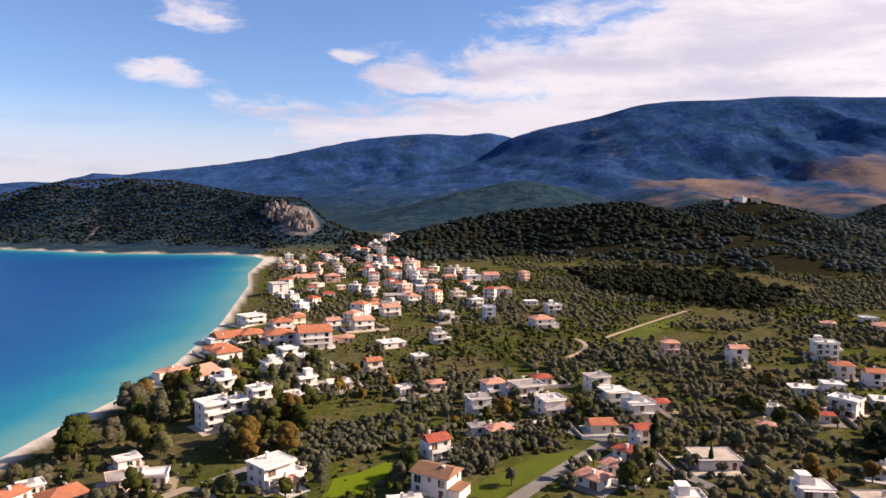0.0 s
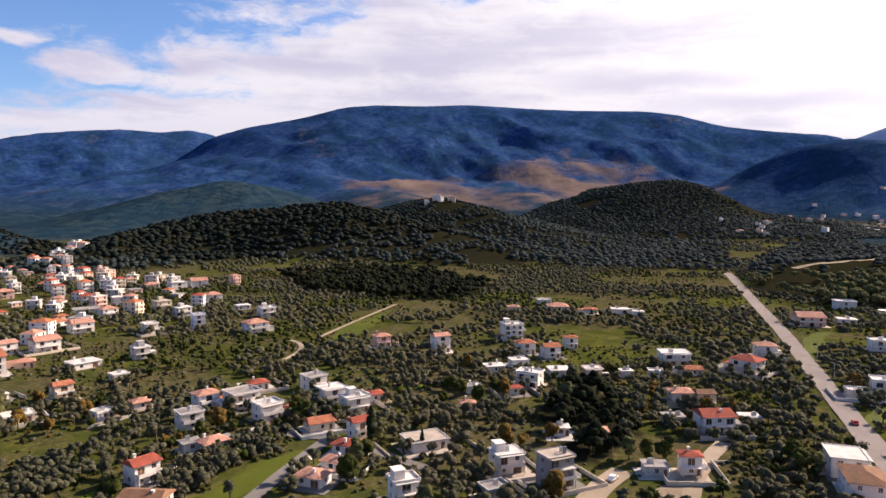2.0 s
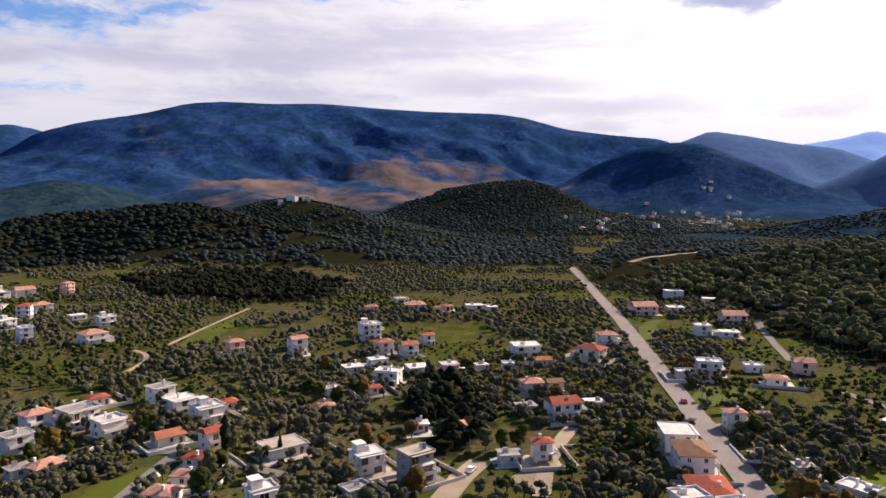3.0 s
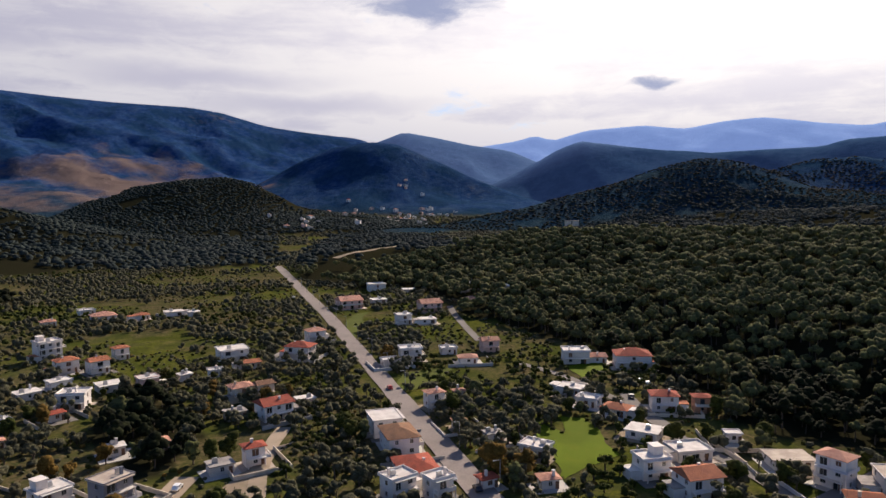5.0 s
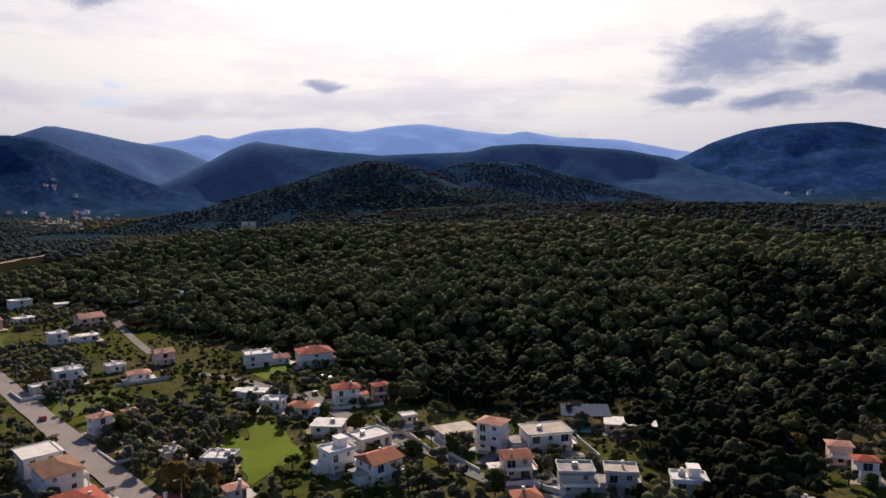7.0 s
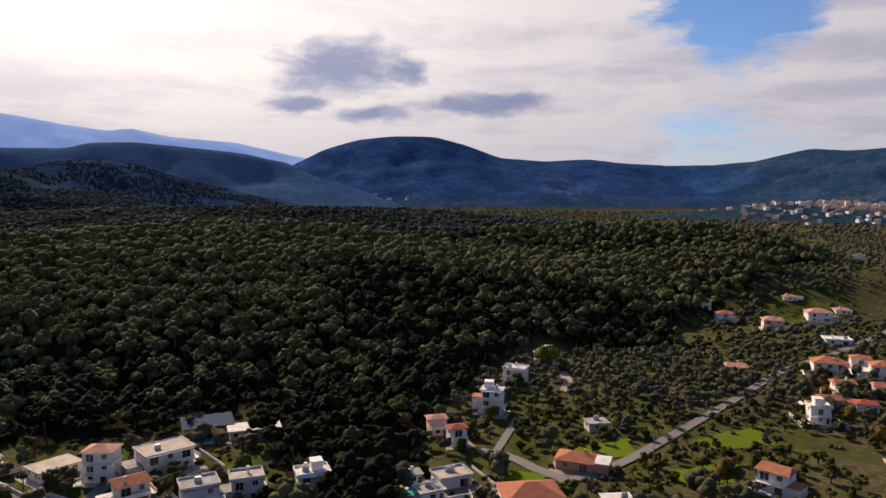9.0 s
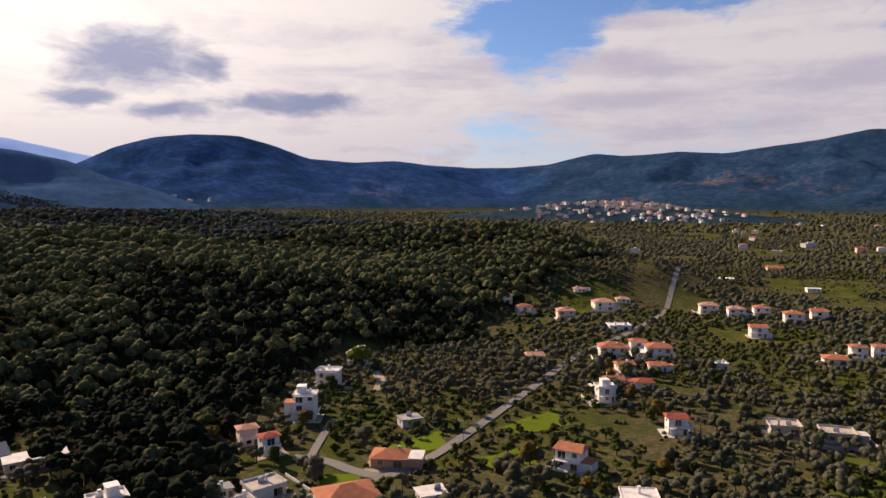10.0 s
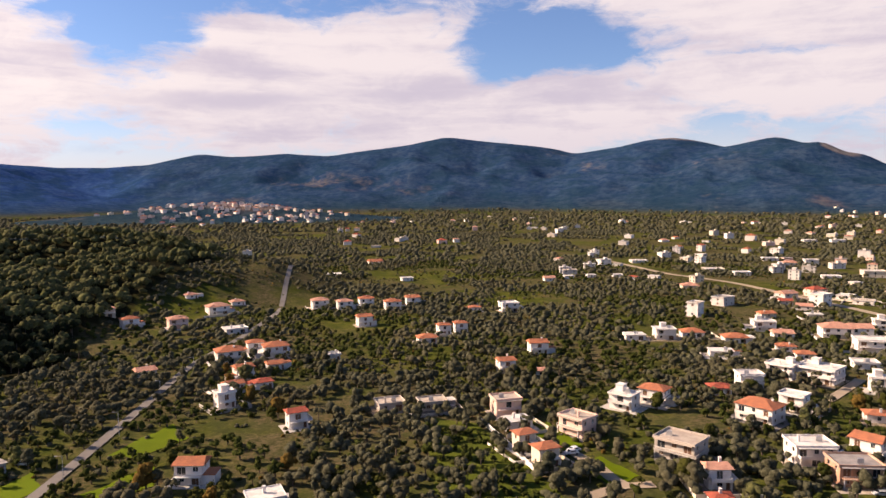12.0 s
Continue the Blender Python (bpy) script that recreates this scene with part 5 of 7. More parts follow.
house(189.7, 241.6, 5.1, 4.1, 1, -18, "whiteflat", "white", detail=1)
house(251.4, 180.8, 7.3, 5.8, 1, -39, "whiteflat", "grey", detail=1)
house(200.4, 235.4, 5.6, 4.5, 1, -30, "whiteflat", "white", detail=1)
house(-53.0, 306.2, 7.8, 6.2, 1, 30, "whiteflat", "white", detail=1)
house(272.9, 153.0, 8.0, 6.4, 1, -51, "pinktile", "white", detail=1)
house(304.4, 87.5, 14.9, 11.9, 2, -64, "red", "white", detail=1)
house(-60.8, 307.8, 7.5, 6.0, 2, -9, "whiteflat", "white", detail=1)
house(262.7, -173.7, 7.9, 6.3, 2, -143, "whiteflat", "white", detail=2)
house(298.5, 111.5, 11.4, 9.1, 2, -60, "whiteflat", "white", detail=1)
house(169.9, -269.2, 7.4, 6.0, 1, -133, "tile", "white", detail=1)
house(-75.5, -308.8, 6.7, 5.3, 2, 181, "whiteflat", "white", detail=1)
house(265.0, 179.0, 9.8, 7.9, 2, -46, "whiteflat", "white", detail=2)
house(218.3, 232.8, 7.1, 5.7, 1, -28, "tile", "white", detail=1)
house(157.7, 278.3, 8.0, 6.4, 1, -10, "whiteflat", "white", detail=1)
house(303.6, 103.5, 8.2, 6.6, 1, -61, "pinktile", "white", detail=1)
house(-56.4, -319.2, 15.2, 12.2, 2, 150, "whiteflat", "white", detail=2)
house(-116.9, 299.4, 9.0, 7.2, 1, 61, "pinktile", "cream", detail=1)
house(-42.7, -320.2, 10.7, 8.6, 2, 152, "whiteflat", "white", detail=1)
house(216.1, -240.7, 7.9, 6.3, 1, -128, "pinktile", "cream", detail=1)
house(-10.5, 323.5, 6.4, 5.1, 1, 27, "whiteflat", "white", detail=1)
house(153.3, -291.7, 6.5, 5.2, 1, -137, "whiteflat", "grey", detail=1)
house(244.3, 227.4, 11.9, 9.5, 2, -72, "red", "white", detail=1)
house(284.4, 170.2, 7.3, 5.9, 1, -44, "whiteflat", "white", detail=1)
house(-72.5, 323.7, 7.9, 6.3, 2, 43, "whiteflat", "white", detail=1)
house(-99.7, 319.2, 11.9, 9.5, 2, 37, "tile", "white", detail=1)
house(224.3, 251.5, 12.7, 10.2, 2, -27, "whiteflat", "white", detail=1)
house(299.0, 155.6, 8.3, 6.6, 2, -48, "pinktile", "pink", detail=1)
house(197.9, -274.6, 12.1, 9.7, 2, -134, "tile", "white", detail=2)
house(179.7, 286.3, 8.0, 6.4, 2, -12, "tile", "white", detail=1)
house(63.8, -334.4, 8.8, 7.0, 2, -154, "tile", "white", detail=1)
house(183.2, -290.7, 11.4, 9.1, 2, -138, "tile", "white", detail=2)
house(173.0, 299.1, 8.6, 6.9, 2, -10, "tile", "white", detail=1)
house(136.1, 319.5, 8.0, 6.4, 3, 2, "pinktile", "white", detail=1)
house(-26.0, 354.1, 12.2, 9.8, 1, 29, "whiteflat", "white", detail=1)
house(196.5, -293.7, 7.7, 6.1, 2, -136, "tile", "white", detail=1)
house(-20.2, -354.1, 10.4, 8.3, 1, 187, "whiteflat", "white", detail=1)
house(-78.9, -347.0, 9.6, 7.7, 1, 182, "whiteflat", "white", detail=1)
house(-65.4, 352.6, 16.4, 13.1, 3, 21, "tile", "white", detail=1)
house(-109.7, 340.7, 13.1, 10.4, 1, 38, "tile", "white", detail=1)
house(113.1, 343.2, 7.7, 6.2, 2, 2, "pinktile", "pink", detail=1)
house(200.2, 300.4, 6.4, 5.1, 2, -14, "tile", "white", detail=1)
house(-56.9, -358.4, 8.0, 6.4, 1, 186, "tile", "white", detail=1)
house(-2.1, 362.9, 7.5, 6.0, 2, 20, "whiteflat", "grey", detail=1)
house(124.0, -342.2, 10.2, 8.2, 1, -150, "tile", "white", detail=1)
house(-84.1, 358.8, 14.0, 11.2, 2, 23, "tile", "white", detail=1)
house(275.2, 245.7, 9.1, 7.3, 2, -28, "pinktile", "white", detail=1)
house(-50.5, 364.1, 7.9, 6.3, 1, 8, "pinktile", "pink", detail=1)
house(-50.9, -374.0, 8.3, 6.6, 1, 187, "tile", "white", detail=1)
house(183.3, 331.7, 10.3, 8.2, 3, -9, "whiteflat", "white", detail=2)
house(21.3, -383.4, 10.3, 8.2, 1, -162, "whiteflat", "white", detail=1)
house(121.8, -363.1, 7.0, 5.6, 2, -146, "tile", "white", detail=1)
house(-114.2, 370.8, 15.9, 12.7, 1, 37, "tile", "white", detail=1)
house(-103.3, 375.5, 13.7, 11.0, 1, 35, "tile", "cream", detail=1)
house(6.1, -389.5, 10.4, 8.4, 2, -164, "whiteflat", "white", detail=1)
house(114.8, -371.9, 7.1, 5.7, 2, -148, "tile", "white", detail=1)
house(-29.1, -391.3, 11.9, 9.5, 1, 191, "tile", "white", detail=1)
house(-90.7, -387.0, 14.5, 11.6, 2, 182, "whiteflat", "white", detail=1)
house(-8.0, -400.0, 11.2, 9.0, 1, 194, "tile", "white", detail=1)
house(-46.5, 400.7, 11.8, 9.5, 2, 27, "pinktile", "white", detail=1)
house(-91.2, 393.2, 11.3, 9.0, 2, 28, "tile", "white", detail=1)
house(-63.1, 398.1, 8.6, 6.8, 2, 29, "pinktile", "white", detail=1)
house(235.6, -333.0, 11.9, 9.5, 1, -130, "whiteflat", "white", detail=1)
house(336.7, 232.1, 8.2, 6.5, 2, -35, "whiteflat", "white", detail=1)
house(345.2, 220.9, 9.5, 7.6, 1, -42, "whiteflat", "white", detail=1)
house(58.4, 408.1, 12.2, 9.8, 2, 17, "pinktile", "white", detail=1)
house(-53.9, -409.3, 10.0, 8.0, 1, 188, "pinktile", "white", detail=1)
house(175.2, -374.8, 8.6, 6.9, 2, -140, "tile", "white", detail=1)
house(-85.1, 405.9, 8.1, 6.5, 2, 37, "tile", "cream", detail=1)
house(-81.0, -419.1, 15.0, 12.0, 2, 184, "pinktile", "white", detail=1)
house(-46.3, -426.7, 11.5, 9.2, 2, 189, "whiteflat", "white", detail=1)
house(2.6, 428.3, 7.6, 6.1, 2, 20, "whiteflat", "white", detail=1)
house(-114.6, 416.6, 13.3, 10.7, 2, 45, "whiteflat", "white", detail=1)
house(-92.6, -421.0, 11.5, 9.2, 2, 183, "pinktile", "white", detail=1)
house(29.0, 432.4, 6.9, 5.5, 3, 11, "whiteflat", "blue", detail=1)
house(277.1, -336.1, 10.5, 8.4, 2, -130, "pinktile", "pink", detail=1)
house(304.0, -327.5, 9.2, 7.4, 2, -122, "tile", "white", detail=1)
house(-33.8, 448.1, 11.8, 9.5, 2, 24, "pinktile", "white", detail=1)
house(381.5, 242.3, 13.7, 11.0, 2, -38, "pinktile", "pink", detail=1)
house(105.5, -450.5, 11.4, 9.1, 2, -147, "whiteflat", "white", detail=1)
house(127.0, -443.8, 7.3, 5.8, 1, -149, "tile", "white", detail=1)
house(-109.9, -449.2, 8.4, 6.7, 2, 181, "whiteflat", "white", detail=1)
house(406.6, 224.7, 10.1, 8.1, 1, -46, "pinktile", "white", detail=1)
house(73.1, 460.0, 9.8, 7.9, 2, 11, "whiteflat", "white", detail=1)
house(366.5, 296.7, 15.4, 12.3, 2, -31, "pinktile", "pink", detail=1)
house(181.9, -434.5, 10.7, 8.6, 2, -147, "tile", "white", detail=1)
house(295.7, 365.6, 6.6, 5.3, 1, -29, "whiteflat", "white", detail=1)
house(272.1, 385.3, 8.0, 6.4, 1, -20, "tile", "white", detail=1)
house(334.8, -337.9, 13.2, 10.6, 2, -120, "pinktile", "cream", detail=1)
house(230.4, 414.7, 7.8, 6.3, 1, -19, "pinktile", "white", detail=1)
house(284.3, -383.7, 13.3, 10.6, 2, -128, "pinktile", "white", detail=1)
house(213.3, -425.4, 10.2, 8.2, 2, -143, "pinktile", "white", detail=1)
house(290.6, 378.5, 10.9, 8.7, 1, -28, "whiteflat", "white", detail=1)
house(259.8, 405.7, 13.7, 11.0, 1, -23, "pinktile", "white", detail=1)
house(432.8, 214.6, 11.1, 8.9, 2, -49, "whiteflat", "white", detail=1)
house(232.0, -425.3, 11.0, 8.8, 2, -141, "pinktile", "white", detail=1)
house(-80.3, -477.7, 8.8, 7.1, 1, 185, "whiteflat", "cream", detail=1)
house(205.3, -442.8, 9.9, 7.9, 2, -145, "tile", "white", detail=1)
house(392.6, 291.5, 10.1, 8.1, 1, -38, "whiteflat", "white", detail=1)
house(176.2, -457.2, 9.3, 7.4, 2, -149, "tile", "white", detail=1)
house(284.9, -406.5, 9.0, 7.2, 1, -130, "pinktile", "white", detail=1)
house(439.8, 244.4, 11.6, 9.2, 2, -46, "whiteflat", "white", detail=1)
house(313.5, -394.7, 7.9, 6.4, 1, -127, "pinktile", "white", detail=1)
house(265.1, 432.4, 9.2, 7.4, 1, -17, "whiteflat", "white", detail=1)
house(-35.2, 521.4, 16.5, 13.2, 1, 14, "greyflat", "grey", detail=0)
house(436.6, 295.4, 10.0, 8.0, 1, -46, "whiteflat", "cream", detail=0)
house(46.6, 537.0, 11.3, 9.1, 2, 15, "pinktile", "white", detail=0)
house(-71.9, -534.0, 8.5, 6.8, 1, 187, "red", "white", detail=0)
house(438.4, 327.5, 12.6, 10.0, 2, -38, "whiteflat", "white", detail=0)
house(-14.8, 550.2, 11.8, 9.5, 2, 12, "whiteflat", "white", detail=0)
house(-126.8, 538.2, 12.3, 9.8, 3, 33, "greyflat", "white", detail=0)
house(488.7, 270.5, 7.4, 5.9, 1, -46, "whiteflat", "white", detail=0)
house(-9.8, -601.6, 13.1, 10.5, 1, 194, "pinktile", "cream", detail=0)
house(26.1, 623.0, 13.1, 10.5, 2, 18, "whiteflat", "white", detail=0)
house(-97.6, 616.1, 12.6, 10.1, 2, 19, "pinktile", "pink", detail=0)
house(230.1, -583.5, 9.9, 7.9, 1, -143, "whiteflat", "white", detail=0)
house(108.1, -620.3, 9.9, 7.9, 1, -155, "pinktile", "white", detail=0)
house(43.3, 631.3, 13.7, 11.0, 2, 11, "pinktile", "white", detail=0)
house(-125.7, 623.9, 24.0, 13.2, 1, 21, "pinktile", "cream", detail=0)
house(6.0, 640.9, 11.6, 9.3, 1, 14, "pinktile", "white", detail=0)
house(93.9, -639.9, 8.6, 6.9, 1, -157, "whiteflat", "white", detail=0)
house(75.1, -652.9, 8.0, 6.4, 1, -158, "whiteflat", "white", detail=0)
house(52.3, -659.9, 8.8, 7.0, 1, -160, "whiteflat", "white", detail=0)
house(309.1, -594.7, 14.2, 11.4, 1, -148, "whiteflat", "white", detail=0)
house(-129.9, -698.2, 14.5, 11.6, 1, 184, "whiteflat", "white", detail=0)
house(-57.5, -711.2, 14.6, 11.7, 1, 190, "whiteflat", "white", detail=0)
house(-33.8, -735.7, 17.7, 14.2, 1, 192, "whiteflat", "cream", detail=0)
house(-168.9, -724.1, 17.9, 14.3, 2, 182, "whiteflat", "cream", detail=0)
house(321.2, -718.8, 15.2, 12.1, 1, -141, "tile", "white", detail=0)
house(40.7, -806.5, 17.5, 14.0, 1, -162, "whiteflat", "white", detail=0)
house(-113.7, -820.1, 15.0, 12.0, 1, 187, "pinktile", "white", detail=0)
house(-134.3, -823.9, 13.1, 10.5, 2, 186, "whiteflat", "white", detail=0)
house(96.5, -861.6, 11.5, 9.2, 2, -159, "whiteflat", "white", detail=0)
house(-99.4, -868.0, 15.8, 12.6, 1, 188, "whiteflat", "white", detail=0)
house(-225.3, -1170.7, 18.6, 14.9, 2, 184, "whiteflat", "white", detail=0)
house(-194.5, -1213.4, 19.2, 15.4, 1, 186, "whiteflat", "white", detail=0)
house(1263.0, 481.0, 26.0, 11.0, 4, -69, "whiteflat", "cream", detail=0)
garden_wall([(3.5, 206.3), (18.2, 220.6), (36.0, 236.4)], 1.2)
garden_wall([(-9.2, 173.5), (3.9, 177.1)], 1.0)
garden_wall([(63.6, -226.9), (48.4, -205.9), (37.1, -188.4)], 1.6)
garden_wall([(82.5, -241.8), (69.7, -231.7)], 1.4)
garden_wall([(-72.2, -357.7), (-86.8, -345.6)], 1.2)
garden_wall([(180.1, -4.2), (174.0, -14.0)], 1.4)
garden_wall([(201.4, 19.5), (186.6, 8.0)], 1.2)

# ---- farther parts of the village, hamlets on the plain and hill villages ----
CLEARINGS = []
ROAD_POINTS = np.array([p for line, width in ROAD_LINES for p in line])


def hamlet(seed, label, spots, spread, count, size=(7.5, 12.0), tiles=0.5, gap=13.0, storeys=(1, 2, 2, 3), walls=("white", "white", "white", "cream", "pink", "grey"), single=False, windows=False):
    """Houses gathered loosely round some places, none on top of another."""
    rng = random.Random(seed)
    rows, tries = [], 0
    while len(rows) < count and tries < count * 30:
        tries += 1
        cx, cy = rng.choice(spots)
        x, y = rng.gauss(cx, spread), rng.gauss(cy, spread)
        if any(abs(x - f[0]) < gap and abs(y - f[1]) < gap for f in FOOTPRINTS + rows):
            continue
        if ((ROAD_POINTS[:, 0] - x) ** 2 + (ROAD_POINTS[:, 1] - y) ** 2).min() < 11 ** 2:
            continue
        if float(inland(np.array([x]), np.array([y]))[0]) < 22:
            continue
        w = rng.uniform(*size)
        roof = rng.choice(("tile", "pinktile", "red", "pinktile")) if rng.random() < tiles else rng.choice(("whiteflat", "whiteflat", "beigeflat", "greyflat"))
        rows.append((x, y, w, w * rng.uniform(0.7, 0.95), rng.choice(storeys), rng.choice((20, 35, -15, 60)) + rng.uniform(-8, 8), roof, rng.choice(walls)))
    if spread > 60:
        CLEARINGS.extend((row[0], row[1]) for row in rows)
    if single:
        for row in rows:
            house(*row, detail=1)
    else:
        far_houses("village_quarter", rows, label, windows=windows)


hamlet(8, "", [(-150, -480), (-170, -390), (-105, -550), (-70, -435)], 38, 20, (9, 13), 0.45, 17.0, single=True)
hamlet(1, "closely built white and terracotta houses by the beach", [(-150, 730), (-100, 640), (-70, 550), (-45, 700), (20, 640), (0, 530), (-115, 800), (-80, 460)], 38, 85, (7, 11), 0.5, 12.5, (1, 1, 2, 2, 3), windows=True)
hamlet(2, "small pale houses in the valley behind the beach", [(-101, 870), (-89, 890), (-77, 909), (-61, 956)], 13, 15, (6.5, 10.0), gap=10.0)
hamlet(3, "white buildings on the hilltop", [(536, 1278), (550, 1262)], 12, 5, tiles=0.1)
hamlet(4, "white houses scattered over the foot of the hills", [(1009, 940), (1050, 915), (1560, 1230), (1662, 1329), (1775, 1081), (1700, 1150), (1500, 1000), (1600, 1120), (1330, 900), (1960, 1350)], 46, 66, (9, 14), 0.3, 15.0)
hamlet(5, "pale hill village with terracotta roofs", [(1480, -1724), (1250, -1800), (1150, -1880), (1350, -1830), (1420, -1900), (1300, -1640), (1060, -1700)], 78, 185, (9, 15), 0.5, 13.0)
hamlet(6, "scattered white farmhouses on the plain", [(1078, -2000), (514, -2050), (0, -1900), (-300, -1650), (300, -1500), (650, -1350), (120, -1200), (-150, -1250), (400, -1050), (-60, -950), (800, -1700), (-330, -1350), (-560, -2380), (-480, -2200)], 110, 86, (9, 15), 0.35, 16.0)
hamlet(7, "white and pink houses along the far road", [(-68, -730), (-137, -800), (-183, -640), (-45, -910), (-205, -935), (45, -730)], 45, 34, (8, 13), 0.3, 15.0, windows=True)
hamlet(10, "pale buildings at the foot of the mountain", [(2755, -919), (2710, -1020), (2658, -1107)], 30, 10, (12, 18), 0.2, 20.0)

# the bare valley track between the woods
ribbon("track", [(545, 462), (590, 458), (660, 474), (720, 484), (800, 515), (880, 552)], 8.0, PLAZA, 0.25, "pale bare earth track through the wooded valley", "track")
# trees before the track are cleared so that the camera sees it
CLEARINGS.extend([(545, 462), (575, 458), (610, 459), (645, 470), (690, 480), (740, 492), (800, 515), (850, 537), (900, 560), (960, 590)])

# ---- trees ----
def icosahedron():
    g = (1 + 5 ** 0.5) / 2
    v = np.array([(-1, g, 0), (1, g, 0), (-1, -g, 0), (1, -g, 0), (0, -1, g), (0, 1, g), (0, -1, -g), (0, 1, -g), (g, 0, -1), (g, 0, 1), (-g, 0, -1), (-g, 0, 1)], float)
    f = np.array([(0, 11, 5), (0, 5, 1), (0, 1, 7), (0, 7, 10), (0, 10, 11), (1, 5, 9), (5, 11, 4), (11, 10, 2), (10, 7, 6), (7, 1, 8),
                  (3, 9, 4), (3, 4, 2), (3, 2, 6), (3, 6, 8), (3, 8, 9), (4, 9, 5), (2, 4, 11), (6, 2, 10), (8, 6, 7), (9, 8, 1)])
    return v / np.linalg.norm(v[0]), f


ICO_V, ICO_F = icosahedron()


def open_below(v, f):
    """Leaves off the underside of a clump that no one sees."""
    mid = v[f].mean(1)[:, 2]
    return f[np.argsort(mid)[5:]]


def lobe(rng, centre, size, rough=0.25):
    """A lumpy clump of foliage."""
    turn = np.linalg.qr(rng.normal(size=(3, 3)))[0]
    v = ICO_V @ turn * (1 + rng.uniform(-rough, rough, (12, 1)))
    return v * np.asarray(size) + np.asarray(centre), open_below(v, ICO_F)


def sprays(rng, centre, size, count, leaf):
    """Small loose triangles of leaves round a clump."""
    way = rng.normal(size=(count, 3))
    way /= np.linalg.norm(way, axis=1)[:, None]
    mid = np.asarray(centre) + way * np.asarray(size) * rng.uniform(0.85, 1.2, (count, 1))
    v = (mid[:, None, :] + rng.normal(size=(count, 3, 3)) * leaf).reshape(-1, 3)
    return v, np.arange(count * 3).reshape(-1, 3)


def merge(bits):
    verts, faces, base = [], [], 0
    for v, f in bits:
        verts.append(v)
        faces.append(f + base)
        base += len(v)
    return np.concatenate(verts), np.concatenate(faces)


def tube(rng, points, radii, sides=5):
    """A tapered limb through points."""
    rings, faces = [], []
    for (px, py, pz), r in zip(points, radii):
        a = np.arange(sides) * 2 * math.pi / sides
        rings.append(np.stack([px + r * np.cos(a), py + r * np.sin(a), np.full(sides, pz)], -1))
    for k in range(len(points) - 1):
        for i in range(sides):
            j = (i + 1) % sides
            a, b, c, d = k * sides + i, k * sides + j, (k + 1) * sides + j, (k + 1) * sides + i
            faces += [(a, b, c), (a, c, d)]
    return np.concatenate(rings), np.array(faces)


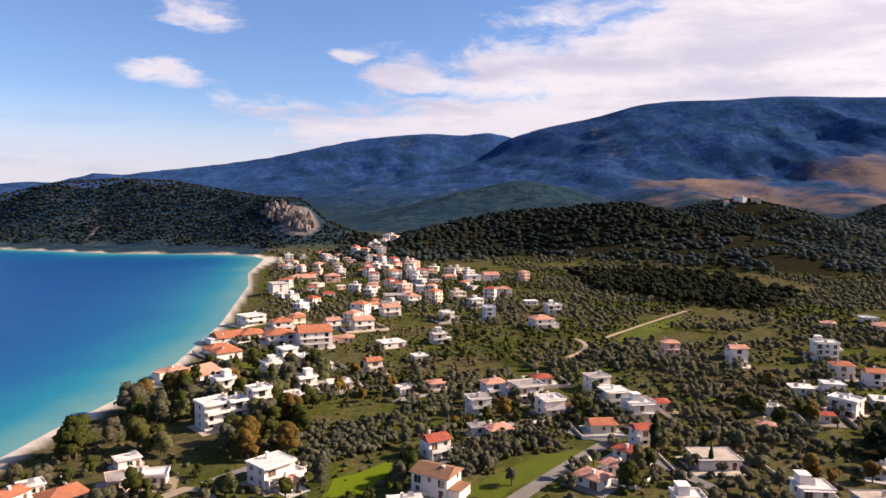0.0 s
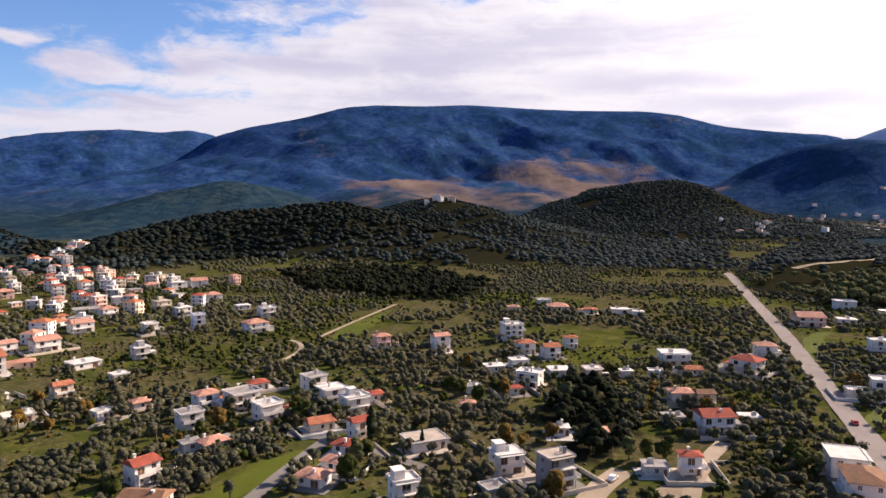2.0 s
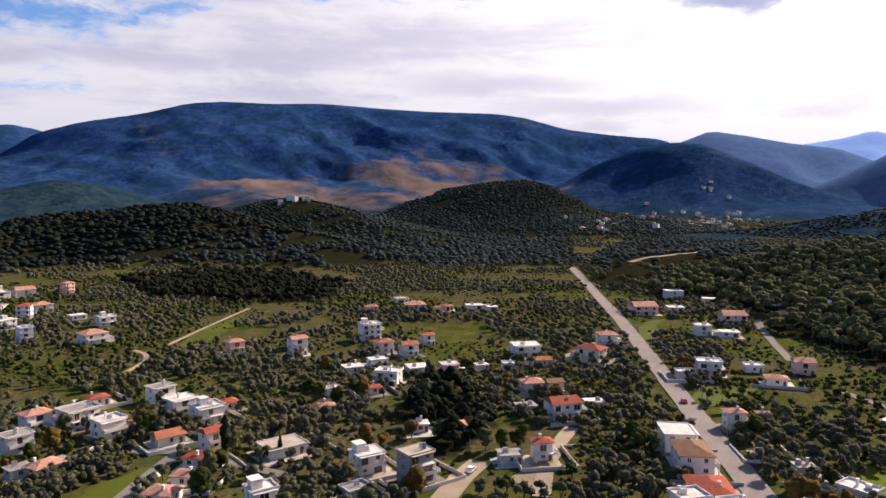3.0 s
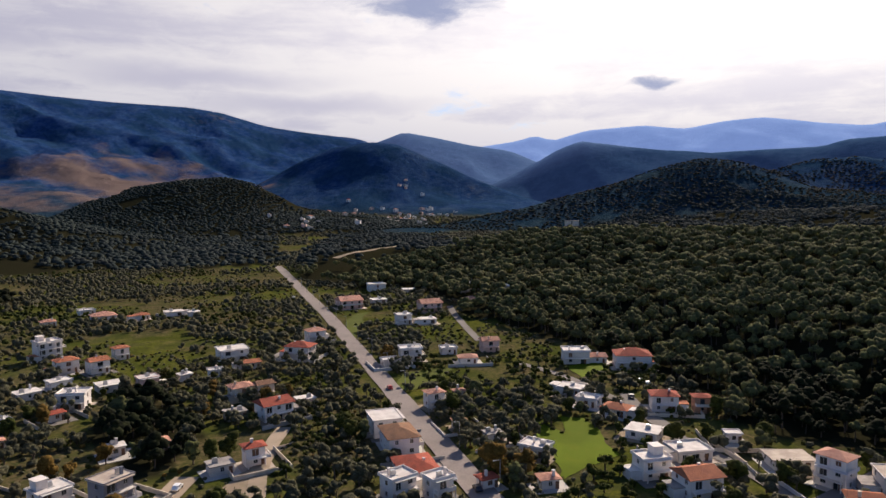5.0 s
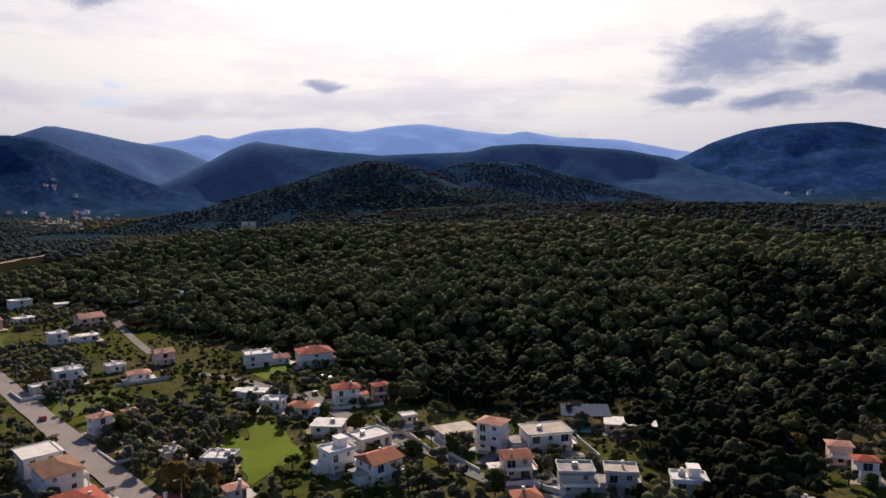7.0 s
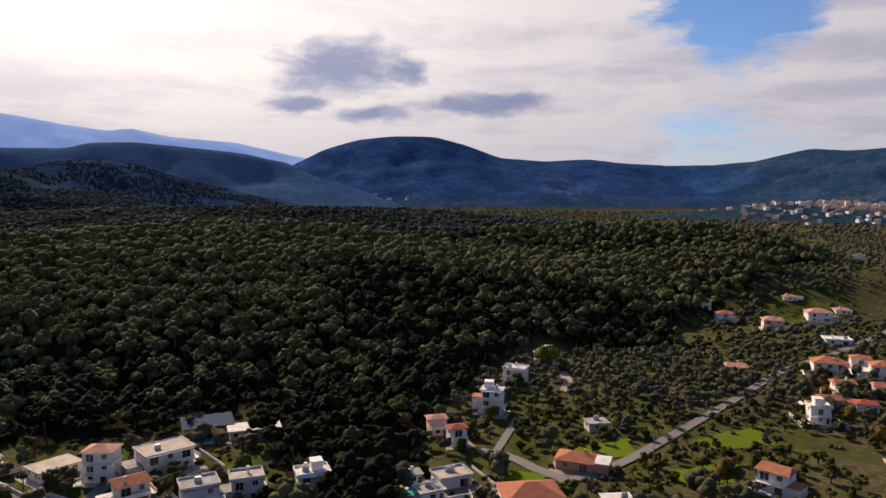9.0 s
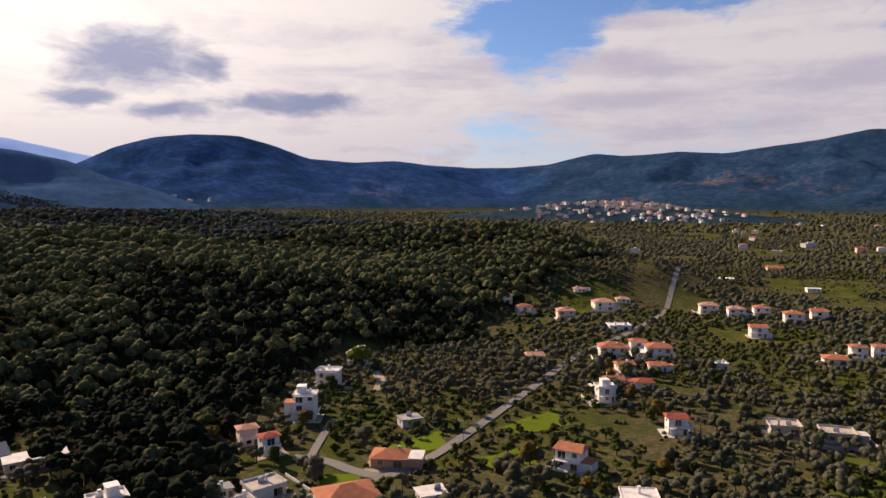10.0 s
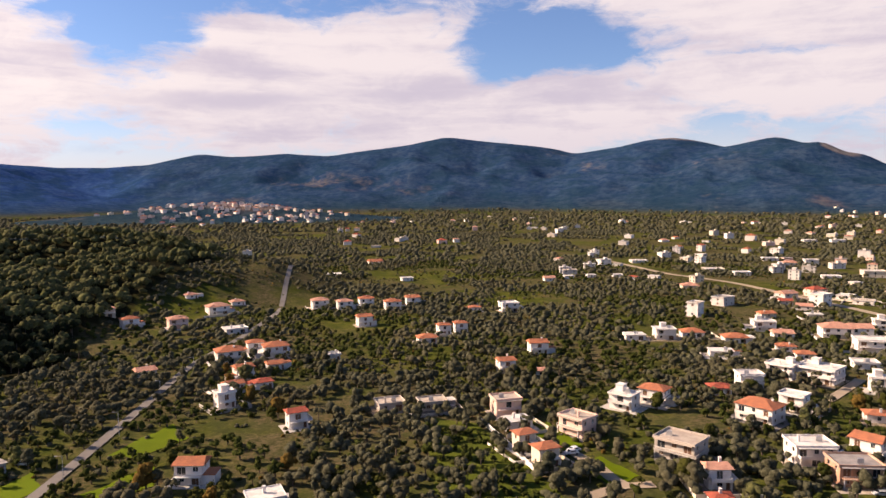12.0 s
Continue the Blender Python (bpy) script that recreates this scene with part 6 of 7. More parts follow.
def tree_shape(kind, rng, level):
    """Crown and trunk of one tree about the origin. level 2 near, 1 middle, 0 far."""
    crown, trunk = [], []
    if kind == "pine":
        tall, wide = rng.uniform(7.0, 10.5), rng.uniform(2.7, 3.7)
        lean = rng.uniform(-0.5, 0.5, 2)
        if level == 0:
            crown.append(lobe(rng, (0, 0, wide * 0.95), (wide * 1.05, wide * 1.05, wide * rng.uniform(0.8, 1.0))))
        else:
            # a domed crown of rounded clumps over a dark heart
            top = tall - wide * 0.85
            crown.append(lobe(rng, (*lean, top), (wide * 0.8, wide * 0.8, wide * 0.95), 0.15))
            for k in range(7 if level == 2 else 3):
                a = 6.283 * (k + rng.uniform(-0.3, 0.3)) / (6 if level == 2 else 3)
                up = rng.uniform(-0.25, 0.35) if k < 6 else 0.75
                out = wide * (0.68 if k < 6 else 0.1) * rng.uniform(0.85, 1.15)
                s = wide * rng.uniform(0.38, 0.52)
                c = (lean[0] + out * math.cos(a), lean[1] + out * math.sin(a), top + up * wide * 0.8)
                crown.append(lobe(rng, c, (s, s, s * rng.uniform(1.0, 1.25)), 0.2))
                if level == 2:
                    crown.append(sprays(rng, c, (s, s, s * 0.85), 5, 0.26))
        if level == 2:
            trunk.append(tube(rng, [(0, 0, -0.6), (lean[0] * 0.4, lean[1] * 0.4, tall * 0.35), (lean[0], lean[1], tall * 0.7)], (0.28, 0.2, 0.1), 4))
    elif kind == "cypress":
        tall = rng.uniform(11, 13)
        for k in range(9):
            s = 1.5 * math.sin(math.pi * (0.14 + 0.82 * (k + 0.5) / 9)) + 0.15
            c = (rng.uniform(-0.2, 0.2), rng.uniform(-0.2, 0.2), 0.9 + tall * (k + 0.4) / 9.4)
            crown.append(lobe(rng, c, (s, s, tall / 9 * 0.95), 0.2))
            crown.append(sprays(rng, c, (s, s, tall / 10), 12, 0.25))
        trunk.append(tube(rng, [(0, 0, -0.5), (0, 0, tall * 0.7)], (0.3, 0.1)))
    elif kind == "shrub":
        s = rng.uniform(0.7, 1.2)
        crown.append(lobe(rng, (0, 0, s * 0.45), (s, s * rng.uniform(0.7, 1.2), s * 0.7), 0.35))
    elif kind == "broad":
        tall, wide = rng.uniform(6.5, 9.5), rng.uniform(2.6, 3.8)
        for k in range((12, 5, 2)[2 - level]):
            a, r = rng.uniform(0, 6.283), wide * rng.uniform(0.1, 0.75)
            s = wide * rng.uniform(0.36, 0.6)
            c = (r * math.cos(a), r * math.sin(a), tall * rng.uniform(0.30, 0.82))
            crown.append(lobe(rng, c, (s, s, s * 0.9)))
            if level == 2:
                crown.append(sprays(rng, c, (s, s, s), 12, 0.28))
        trunk.append(tube(rng, [(0, 0, -0.5), (0.1, 0.1, tall * 0.35), (0.3, -0.1, tall * 0.7)], (0.3, 0.22, 0.1)))
    else:  # olive or citrus
        tall, wide = rng.uniform(3.6, 5.2), rng.uniform(1.7, 2.6)
        if kind == "citrus":
            tall, wide = rng.uniform(2.8, 3.8), rng.uniform(1.4, 2.0)
        lobes = (5, 2, 1)[2 - level]
        for k in range(lobes):
            a, r = rng.uniform(0, 6.283), (0.0 if lobes == 1 else wide * rng.uniform(0.3, 0.7))
            s = wide * (rng.uniform(0.42, 0.62) if level == 2 else rng.uniform(0.62, 0.85) if level else 1.0)
            c = (r * math.cos(a), r * math.sin(a), max(tall - s - rng.uniform(0, tall * 0.38), s * 0.6))
            crown.append(lobe(rng, c, (s, s, s * rng.uniform(0.7, 0.95)), 0.3))
            if level == 2:
                crown.append(sprays(rng, c, (s, s, s), 7, 0.24))
        if level == 2:
            lim = [tube(rng, [(0, 0, -0.5), (0.1, 0.05, tall * 0.3), (wide * 0.3, wide * 0.1, tall * 0.6)], (0.24, 0.18, 0.07), 4)]
            if level == 2:
                lim.append(tube(rng, [(0.1, 0.05, tall * 0.28), (-wide * 0.35, -wide * 0.15, tall * 0.62)], (0.14, 0.06), 4))
            trunk += lim
    return merge(crown), (merge(trunk) if trunk else None)


def stand(name, kind, level, spots, mat, label, category, seed, sizes=(0.8, 1.25), low=1.0):
    """Many trees of a kind as one piece of woodland: every tree at its own place, turn and size."""
    if len(spots) == 0:
        return
    rng = np.random.default_rng(seed)
    shapes = [tree_shape(kind, rng, level) for _ in range(14)]
    pick = rng.integers(0, len(shapes), len(spots))
    z = height(spots[:, 0], spots[:, 1])
    turn, size = rng.uniform(0, 6.283, len(spots)), rng.uniform(*sizes, len(spots))
    tallness = low * size * rng.uniform(0.85, 1.15, len(spots))
    for what, material_used in ((0, mat), (1, BARK)):
        verts, faces, base = [], [], 0
        for k, shape in enumerate(shapes):
            if shape[what] is None:
                continue
            v, f = shape[what]
            sel = np.where(pick == k)[0]
            if not len(sel):
                continue
            c, s = np.cos(turn[sel])[:, None], np.sin(turn[sel])[:, None]
            x = (v[None, :, 0] * c - v[None, :, 1] * s) * size[sel][:, None] + spots[sel, 0][:, None]
            y = (v[None, :, 0] * s + v[None, :, 1] * c) * size[sel][:, None] + spots[sel, 1][:, None]
            zz = v[None, :, 2] * tallness[sel][:, None] + z[sel][:, None]
            verts.append(np.stack([x, y, zz], -1).reshape(-1, 3))
            faces.append((f[None] + (np.arange(len(sel)) * len(v))[:, None, None]).reshape(-1, 3) + base)
            base += len(sel) * len(v)
        if not verts:
            continue
        me = quick_mesh(name, np.concatenate(verts), np.concatenate(faces), material_used)
        if what == 0:
            root = tagged(new(name, me), label, category, kind="stuff")
        else:
            tagged(part("trunks", me, root), kind="stuff")
    return root


def scatter(rng, x0, x1, y0, y1, gap, jitter=0.42):
    """Places on a loose grid."""
    gx, gy = np.meshgrid(np.arange(x0, x1, gap), np.arange(y0, y1, gap), indexing="ij")
    p = np.stack([gx.ravel(), gy.ravel()], -1)
    return p + rng.uniform(-jitter, jitter, p.shape) * gap


def free_of_things(p, margin=1.8):
    """Which places lie clear of houses, roads and open fields."""
    ok = np.ones(len(p), bool)
    for x, y, w, d, rot in FOOTPRINTS:
        near = np.where((np.abs(p[:, 0] - x) < 25) & (np.abs(p[:, 1] - y) < 25))[0]
        if len(near):
            c, s = math.cos(radians(rot)), math.sin(radians(rot))
            dx, dy = p[near, 0] - x, p[near, 1] - y
            lx, ly = dx * c + dy * s, -dx * s + dy * c
            ok[near] &= (np.abs(lx) > w / 2 + margin) | (np.abs(ly) > d / 2 + margin + 0.8)
    for line, width in ROAD_LINES:
        xs, ys = [q[0] for q in line], [q[1] for q in line]
        near = np.where((p[:, 0] > min(xs) - 10) & (p[:, 0] < max(xs) + 10) & (p[:, 1] > min(ys) - 10) & (p[:, 1] < max(ys) + 10))[0]
        if len(near) and len(line) > 1:
            d, _, _ = to_line(p[near, 0], p[near, 1], line)
            ok[near] &= d > width / 2 + (2.0 if width > 6 else 1.2)
    draw = np.random.default_rng(3).random(len(p))
    for c, share in PATCHES:
        inside = np.ones(len(p), bool)
        area = sum(c[i, 0] * c[(i + 1) % 4, 1] - c[(i + 1) % 4, 0] * c[i, 1] for i in range(4))
        for i in range(4):
            a, b = c[i], c[(i + 1) % 4]
            cross = (b[0] - a[0]) * (p[:, 1] - a[1]) - (b[1] - a[1]) * (p[:, 0] - a[0])
            inside &= (cross > 0) if area > 0 else (cross < 0)
        ok &= ~inside | (draw < share)
    return ok

# ---- planting ----
def thinned(p, rng, reach=26.0, toward_camera=True):
    """Which places stay planted: most trees round far houses or before them in the camera's view are left out."""
    ok = np.ones(len(p), bool)
    for x, y in CLEARINGS:
        r = math.hypot(x, y)
        back = (p[:, 0] * x + p[:, 1] * y) / r - r
        side = np.abs(p[:, 0] * y - p[:, 1] * x) / r
        ok &= ~((back < reach * 0.6) & (back > -reach * 3) & (side < reach * 0.55) & (rng.random(len(p)) < 0.85))
    return ok


def plant():
    rng = np.random.default_rng(11)
    # pine woods on the hills
    p = scatter(rng, -400, 1320, -1050, 1250, 6.3)
    r = np.hypot(p[:, 0], p[:, 1])
    w = wood_share(p[:, 0], p[:, 1])
    thin = fbm(p[:, 0], p[:, 1], 60.0, 3)
    keep = (w > 0.5) & (r < 1320) & ((thin > 0.30) | (r < 550)) & free_of_things(p, 2.5) & thinned(p, rng)
    cloud_shaded = (p[:, 0] < 480) & (p[:, 1] > 850)
    keep &= (r < 680) | (rng.random(len(p)) < np.where(cloud_shaded, 0.62, 0.40))
    p, r = p[keep], r[keep]
    # trees nearest the viewpoint mostly take the copy with shade in its colour
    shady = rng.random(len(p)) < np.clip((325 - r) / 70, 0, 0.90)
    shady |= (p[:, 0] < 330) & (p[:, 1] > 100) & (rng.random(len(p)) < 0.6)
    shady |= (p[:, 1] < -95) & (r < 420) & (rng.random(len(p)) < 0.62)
    stand("pine_wood", "pine", 2, p[(r < 430) & ~shady], PINE, "dense green pine wood on the near slope", "pine wood", 21, (0.6, 1.38), 0.8)
    stand("pine_wood", "pine", 2, p[(r < 430) & shady], SHADED_PINE, "pines at the foot of the wood, shade put into their colour", "pine wood", 28, (0.6, 1.30), 0.8)
    grove = (p[:, 0] < 300) & (p[:, 1] > 420) & (p[:, 1] < 740)
    stand("pine_wood", "pine", 1, p[(r >= 430) & grove & (r < 800)], SHADED_PINE, "pine grove on the plain below the hill, shade put into its colour", "woodland", 29, (0.8, 1.3), 0.8)
    stand("pine_wood", "pine", 1, p[(r >= 430) & (r < 680) & ~grove], PINE, "dark green pine wood covering the hill", "pine wood", 22, (0.65, 1.4), 0.85)
    # pines on the low hill get a dark leaf colour for cloud shade
    cloud_shaded = (p[:, 0] < 480) & (p[:, 1] > 850)
    stand("oak_wood", "pine", 0, p[(r >= 680) & cloud_shaded], DARK_SCRUB, "pine wood on the low hill, cloud shade put into its colour", "woodland", 27, (1.0, 1.5), 0.6)
    stand("pine_wood", "pine", 0, p[(r >= 680) & ~cloud_shaded & ~(grove & (r < 800))], HAZY_PINE, "far pine wood on the hill, blue haze put into its colour", "pine wood", 23, (0.95, 1.35), 0.7)
    # woods on the farther hills
    p = scatter(rng, 300, 2000, -1000, 2300, 8.6)
    r = np.hypot(p[:, 0], p[:, 1])
    keep = (wood_share(p[:, 0], p[:, 1]) > 0.5) & (r >= 1320) & (fbm(p[:, 0], p[:, 1], 90.0, 3) > 0.30)
    keep &= thinned(p, rng)
    stand("hill_wood", "pine", 0, p[keep], HAZY_PINE, "wooded hills behind the village", "woodland", 24, (1.0, 1.45), 0.55)
    # low oak scrub on the brown hill
    p = scatter(rng, 1150, 2350, -420, 900, 10.5)
    share = hills(p[:, 0], p[:, 1])[1]
    keep = (np.maximum(share["brown_hill"], share["brown_shoulder"]) > 0.04) & (wood_share(p[:, 0], p[:, 1]) < 0.5) & (fbm(p[:, 0], p[:, 1], 70.0, 3) > 0.40)
    stand("hill_scrub", "pine", 0, p[keep], DARK_SCRUB, "low brownish oak scrub on the bare hill", "scrub", 25, (0.8, 1.2), 0.5)
    # headland scrub
    p = scatter(rng, -1100, 0, 820, 1300, 6.5)
    keep = (hills(p[:, 0], p[:, 1])[1]["headland"] > 0.01) & (inland(p[:, 0], p[:, 1]) > 6) & (crag_share(p[:, 0], p[:, 1]) < 0.3)
    stand("headland_wood", "pine", 0, p[keep], DARK_SCRUB, "scrub and pines on the headland, cloud shade put into their colour", "woodland", 26, (0.75, 1.1), 0.55)
    # olive groves on the plain
    p = scatter(rng, -420, 1500, -1500, 1000, 6.3, 0.36)
    r = np.hypot(p[:, 0], p[:, 1])
    s = inland(p[:, 0], p[:, 1])
    open_land = fbm(p[:, 0] + 40, p[:, 1], 55.0, 3)
    keep = (s > 22) & (wood_share(p[:, 0], p[:, 1]) < 0.4) & (scrub_share(p[:, 0], p[:, 1]) < 0.3) & (r > 60) & (r < 1500) & (open_land > np.where((p[:, 1] < -60) & (r < 480), 0.36, 0.415)) & free_of_things(p)
    keep &= (r < 800) | (rng.random(len(p)) < 0.55)
    keep &= thinned(p, rng)
    p, r = p[keep], r[keep]
    mixed = fbm(p[:, 0] - 70, p[:, 1] + 30, 45.0, 2) + rng.uniform(-0.12, 0.12, len(p))
    citrus = (mixed > 0.60) & (r < 800)
    order = np.argsort(r)
    close = np.zeros(len(p), bool)
    close[[i for i in order if not citrus[i] and r[i] > 135][:280]] = True
    stand("olive_grove", "olive", 2, p[~citrus & ~close & (r < 340)], OLIVE, "grey-green olive trees in loose rows", "olive grove", 31, (0.85, 1.4))
    stand("olive_grove", "olive", 1, p[~citrus & (r >= 340) & (r < 800)], OLIVE, "grey-green olive groves on the plain", "olive grove", 32)
    stand("olive_grove", "olive", 0, p[~citrus & (r >= 800)], OLIVE, "far olive groves on the plain", "olive grove", 33, (0.9, 1.5))
    stand("orchard", "citrus", 2, p[citrus & (r < 340)], CITRUS, "dark green citrus trees in garden orchards", "orchard", 34)
    stand("orchard", "citrus", 1, p[citrus & (r >= 340)], CITRUS, "dark green orchards between the groves", "orchard", 35)
    q = rng.uniform((-1300, -2700), (2400, 1500), (26000, 2))
    rq = np.hypot(q[:, 0], q[:, 1])
    keep = (rq > 1450) & (rq < 2700) & (wood_share(q[:, 0], q[:, 1]) < 0.4) & (scrub_share(q[:, 0], q[:, 1]) < 0.5) & (inland(q[:, 0], q[:, 1]) > 30)
    keep &= thinned(q, rng)
    stand("olive_grove", "olive", 0, q[keep], OLIVE, "distant olive groves and hedges on the plain", "olive grove", 36, (1.6, 2.8))
    # low bushes, weeds and young trees in the open plots
    q = scatter(rng, -140, 460, -460, 460, 4.0, 0.48)
    rq = np.hypot(q[:, 0], q[:, 1])
    rough = fbm(q[:, 0], q[:, 1], 22.0, 3)
    keep = (rq > 110) & (rq < 450) & (inland(q[:, 0], q[:, 1]) > 12) & (wood_share(q[:, 0], q[:, 1]) < 0.5) & (rough > 0.47) & free_of_things(q, 0.6)
    far = scatter(rng, -300, 720, -740, 720, 5.2, 0.48)
    rf = np.hypot(far[:, 0], far[:, 1])
    far = far[(rf >= 450) & (rf < 740) & (inland(far[:, 0], far[:, 1]) > 14) & (wood_share(far[:, 0], far[:, 1]) < 0.5) & (fbm(far[:, 0], far[:, 1], 22.0, 3) > 0.47) & free_of_things(far, 0.6)]
    q = np.concatenate([q[keep], far])
    kind = rng.random(len(q))
    stand("bushes", "shrub", 1, q[kind < 0.5], OLIVE, "low grey-green bushes in the open plots", "bushes", 41, (0.5, 1.3))
    stand("bushes", "shrub", 1, q[(kind >= 0.5) & (kind < 0.88)], CITRUS, "low green bushes and weeds in the open plots", "bushes", 42, (0.4, 1.2))
    stand("bushes", "shrub", 1, q[kind >= 0.88], AUTUMN, "dry brown weeds in the open plots", "bushes", 43, (0.4, 1.0))
    # the nearest olive trees, one by one
    kinds = []
    for k in range(8):
        crown, trunk = tree_shape("olive", rng, 2)
        kinds.append((quick_mesh("crown", *crown, OLIVE), quick_mesh("trunk", *trunk, BARK)))
    level = height(p[close][:, 0], p[close][:, 1])
    for i, (x, y) in enumerate(p[close]):
        root = tagged(new("olive_tree", None), "grey-green olive tree in a village grove", "olive tree", "olive trees near the houses")
        size = rng.uniform(0.8, 1.25)
        root.matrix_basis = pose(x, y, level[i], 0, 0, rng.uniform(0, 360)) @ Matrix.Scale(size, 4)
        crown_me, trunk_me = kinds[i % 8]
        part("crown", crown_me, root)
        part("trunk", trunk_me, root)


plant()


def single_tree(name, kind, x, y, mat, label, seed, size=1.0):
    rng = np.random.default_rng(seed)
    crown, trunk = tree_shape(kind, rng, 2)
    root = tagged(new(name, None), label, "tree")
    root.matrix_basis = pose(x, y, ground_z(x, y), 0, 0, seed * 37 % 360) @ Matrix.Scale(size, 4)
    part("crown", quick_mesh("crown", *crown, mat), root)
    part("trunk", quick_mesh("trunk", *trunk, BARK), root)
    return root


def garden_trees():
    """Larger mixed trees in gardens, in the grove by the beach and single ones that stand out."""
    rng = np.random.default_rng(77)
    # the tall grove behind the beach
    p = np.array([(rng.uniform(-112, -45), rng.uniform(195, 305)) for _ in range(95)])
    s = inland(p[:, 0], p[:, 1])
    p = p[(s > 14) & free_of_things(p, 2.0)]
    shapes = []
    for k in range(8):
        crown, trunk = tree_shape("broad", rng, 2)
        shapes.append((crown, trunk))
    leaf = {m: [(quick_mesh("crown", *c, mat), quick_mesh("trunk", *t, BARK)) for c, t in shapes[:4]] for m, mat in (("green", CITRUS), ("pine", PINE), ("brown", AUTUMN), ("olive", OLIVE))}

    def put(x, y, z, tone, size, label):
        root = tagged(new("garden_tree", None), label, "tree", "garden trees")
        root.matrix_basis = pose(x, y, z, 0, 0, rng.uniform(0, 360)) @ Matrix.Scale(size, 4)
        c, t = leaf[tone][rng.integers(0, 4)]
        part("crown", c, root)
        part("trunk", t, root)

    for x, y, z in zip(p[:, 0], p[:, 1], height(p[:, 0], p[:, 1])):
        tone = rng.choice(("green", "olive", "pine", "green", "brown"), p=(0.25, 0.3, 0.1, 0.15, 0.2))
        put(x, y, z, tone, rng.uniform(0.9, 1.4), "tall " + ("bare brownish" if tone == "brown" else "dark green") + " tree in the grove behind the beach")
    near = [(x, y, w) for x, y, w, d, r in FOOTPRINTS if math.hypot(x, y) < 420]
    q = []
    for x, y, w in near:
        for _ in range(2):
            a = rng.uniform(0, 6.283)
            r = w * 0.75 + rng.uniform(3, 7)
            q.append((x + r * math.cos(a), y + r * math.sin(a)))
    q = np.array(q)
    q = q[free_of_things(q, 2.2)][:210]
    for x, y, z in zip(q[:, 0], q[:, 1], height(q[:, 0], q[:, 1])):
        tone = rng.choice(("green", "olive", "pine", "brown"), p=(0.4, 0.3, 0.2, 0.1))
        put(x, y, z, tone, rng.uniform(0.55, 0.95), ("russet autumn" if tone == "brown" else "dark green") + " garden tree beside a house")


garden_trees()
single_tree("cypress", "cypress", 64.8, 207.7, CYPRESS, "tall dark cypress beside a lane", 3, 1.0)
single_tree("cypress", "cypress", 77.3, 195.4, CYPRESS, "small dark cypress before a wide house", 4, 0.5)
single_tree("autumn_tree", "broad", 164.1, 83.0, AUTUMN, "broad golden-brown autumn tree by a house", 5, 1.2)
single_tree("autumn_tree", "broad", 169.7, 77.3, AUTUMN, "golden-brown autumn tree by a house", 6, 1.1)
single_tree("autumn_tree", "broad", 101.4, 187.7, AUTUMN, "russet autumn tree in a garden", 7, 0.9)
single_tree("poplar", "broad", 257.5, -171.2, MEADOW_LEAF, "tall yellow-green tree behind a white house", 8, 1.4)
single_tree("autumn_tree", "broad", 104.3, 180.4, AUTUMN, "low russet tree in a garden", 9, 0.7)
single_tree("autumn_tree", "broad", 189.8, 182.9, AUTUMN, "thin yellow-brown tree by the track", 10, 0.7)
single_tree("autumn_tree", "broad", 103.6, -169.3, AUTUMN, "bare brownish tree in a grove", 12, 0.8)
single_tree("autumn_tree", "broad", -39.4, 265.4, AUTUMN, "brownish tree in a dry plot", 13, 0.8)
single_tree("autumn_tree", "broad", -29.7, 256.8, AUTUMN, "brownish tree in a dry plot", 14, 0.7)
single_tree("autumn_tree", "broad", -20.1, 269.9, AUTUMN, "brownish tree in a dry plot", 15, 0.8)
single_tree("autumn_tree", "broad", -45.5, 250.7, AUTUMN, "brownish tree in a dry plot", 16, 0.6)
single_tree("garden_tree", "broad", 249.1, -90.5, CITRUS, "bright green tree at the wood edge", 17, 1.2)
single_tree("garden_tree", "broad", 214.1, -84.4, CITRUS, "bright green tree at the wood edge", 18, 1.2)

# ---- orchards planted in rows ----
def rows_of_trees(corners, rows, per_row, kind):
    """Trees in straight rows between four corners."""
    rng = np.random.default_rng(int(abs(corners[0][0]) * 7 + rows))
    c = np.array(corners, float)
    u, v = np.meshgrid((np.arange(per_row) + 0.5) / per_row, (np.arange(rows) + 0.5) / rows, indexing="ij")
    u, v = u.ravel(), v.ravel()
    p = ((c[0] * (1 - u)[:, None] + c[1] * u[:, None]) * (1 - v)[:, None] + (c[3] * (1 - u)[:, None] + c[2] * u[:, None]) * v[:, None])
    p = p + rng.normal(size=p.shape) * 0.35
    p = p[rng.random(len(p)) < 0.93]
    olive = kind == "olive"
    stand("orchard_rows", kind, 2, p, OLIVE if olive else CITRUS, ("olive" if olive else "citrus") + " trees planted in straight rows", "orchard", 51 + rows, (0.75, 1.0) if olive else (0.55, 0.8))


rows_of_trees([(6, 185), (44, 222), (33, 232), (3, 204)], 5, 12, "olive")
rows_of_trees([(74, -215), (60, -216), (26, -171), (57, -161)], 7, 9, "citrus")
rows_of_trees([(87, -156), (68, -162), (73, -175), (91, -170)], 4, 9, "citrus")
rows_of_trees([(137, 129), (146, 113), (203, 159), (187, 173)], 9, 9, "citrus")
rows_of_trees([(-40, 184), (-14, 211), (-16, 235), (-45, 226)], 6, 12, "olive")

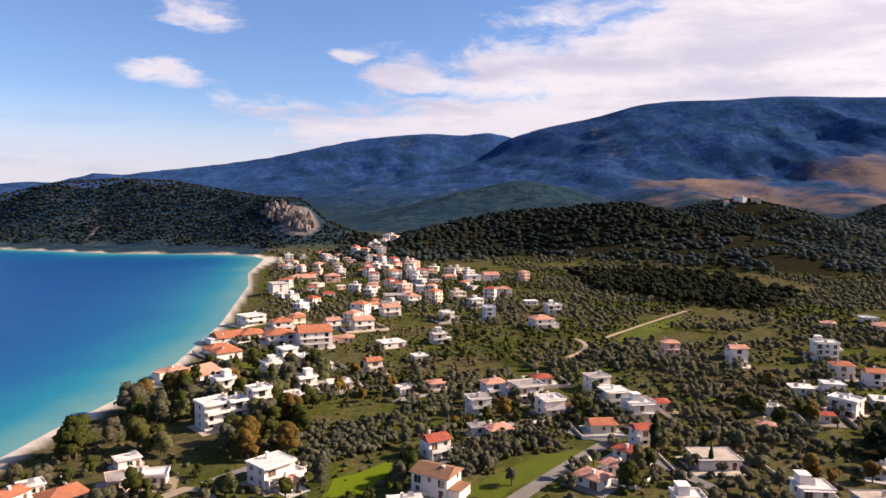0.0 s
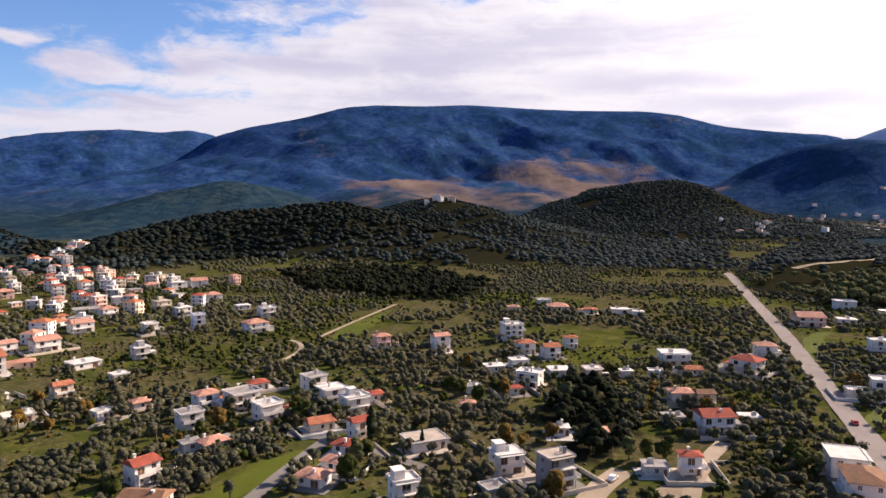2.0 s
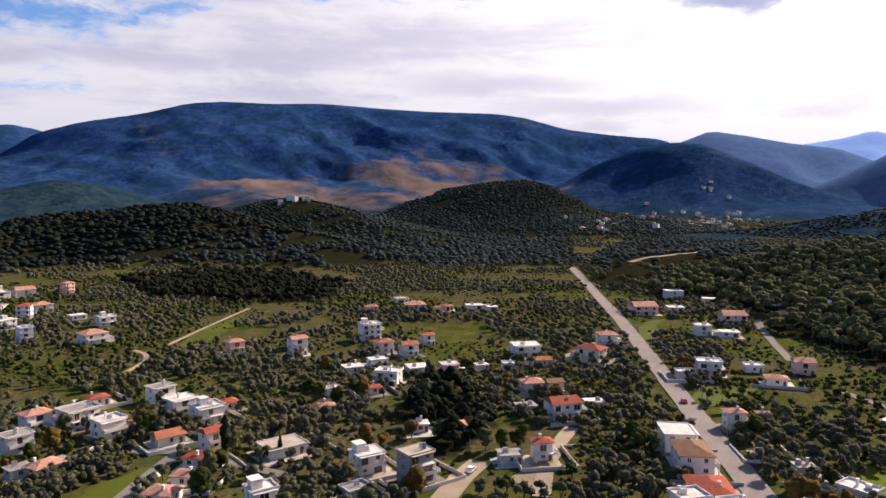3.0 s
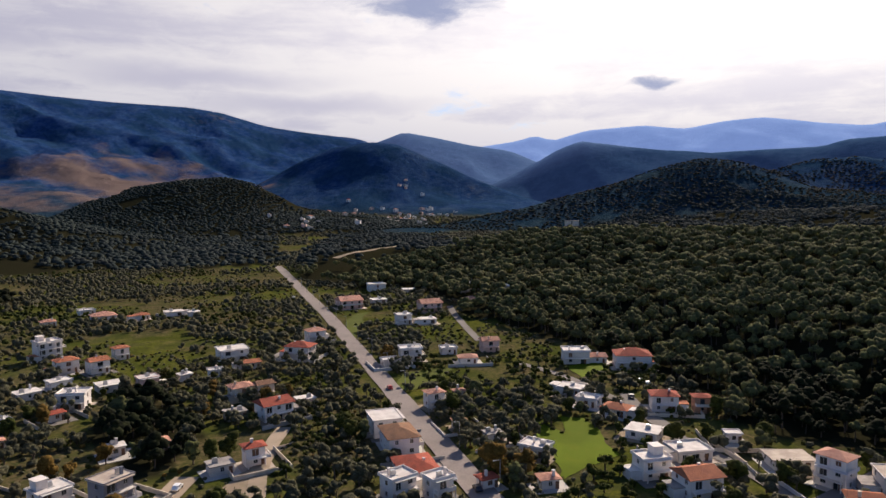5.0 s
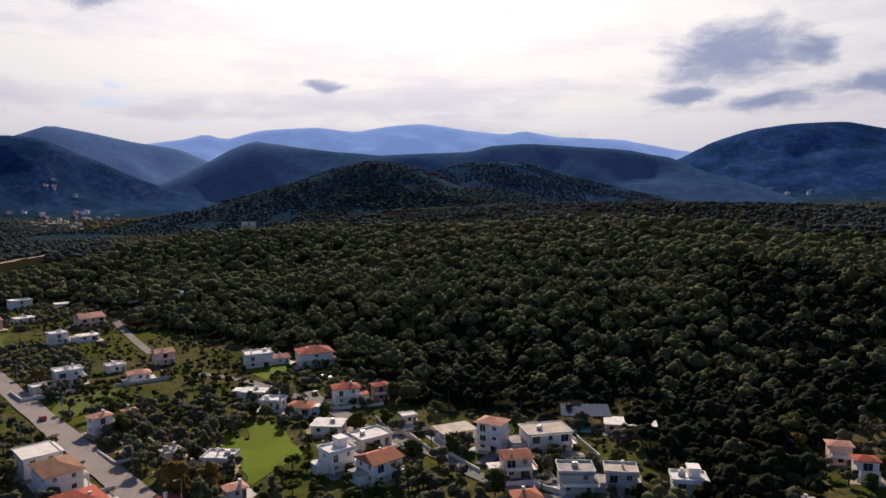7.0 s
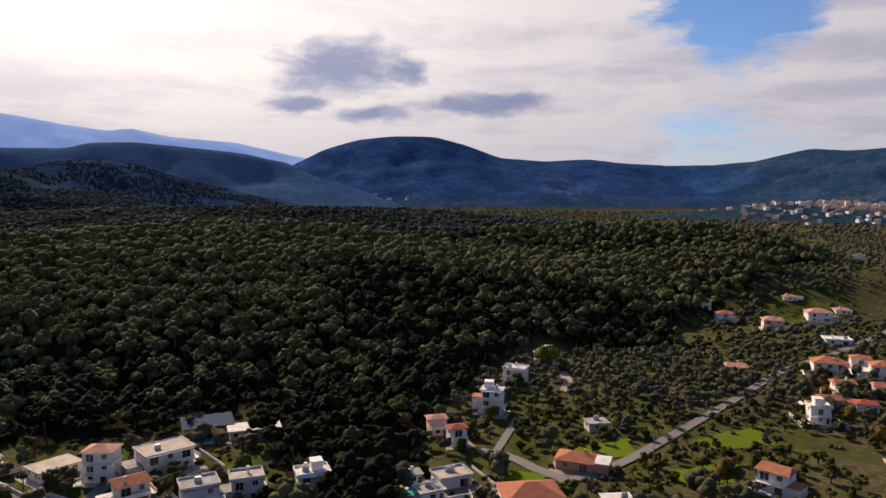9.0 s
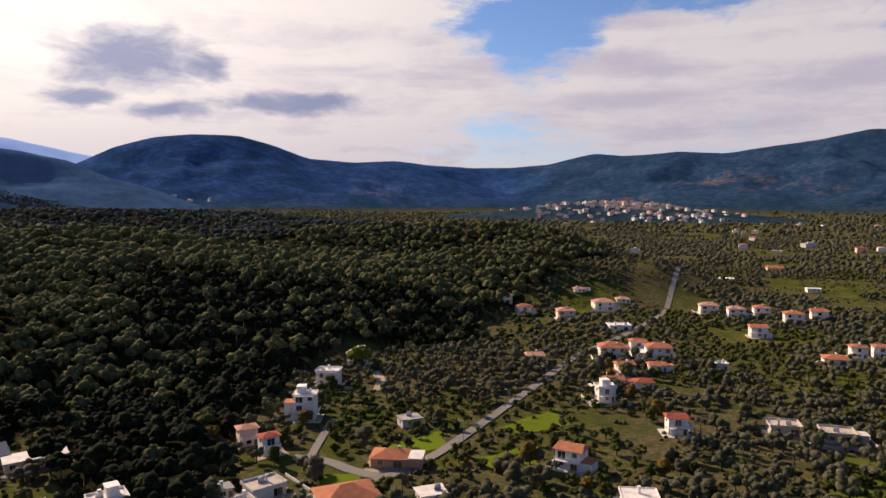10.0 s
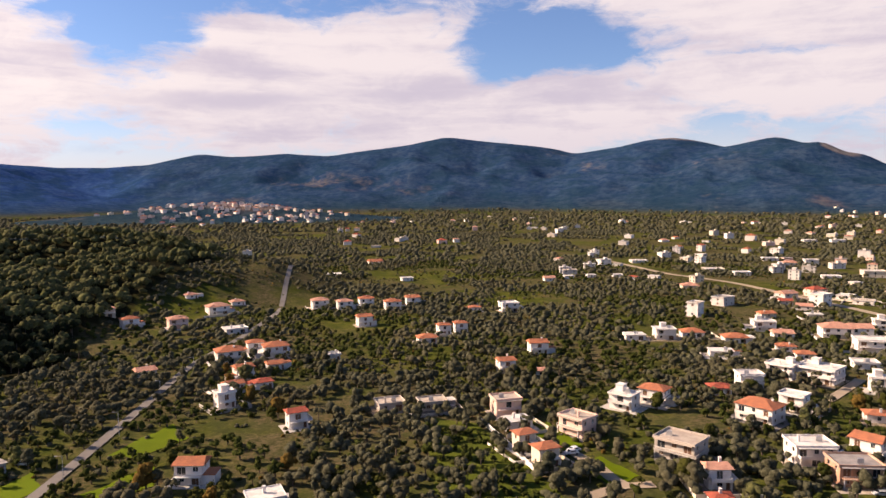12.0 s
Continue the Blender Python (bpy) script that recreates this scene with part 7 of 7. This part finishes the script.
# ---- vehicles, lamps and small structures ----
def car_kind(tone):
    """A small parked car: body, cabin glass and four wheels."""
    root = new("car", None)
    tagged(root, tone + " hatchback parked by the roadside", "car", "parked cars")
    body = bmesh.new()
    outline = [(-2.0, 0.35), (-2.05, 0.75), (-1.5, 0.9), (-1.0, 1.42), (0.7, 1.45), (1.25, 0.95), (2.0, 0.8), (2.05, 0.35)]
    for s in (-0.82, 0.82):
        body.faces.new([body.verts.new((x, s, z)) for x, z in outline])
    body.verts.ensure_lookup_table()
    k = len(outline)
    for i in range(k):
        j = (i + 1) % k
        body.faces.new((body.verts[i], body.verts[j], body.verts[k + j], body.verts[k + i]))
    bmesh.ops.recalc_face_normals(body, faces=body.faces)
    me = bpy.data.meshes.new("body")
    body.to_mesh(me)
    me.materials.append(CAR_PAINT[tone])
    part("body", me, root)
    part("window", boxes_mesh("window", [(-0.95, 0.7, -0.83, 0.83, 0.98, 1.34)], [GLASS]), root, "dark side windows")
    part("windscreen", mesh_from("windscreen", [(0.76, -0.7, 1.40), (0.76, 0.7, 1.40), (1.23, 0.72, 1.0), (1.23, -0.72, 1.0)], [(0, 3, 2, 1)], [GLASS]), root)
    wheel = bmesh.new()
    bmesh.ops.create_cone(wheel, cap_ends=True, segments=12, radius1=0.31, radius2=0.31, depth=0.2)
    wm = bpy.data.meshes.new("wheel")
    wheel.to_mesh(wm)
    wm.materials.append(RUBBER)
    for x in (-1.25, 1.25):
        for y in (-0.78, 0.78):
            part("wheel", wm, root, at=pose(x, y, 0.31, 90, 0, 0))
    return root


def cars():
    made = {}
    for tone, x, y, rot in CARS:
        z = ground_z(x, y) + 0.34
        if tone in made:
            copy_thing(made[tone], pose(x, y, z, 0, 0, rot))
        else:
            made[tone] = car_kind(tone)
            made[tone].matrix_basis = pose(x, y, z, 0, 0, rot)


def street_lamps(line, gap, side):
    """Lamp posts along a road."""
    pts = np.array(line, float)
    seg = np.hypot(*np.diff(pts, axis=0).T)
    s = np.concatenate([[0], np.cumsum(seg)])
    first = None
    for t in np.arange(8, s[-1], gap):
        x, y = np.interp(t, s, pts[:, 0]), np.interp(t, s, pts[:, 1])
        x2, y2 = np.interp(t + 1, s, pts[:, 0]), np.interp(t + 1, s, pts[:, 1])
        a = math.atan2(y2 - y, x2 - x)
        x, y = x - math.sin(a) * side, y + math.cos(a) * side
        m = pose(x, y, ground_z(x, y), 0, 0, math.degrees(a) - (90 if side > 0 else -90))
        if first is None:
            first = tagged(new("street_lamp", None), "thin grey street lamp beside the road", "street lamp", "lamps along the road")
            rng = np.random.default_rng(1)
            part("pole", quick_mesh("pole", *tube(rng, [(0, 0, -0.5), (0, 0, 8.0)], (0.11, 0.07), 6), LAMP_HEAD), first)
            part("arm", boxes_mesh("arm", [(0, 1.5, -0.04, 0.04, 7.85, 7.95)], [LAMP_HEAD]), first)
            part("lamp_head", boxes_mesh("lamp_head", [(1.3, 1.95, -0.14, 0.14, 7.80, 7.98)], [LAMP_HEAD]), first)
            first.matrix_basis = m
        else:
            copy_thing(first, m)


def canopy(x, y, w, d, rot):
    """An open shed with a sloping sheet roof on posts."""
    root = tagged(new("canopy", None), "blue-grey sheet-metal canopy on posts by the wood", "canopy")
    root.matrix_basis = pose(x, y, ground_z(x, y), 0, 0, rot)
    v = [(-w / 2, -d / 2, 3.0), (w / 2, -d / 2, 3.0), (w / 2, d / 2, 4.4), (-w / 2, d / 2, 4.4)]
    v += [(p[0], p[1], p[2] + 0.12) for p in v]
    part("roof", mesh_from("roof", v, [(3, 2, 1, 0), (4, 5, 6, 7), (0, 1, 5, 4), (1, 2, 6, 5), (2, 3, 7, 6), (3, 0, 4, 7)], [BLUE_SHEET]), root)
    for i in range(6):
        px = -w / 2 + 0.3 + (w - 0.6) * i / 5
        part("rib", boxes_mesh("rib", [(px - 0.06, px + 0.06, -d / 2 + 0.2, -d / 2 + 0.35, 3.13, 3.24)], [METAL]), root)
        for py, top in ((-d / 2 + 0.3, 3.05), (d / 2 - 0.3, 4.3)):
            part("post", boxes_mesh("post", [(px - 0.08, px + 0.08, py - 0.08, py + 0.08, -0.6, top)], [METAL]), root)


def pool(x, y, w, d, rot):
    root = tagged(new("swimming_pool", None), "small turquoise swimming pool with a pale rim", "pool")
    root.matrix_basis = pose(x, y, ground_z(x, y) + 0.1, 0, 0, rot)
    e = 0.8
    part("rim", boxes_mesh("rim", [(-w / 2 - e, w / 2 + e, -d / 2 - e, -d / 2, -1.0, 0.35), (-w / 2 - e, w / 2 + e, d / 2, d / 2 + e, -1.0, 0.35),
                                   (-w / 2 - e, -w / 2, -d / 2, d / 2, -1.0, 0.35), (w / 2, w / 2 + e, -d / 2, d / 2, -1.0, 0.35)], [CONCRETE]), root)
    part("water", boxes_mesh("water", [(-w / 2, w / 2, -d / 2, d / 2, -0.8, 0.22)], [POOL]), root, "turquoise pool water")


def limestone_cliff():
    """The pale rock face at the end of the headland: split, blocky buttresses."""
    rng = np.random.default_rng(4)
    bits = []
    for k in range(110):
        u = rng.uniform(0, 0.72)
        x, y = -262 + 100 * u + rng.normal() * 4, 1052 - 52 * u + rng.normal() * 5
        x, y = x + rng.uniform(0, 14) * -0.35, y - rng.uniform(0, 17)
        z = float(height(np.array([x]), np.array([y]))[0])
        s = rng.uniform(3.0, 6.5)
        v, f = lobe(rng, (0, 0, 0), (s * 0.8, s * 0.7, s * rng.uniform(1.1, 1.9)), 0.38)
        bits.append((v + np.array([x, y, z + s * 0.25]), f))
    v, f = merge(bits)
    tagged(new("cliff", quick_mesh("cliff", v, f, ROCK, smooth=False)), "pale broken limestone cliff on the headland", "cliff", kind="structure")


limestone_cliff()
CARS = [
    ("dark", 186.4, 128.0, 48),
    ("white", 177.9, 118.5, 48),
    ("silver", 380.3, 359.5, 48),
    ("white", 278.3, 76.4, 20),
    ("white", 275.9, 72.7, 30),
    ("dark", 254.8, 73.2, 30),
    ("white", 28.5, -206.5, 40),
    ("white", 28.8, -204.0, 30),
    ("silver", -50.2, -199.7, 10),
    ("red", 219.8, 158.2, 48),
    ("white", 158.0, 93.5, 48),
    ("dark", 155.2, 84.2, 48),
    ("silver", -97.8, 264.1, 60),
    ("white", 177.8, -148.0, 20),
    ("dark", 35.6, 185.6, 40),
    ("white", 116.1, 152.3, 30),
]
cars()
street_lamps([(430.0, 406.1), (321.6, 276.9), (252.0, 193.9), (214.6, 151.9), (177.8, 109.2), (153.3, 80.8)], 32.0, 5.2)
street_lamps([(202.9, -254.3), (182.5, -196.9), (164.0, -151.5), (154.0, -127.0)], 38.0, 3.6)
canopy(231.7, -25.1, 16, 9, -91)
pool(223.9, -22.7, 9, 4.5, -96)
pool(161.1, -70.1, 8, 4, -114)


# a pale scar of fallen rock on the headland, and the sandy car park behind the beach
ribbon("rock_scar", [(-514, 999), (-512, 1012), (-510, 1024), (-509, 1035)], 6.0, ROCK, 0.8, "pale scar of fallen rock on the dark headland", "rock scar", clear=False)
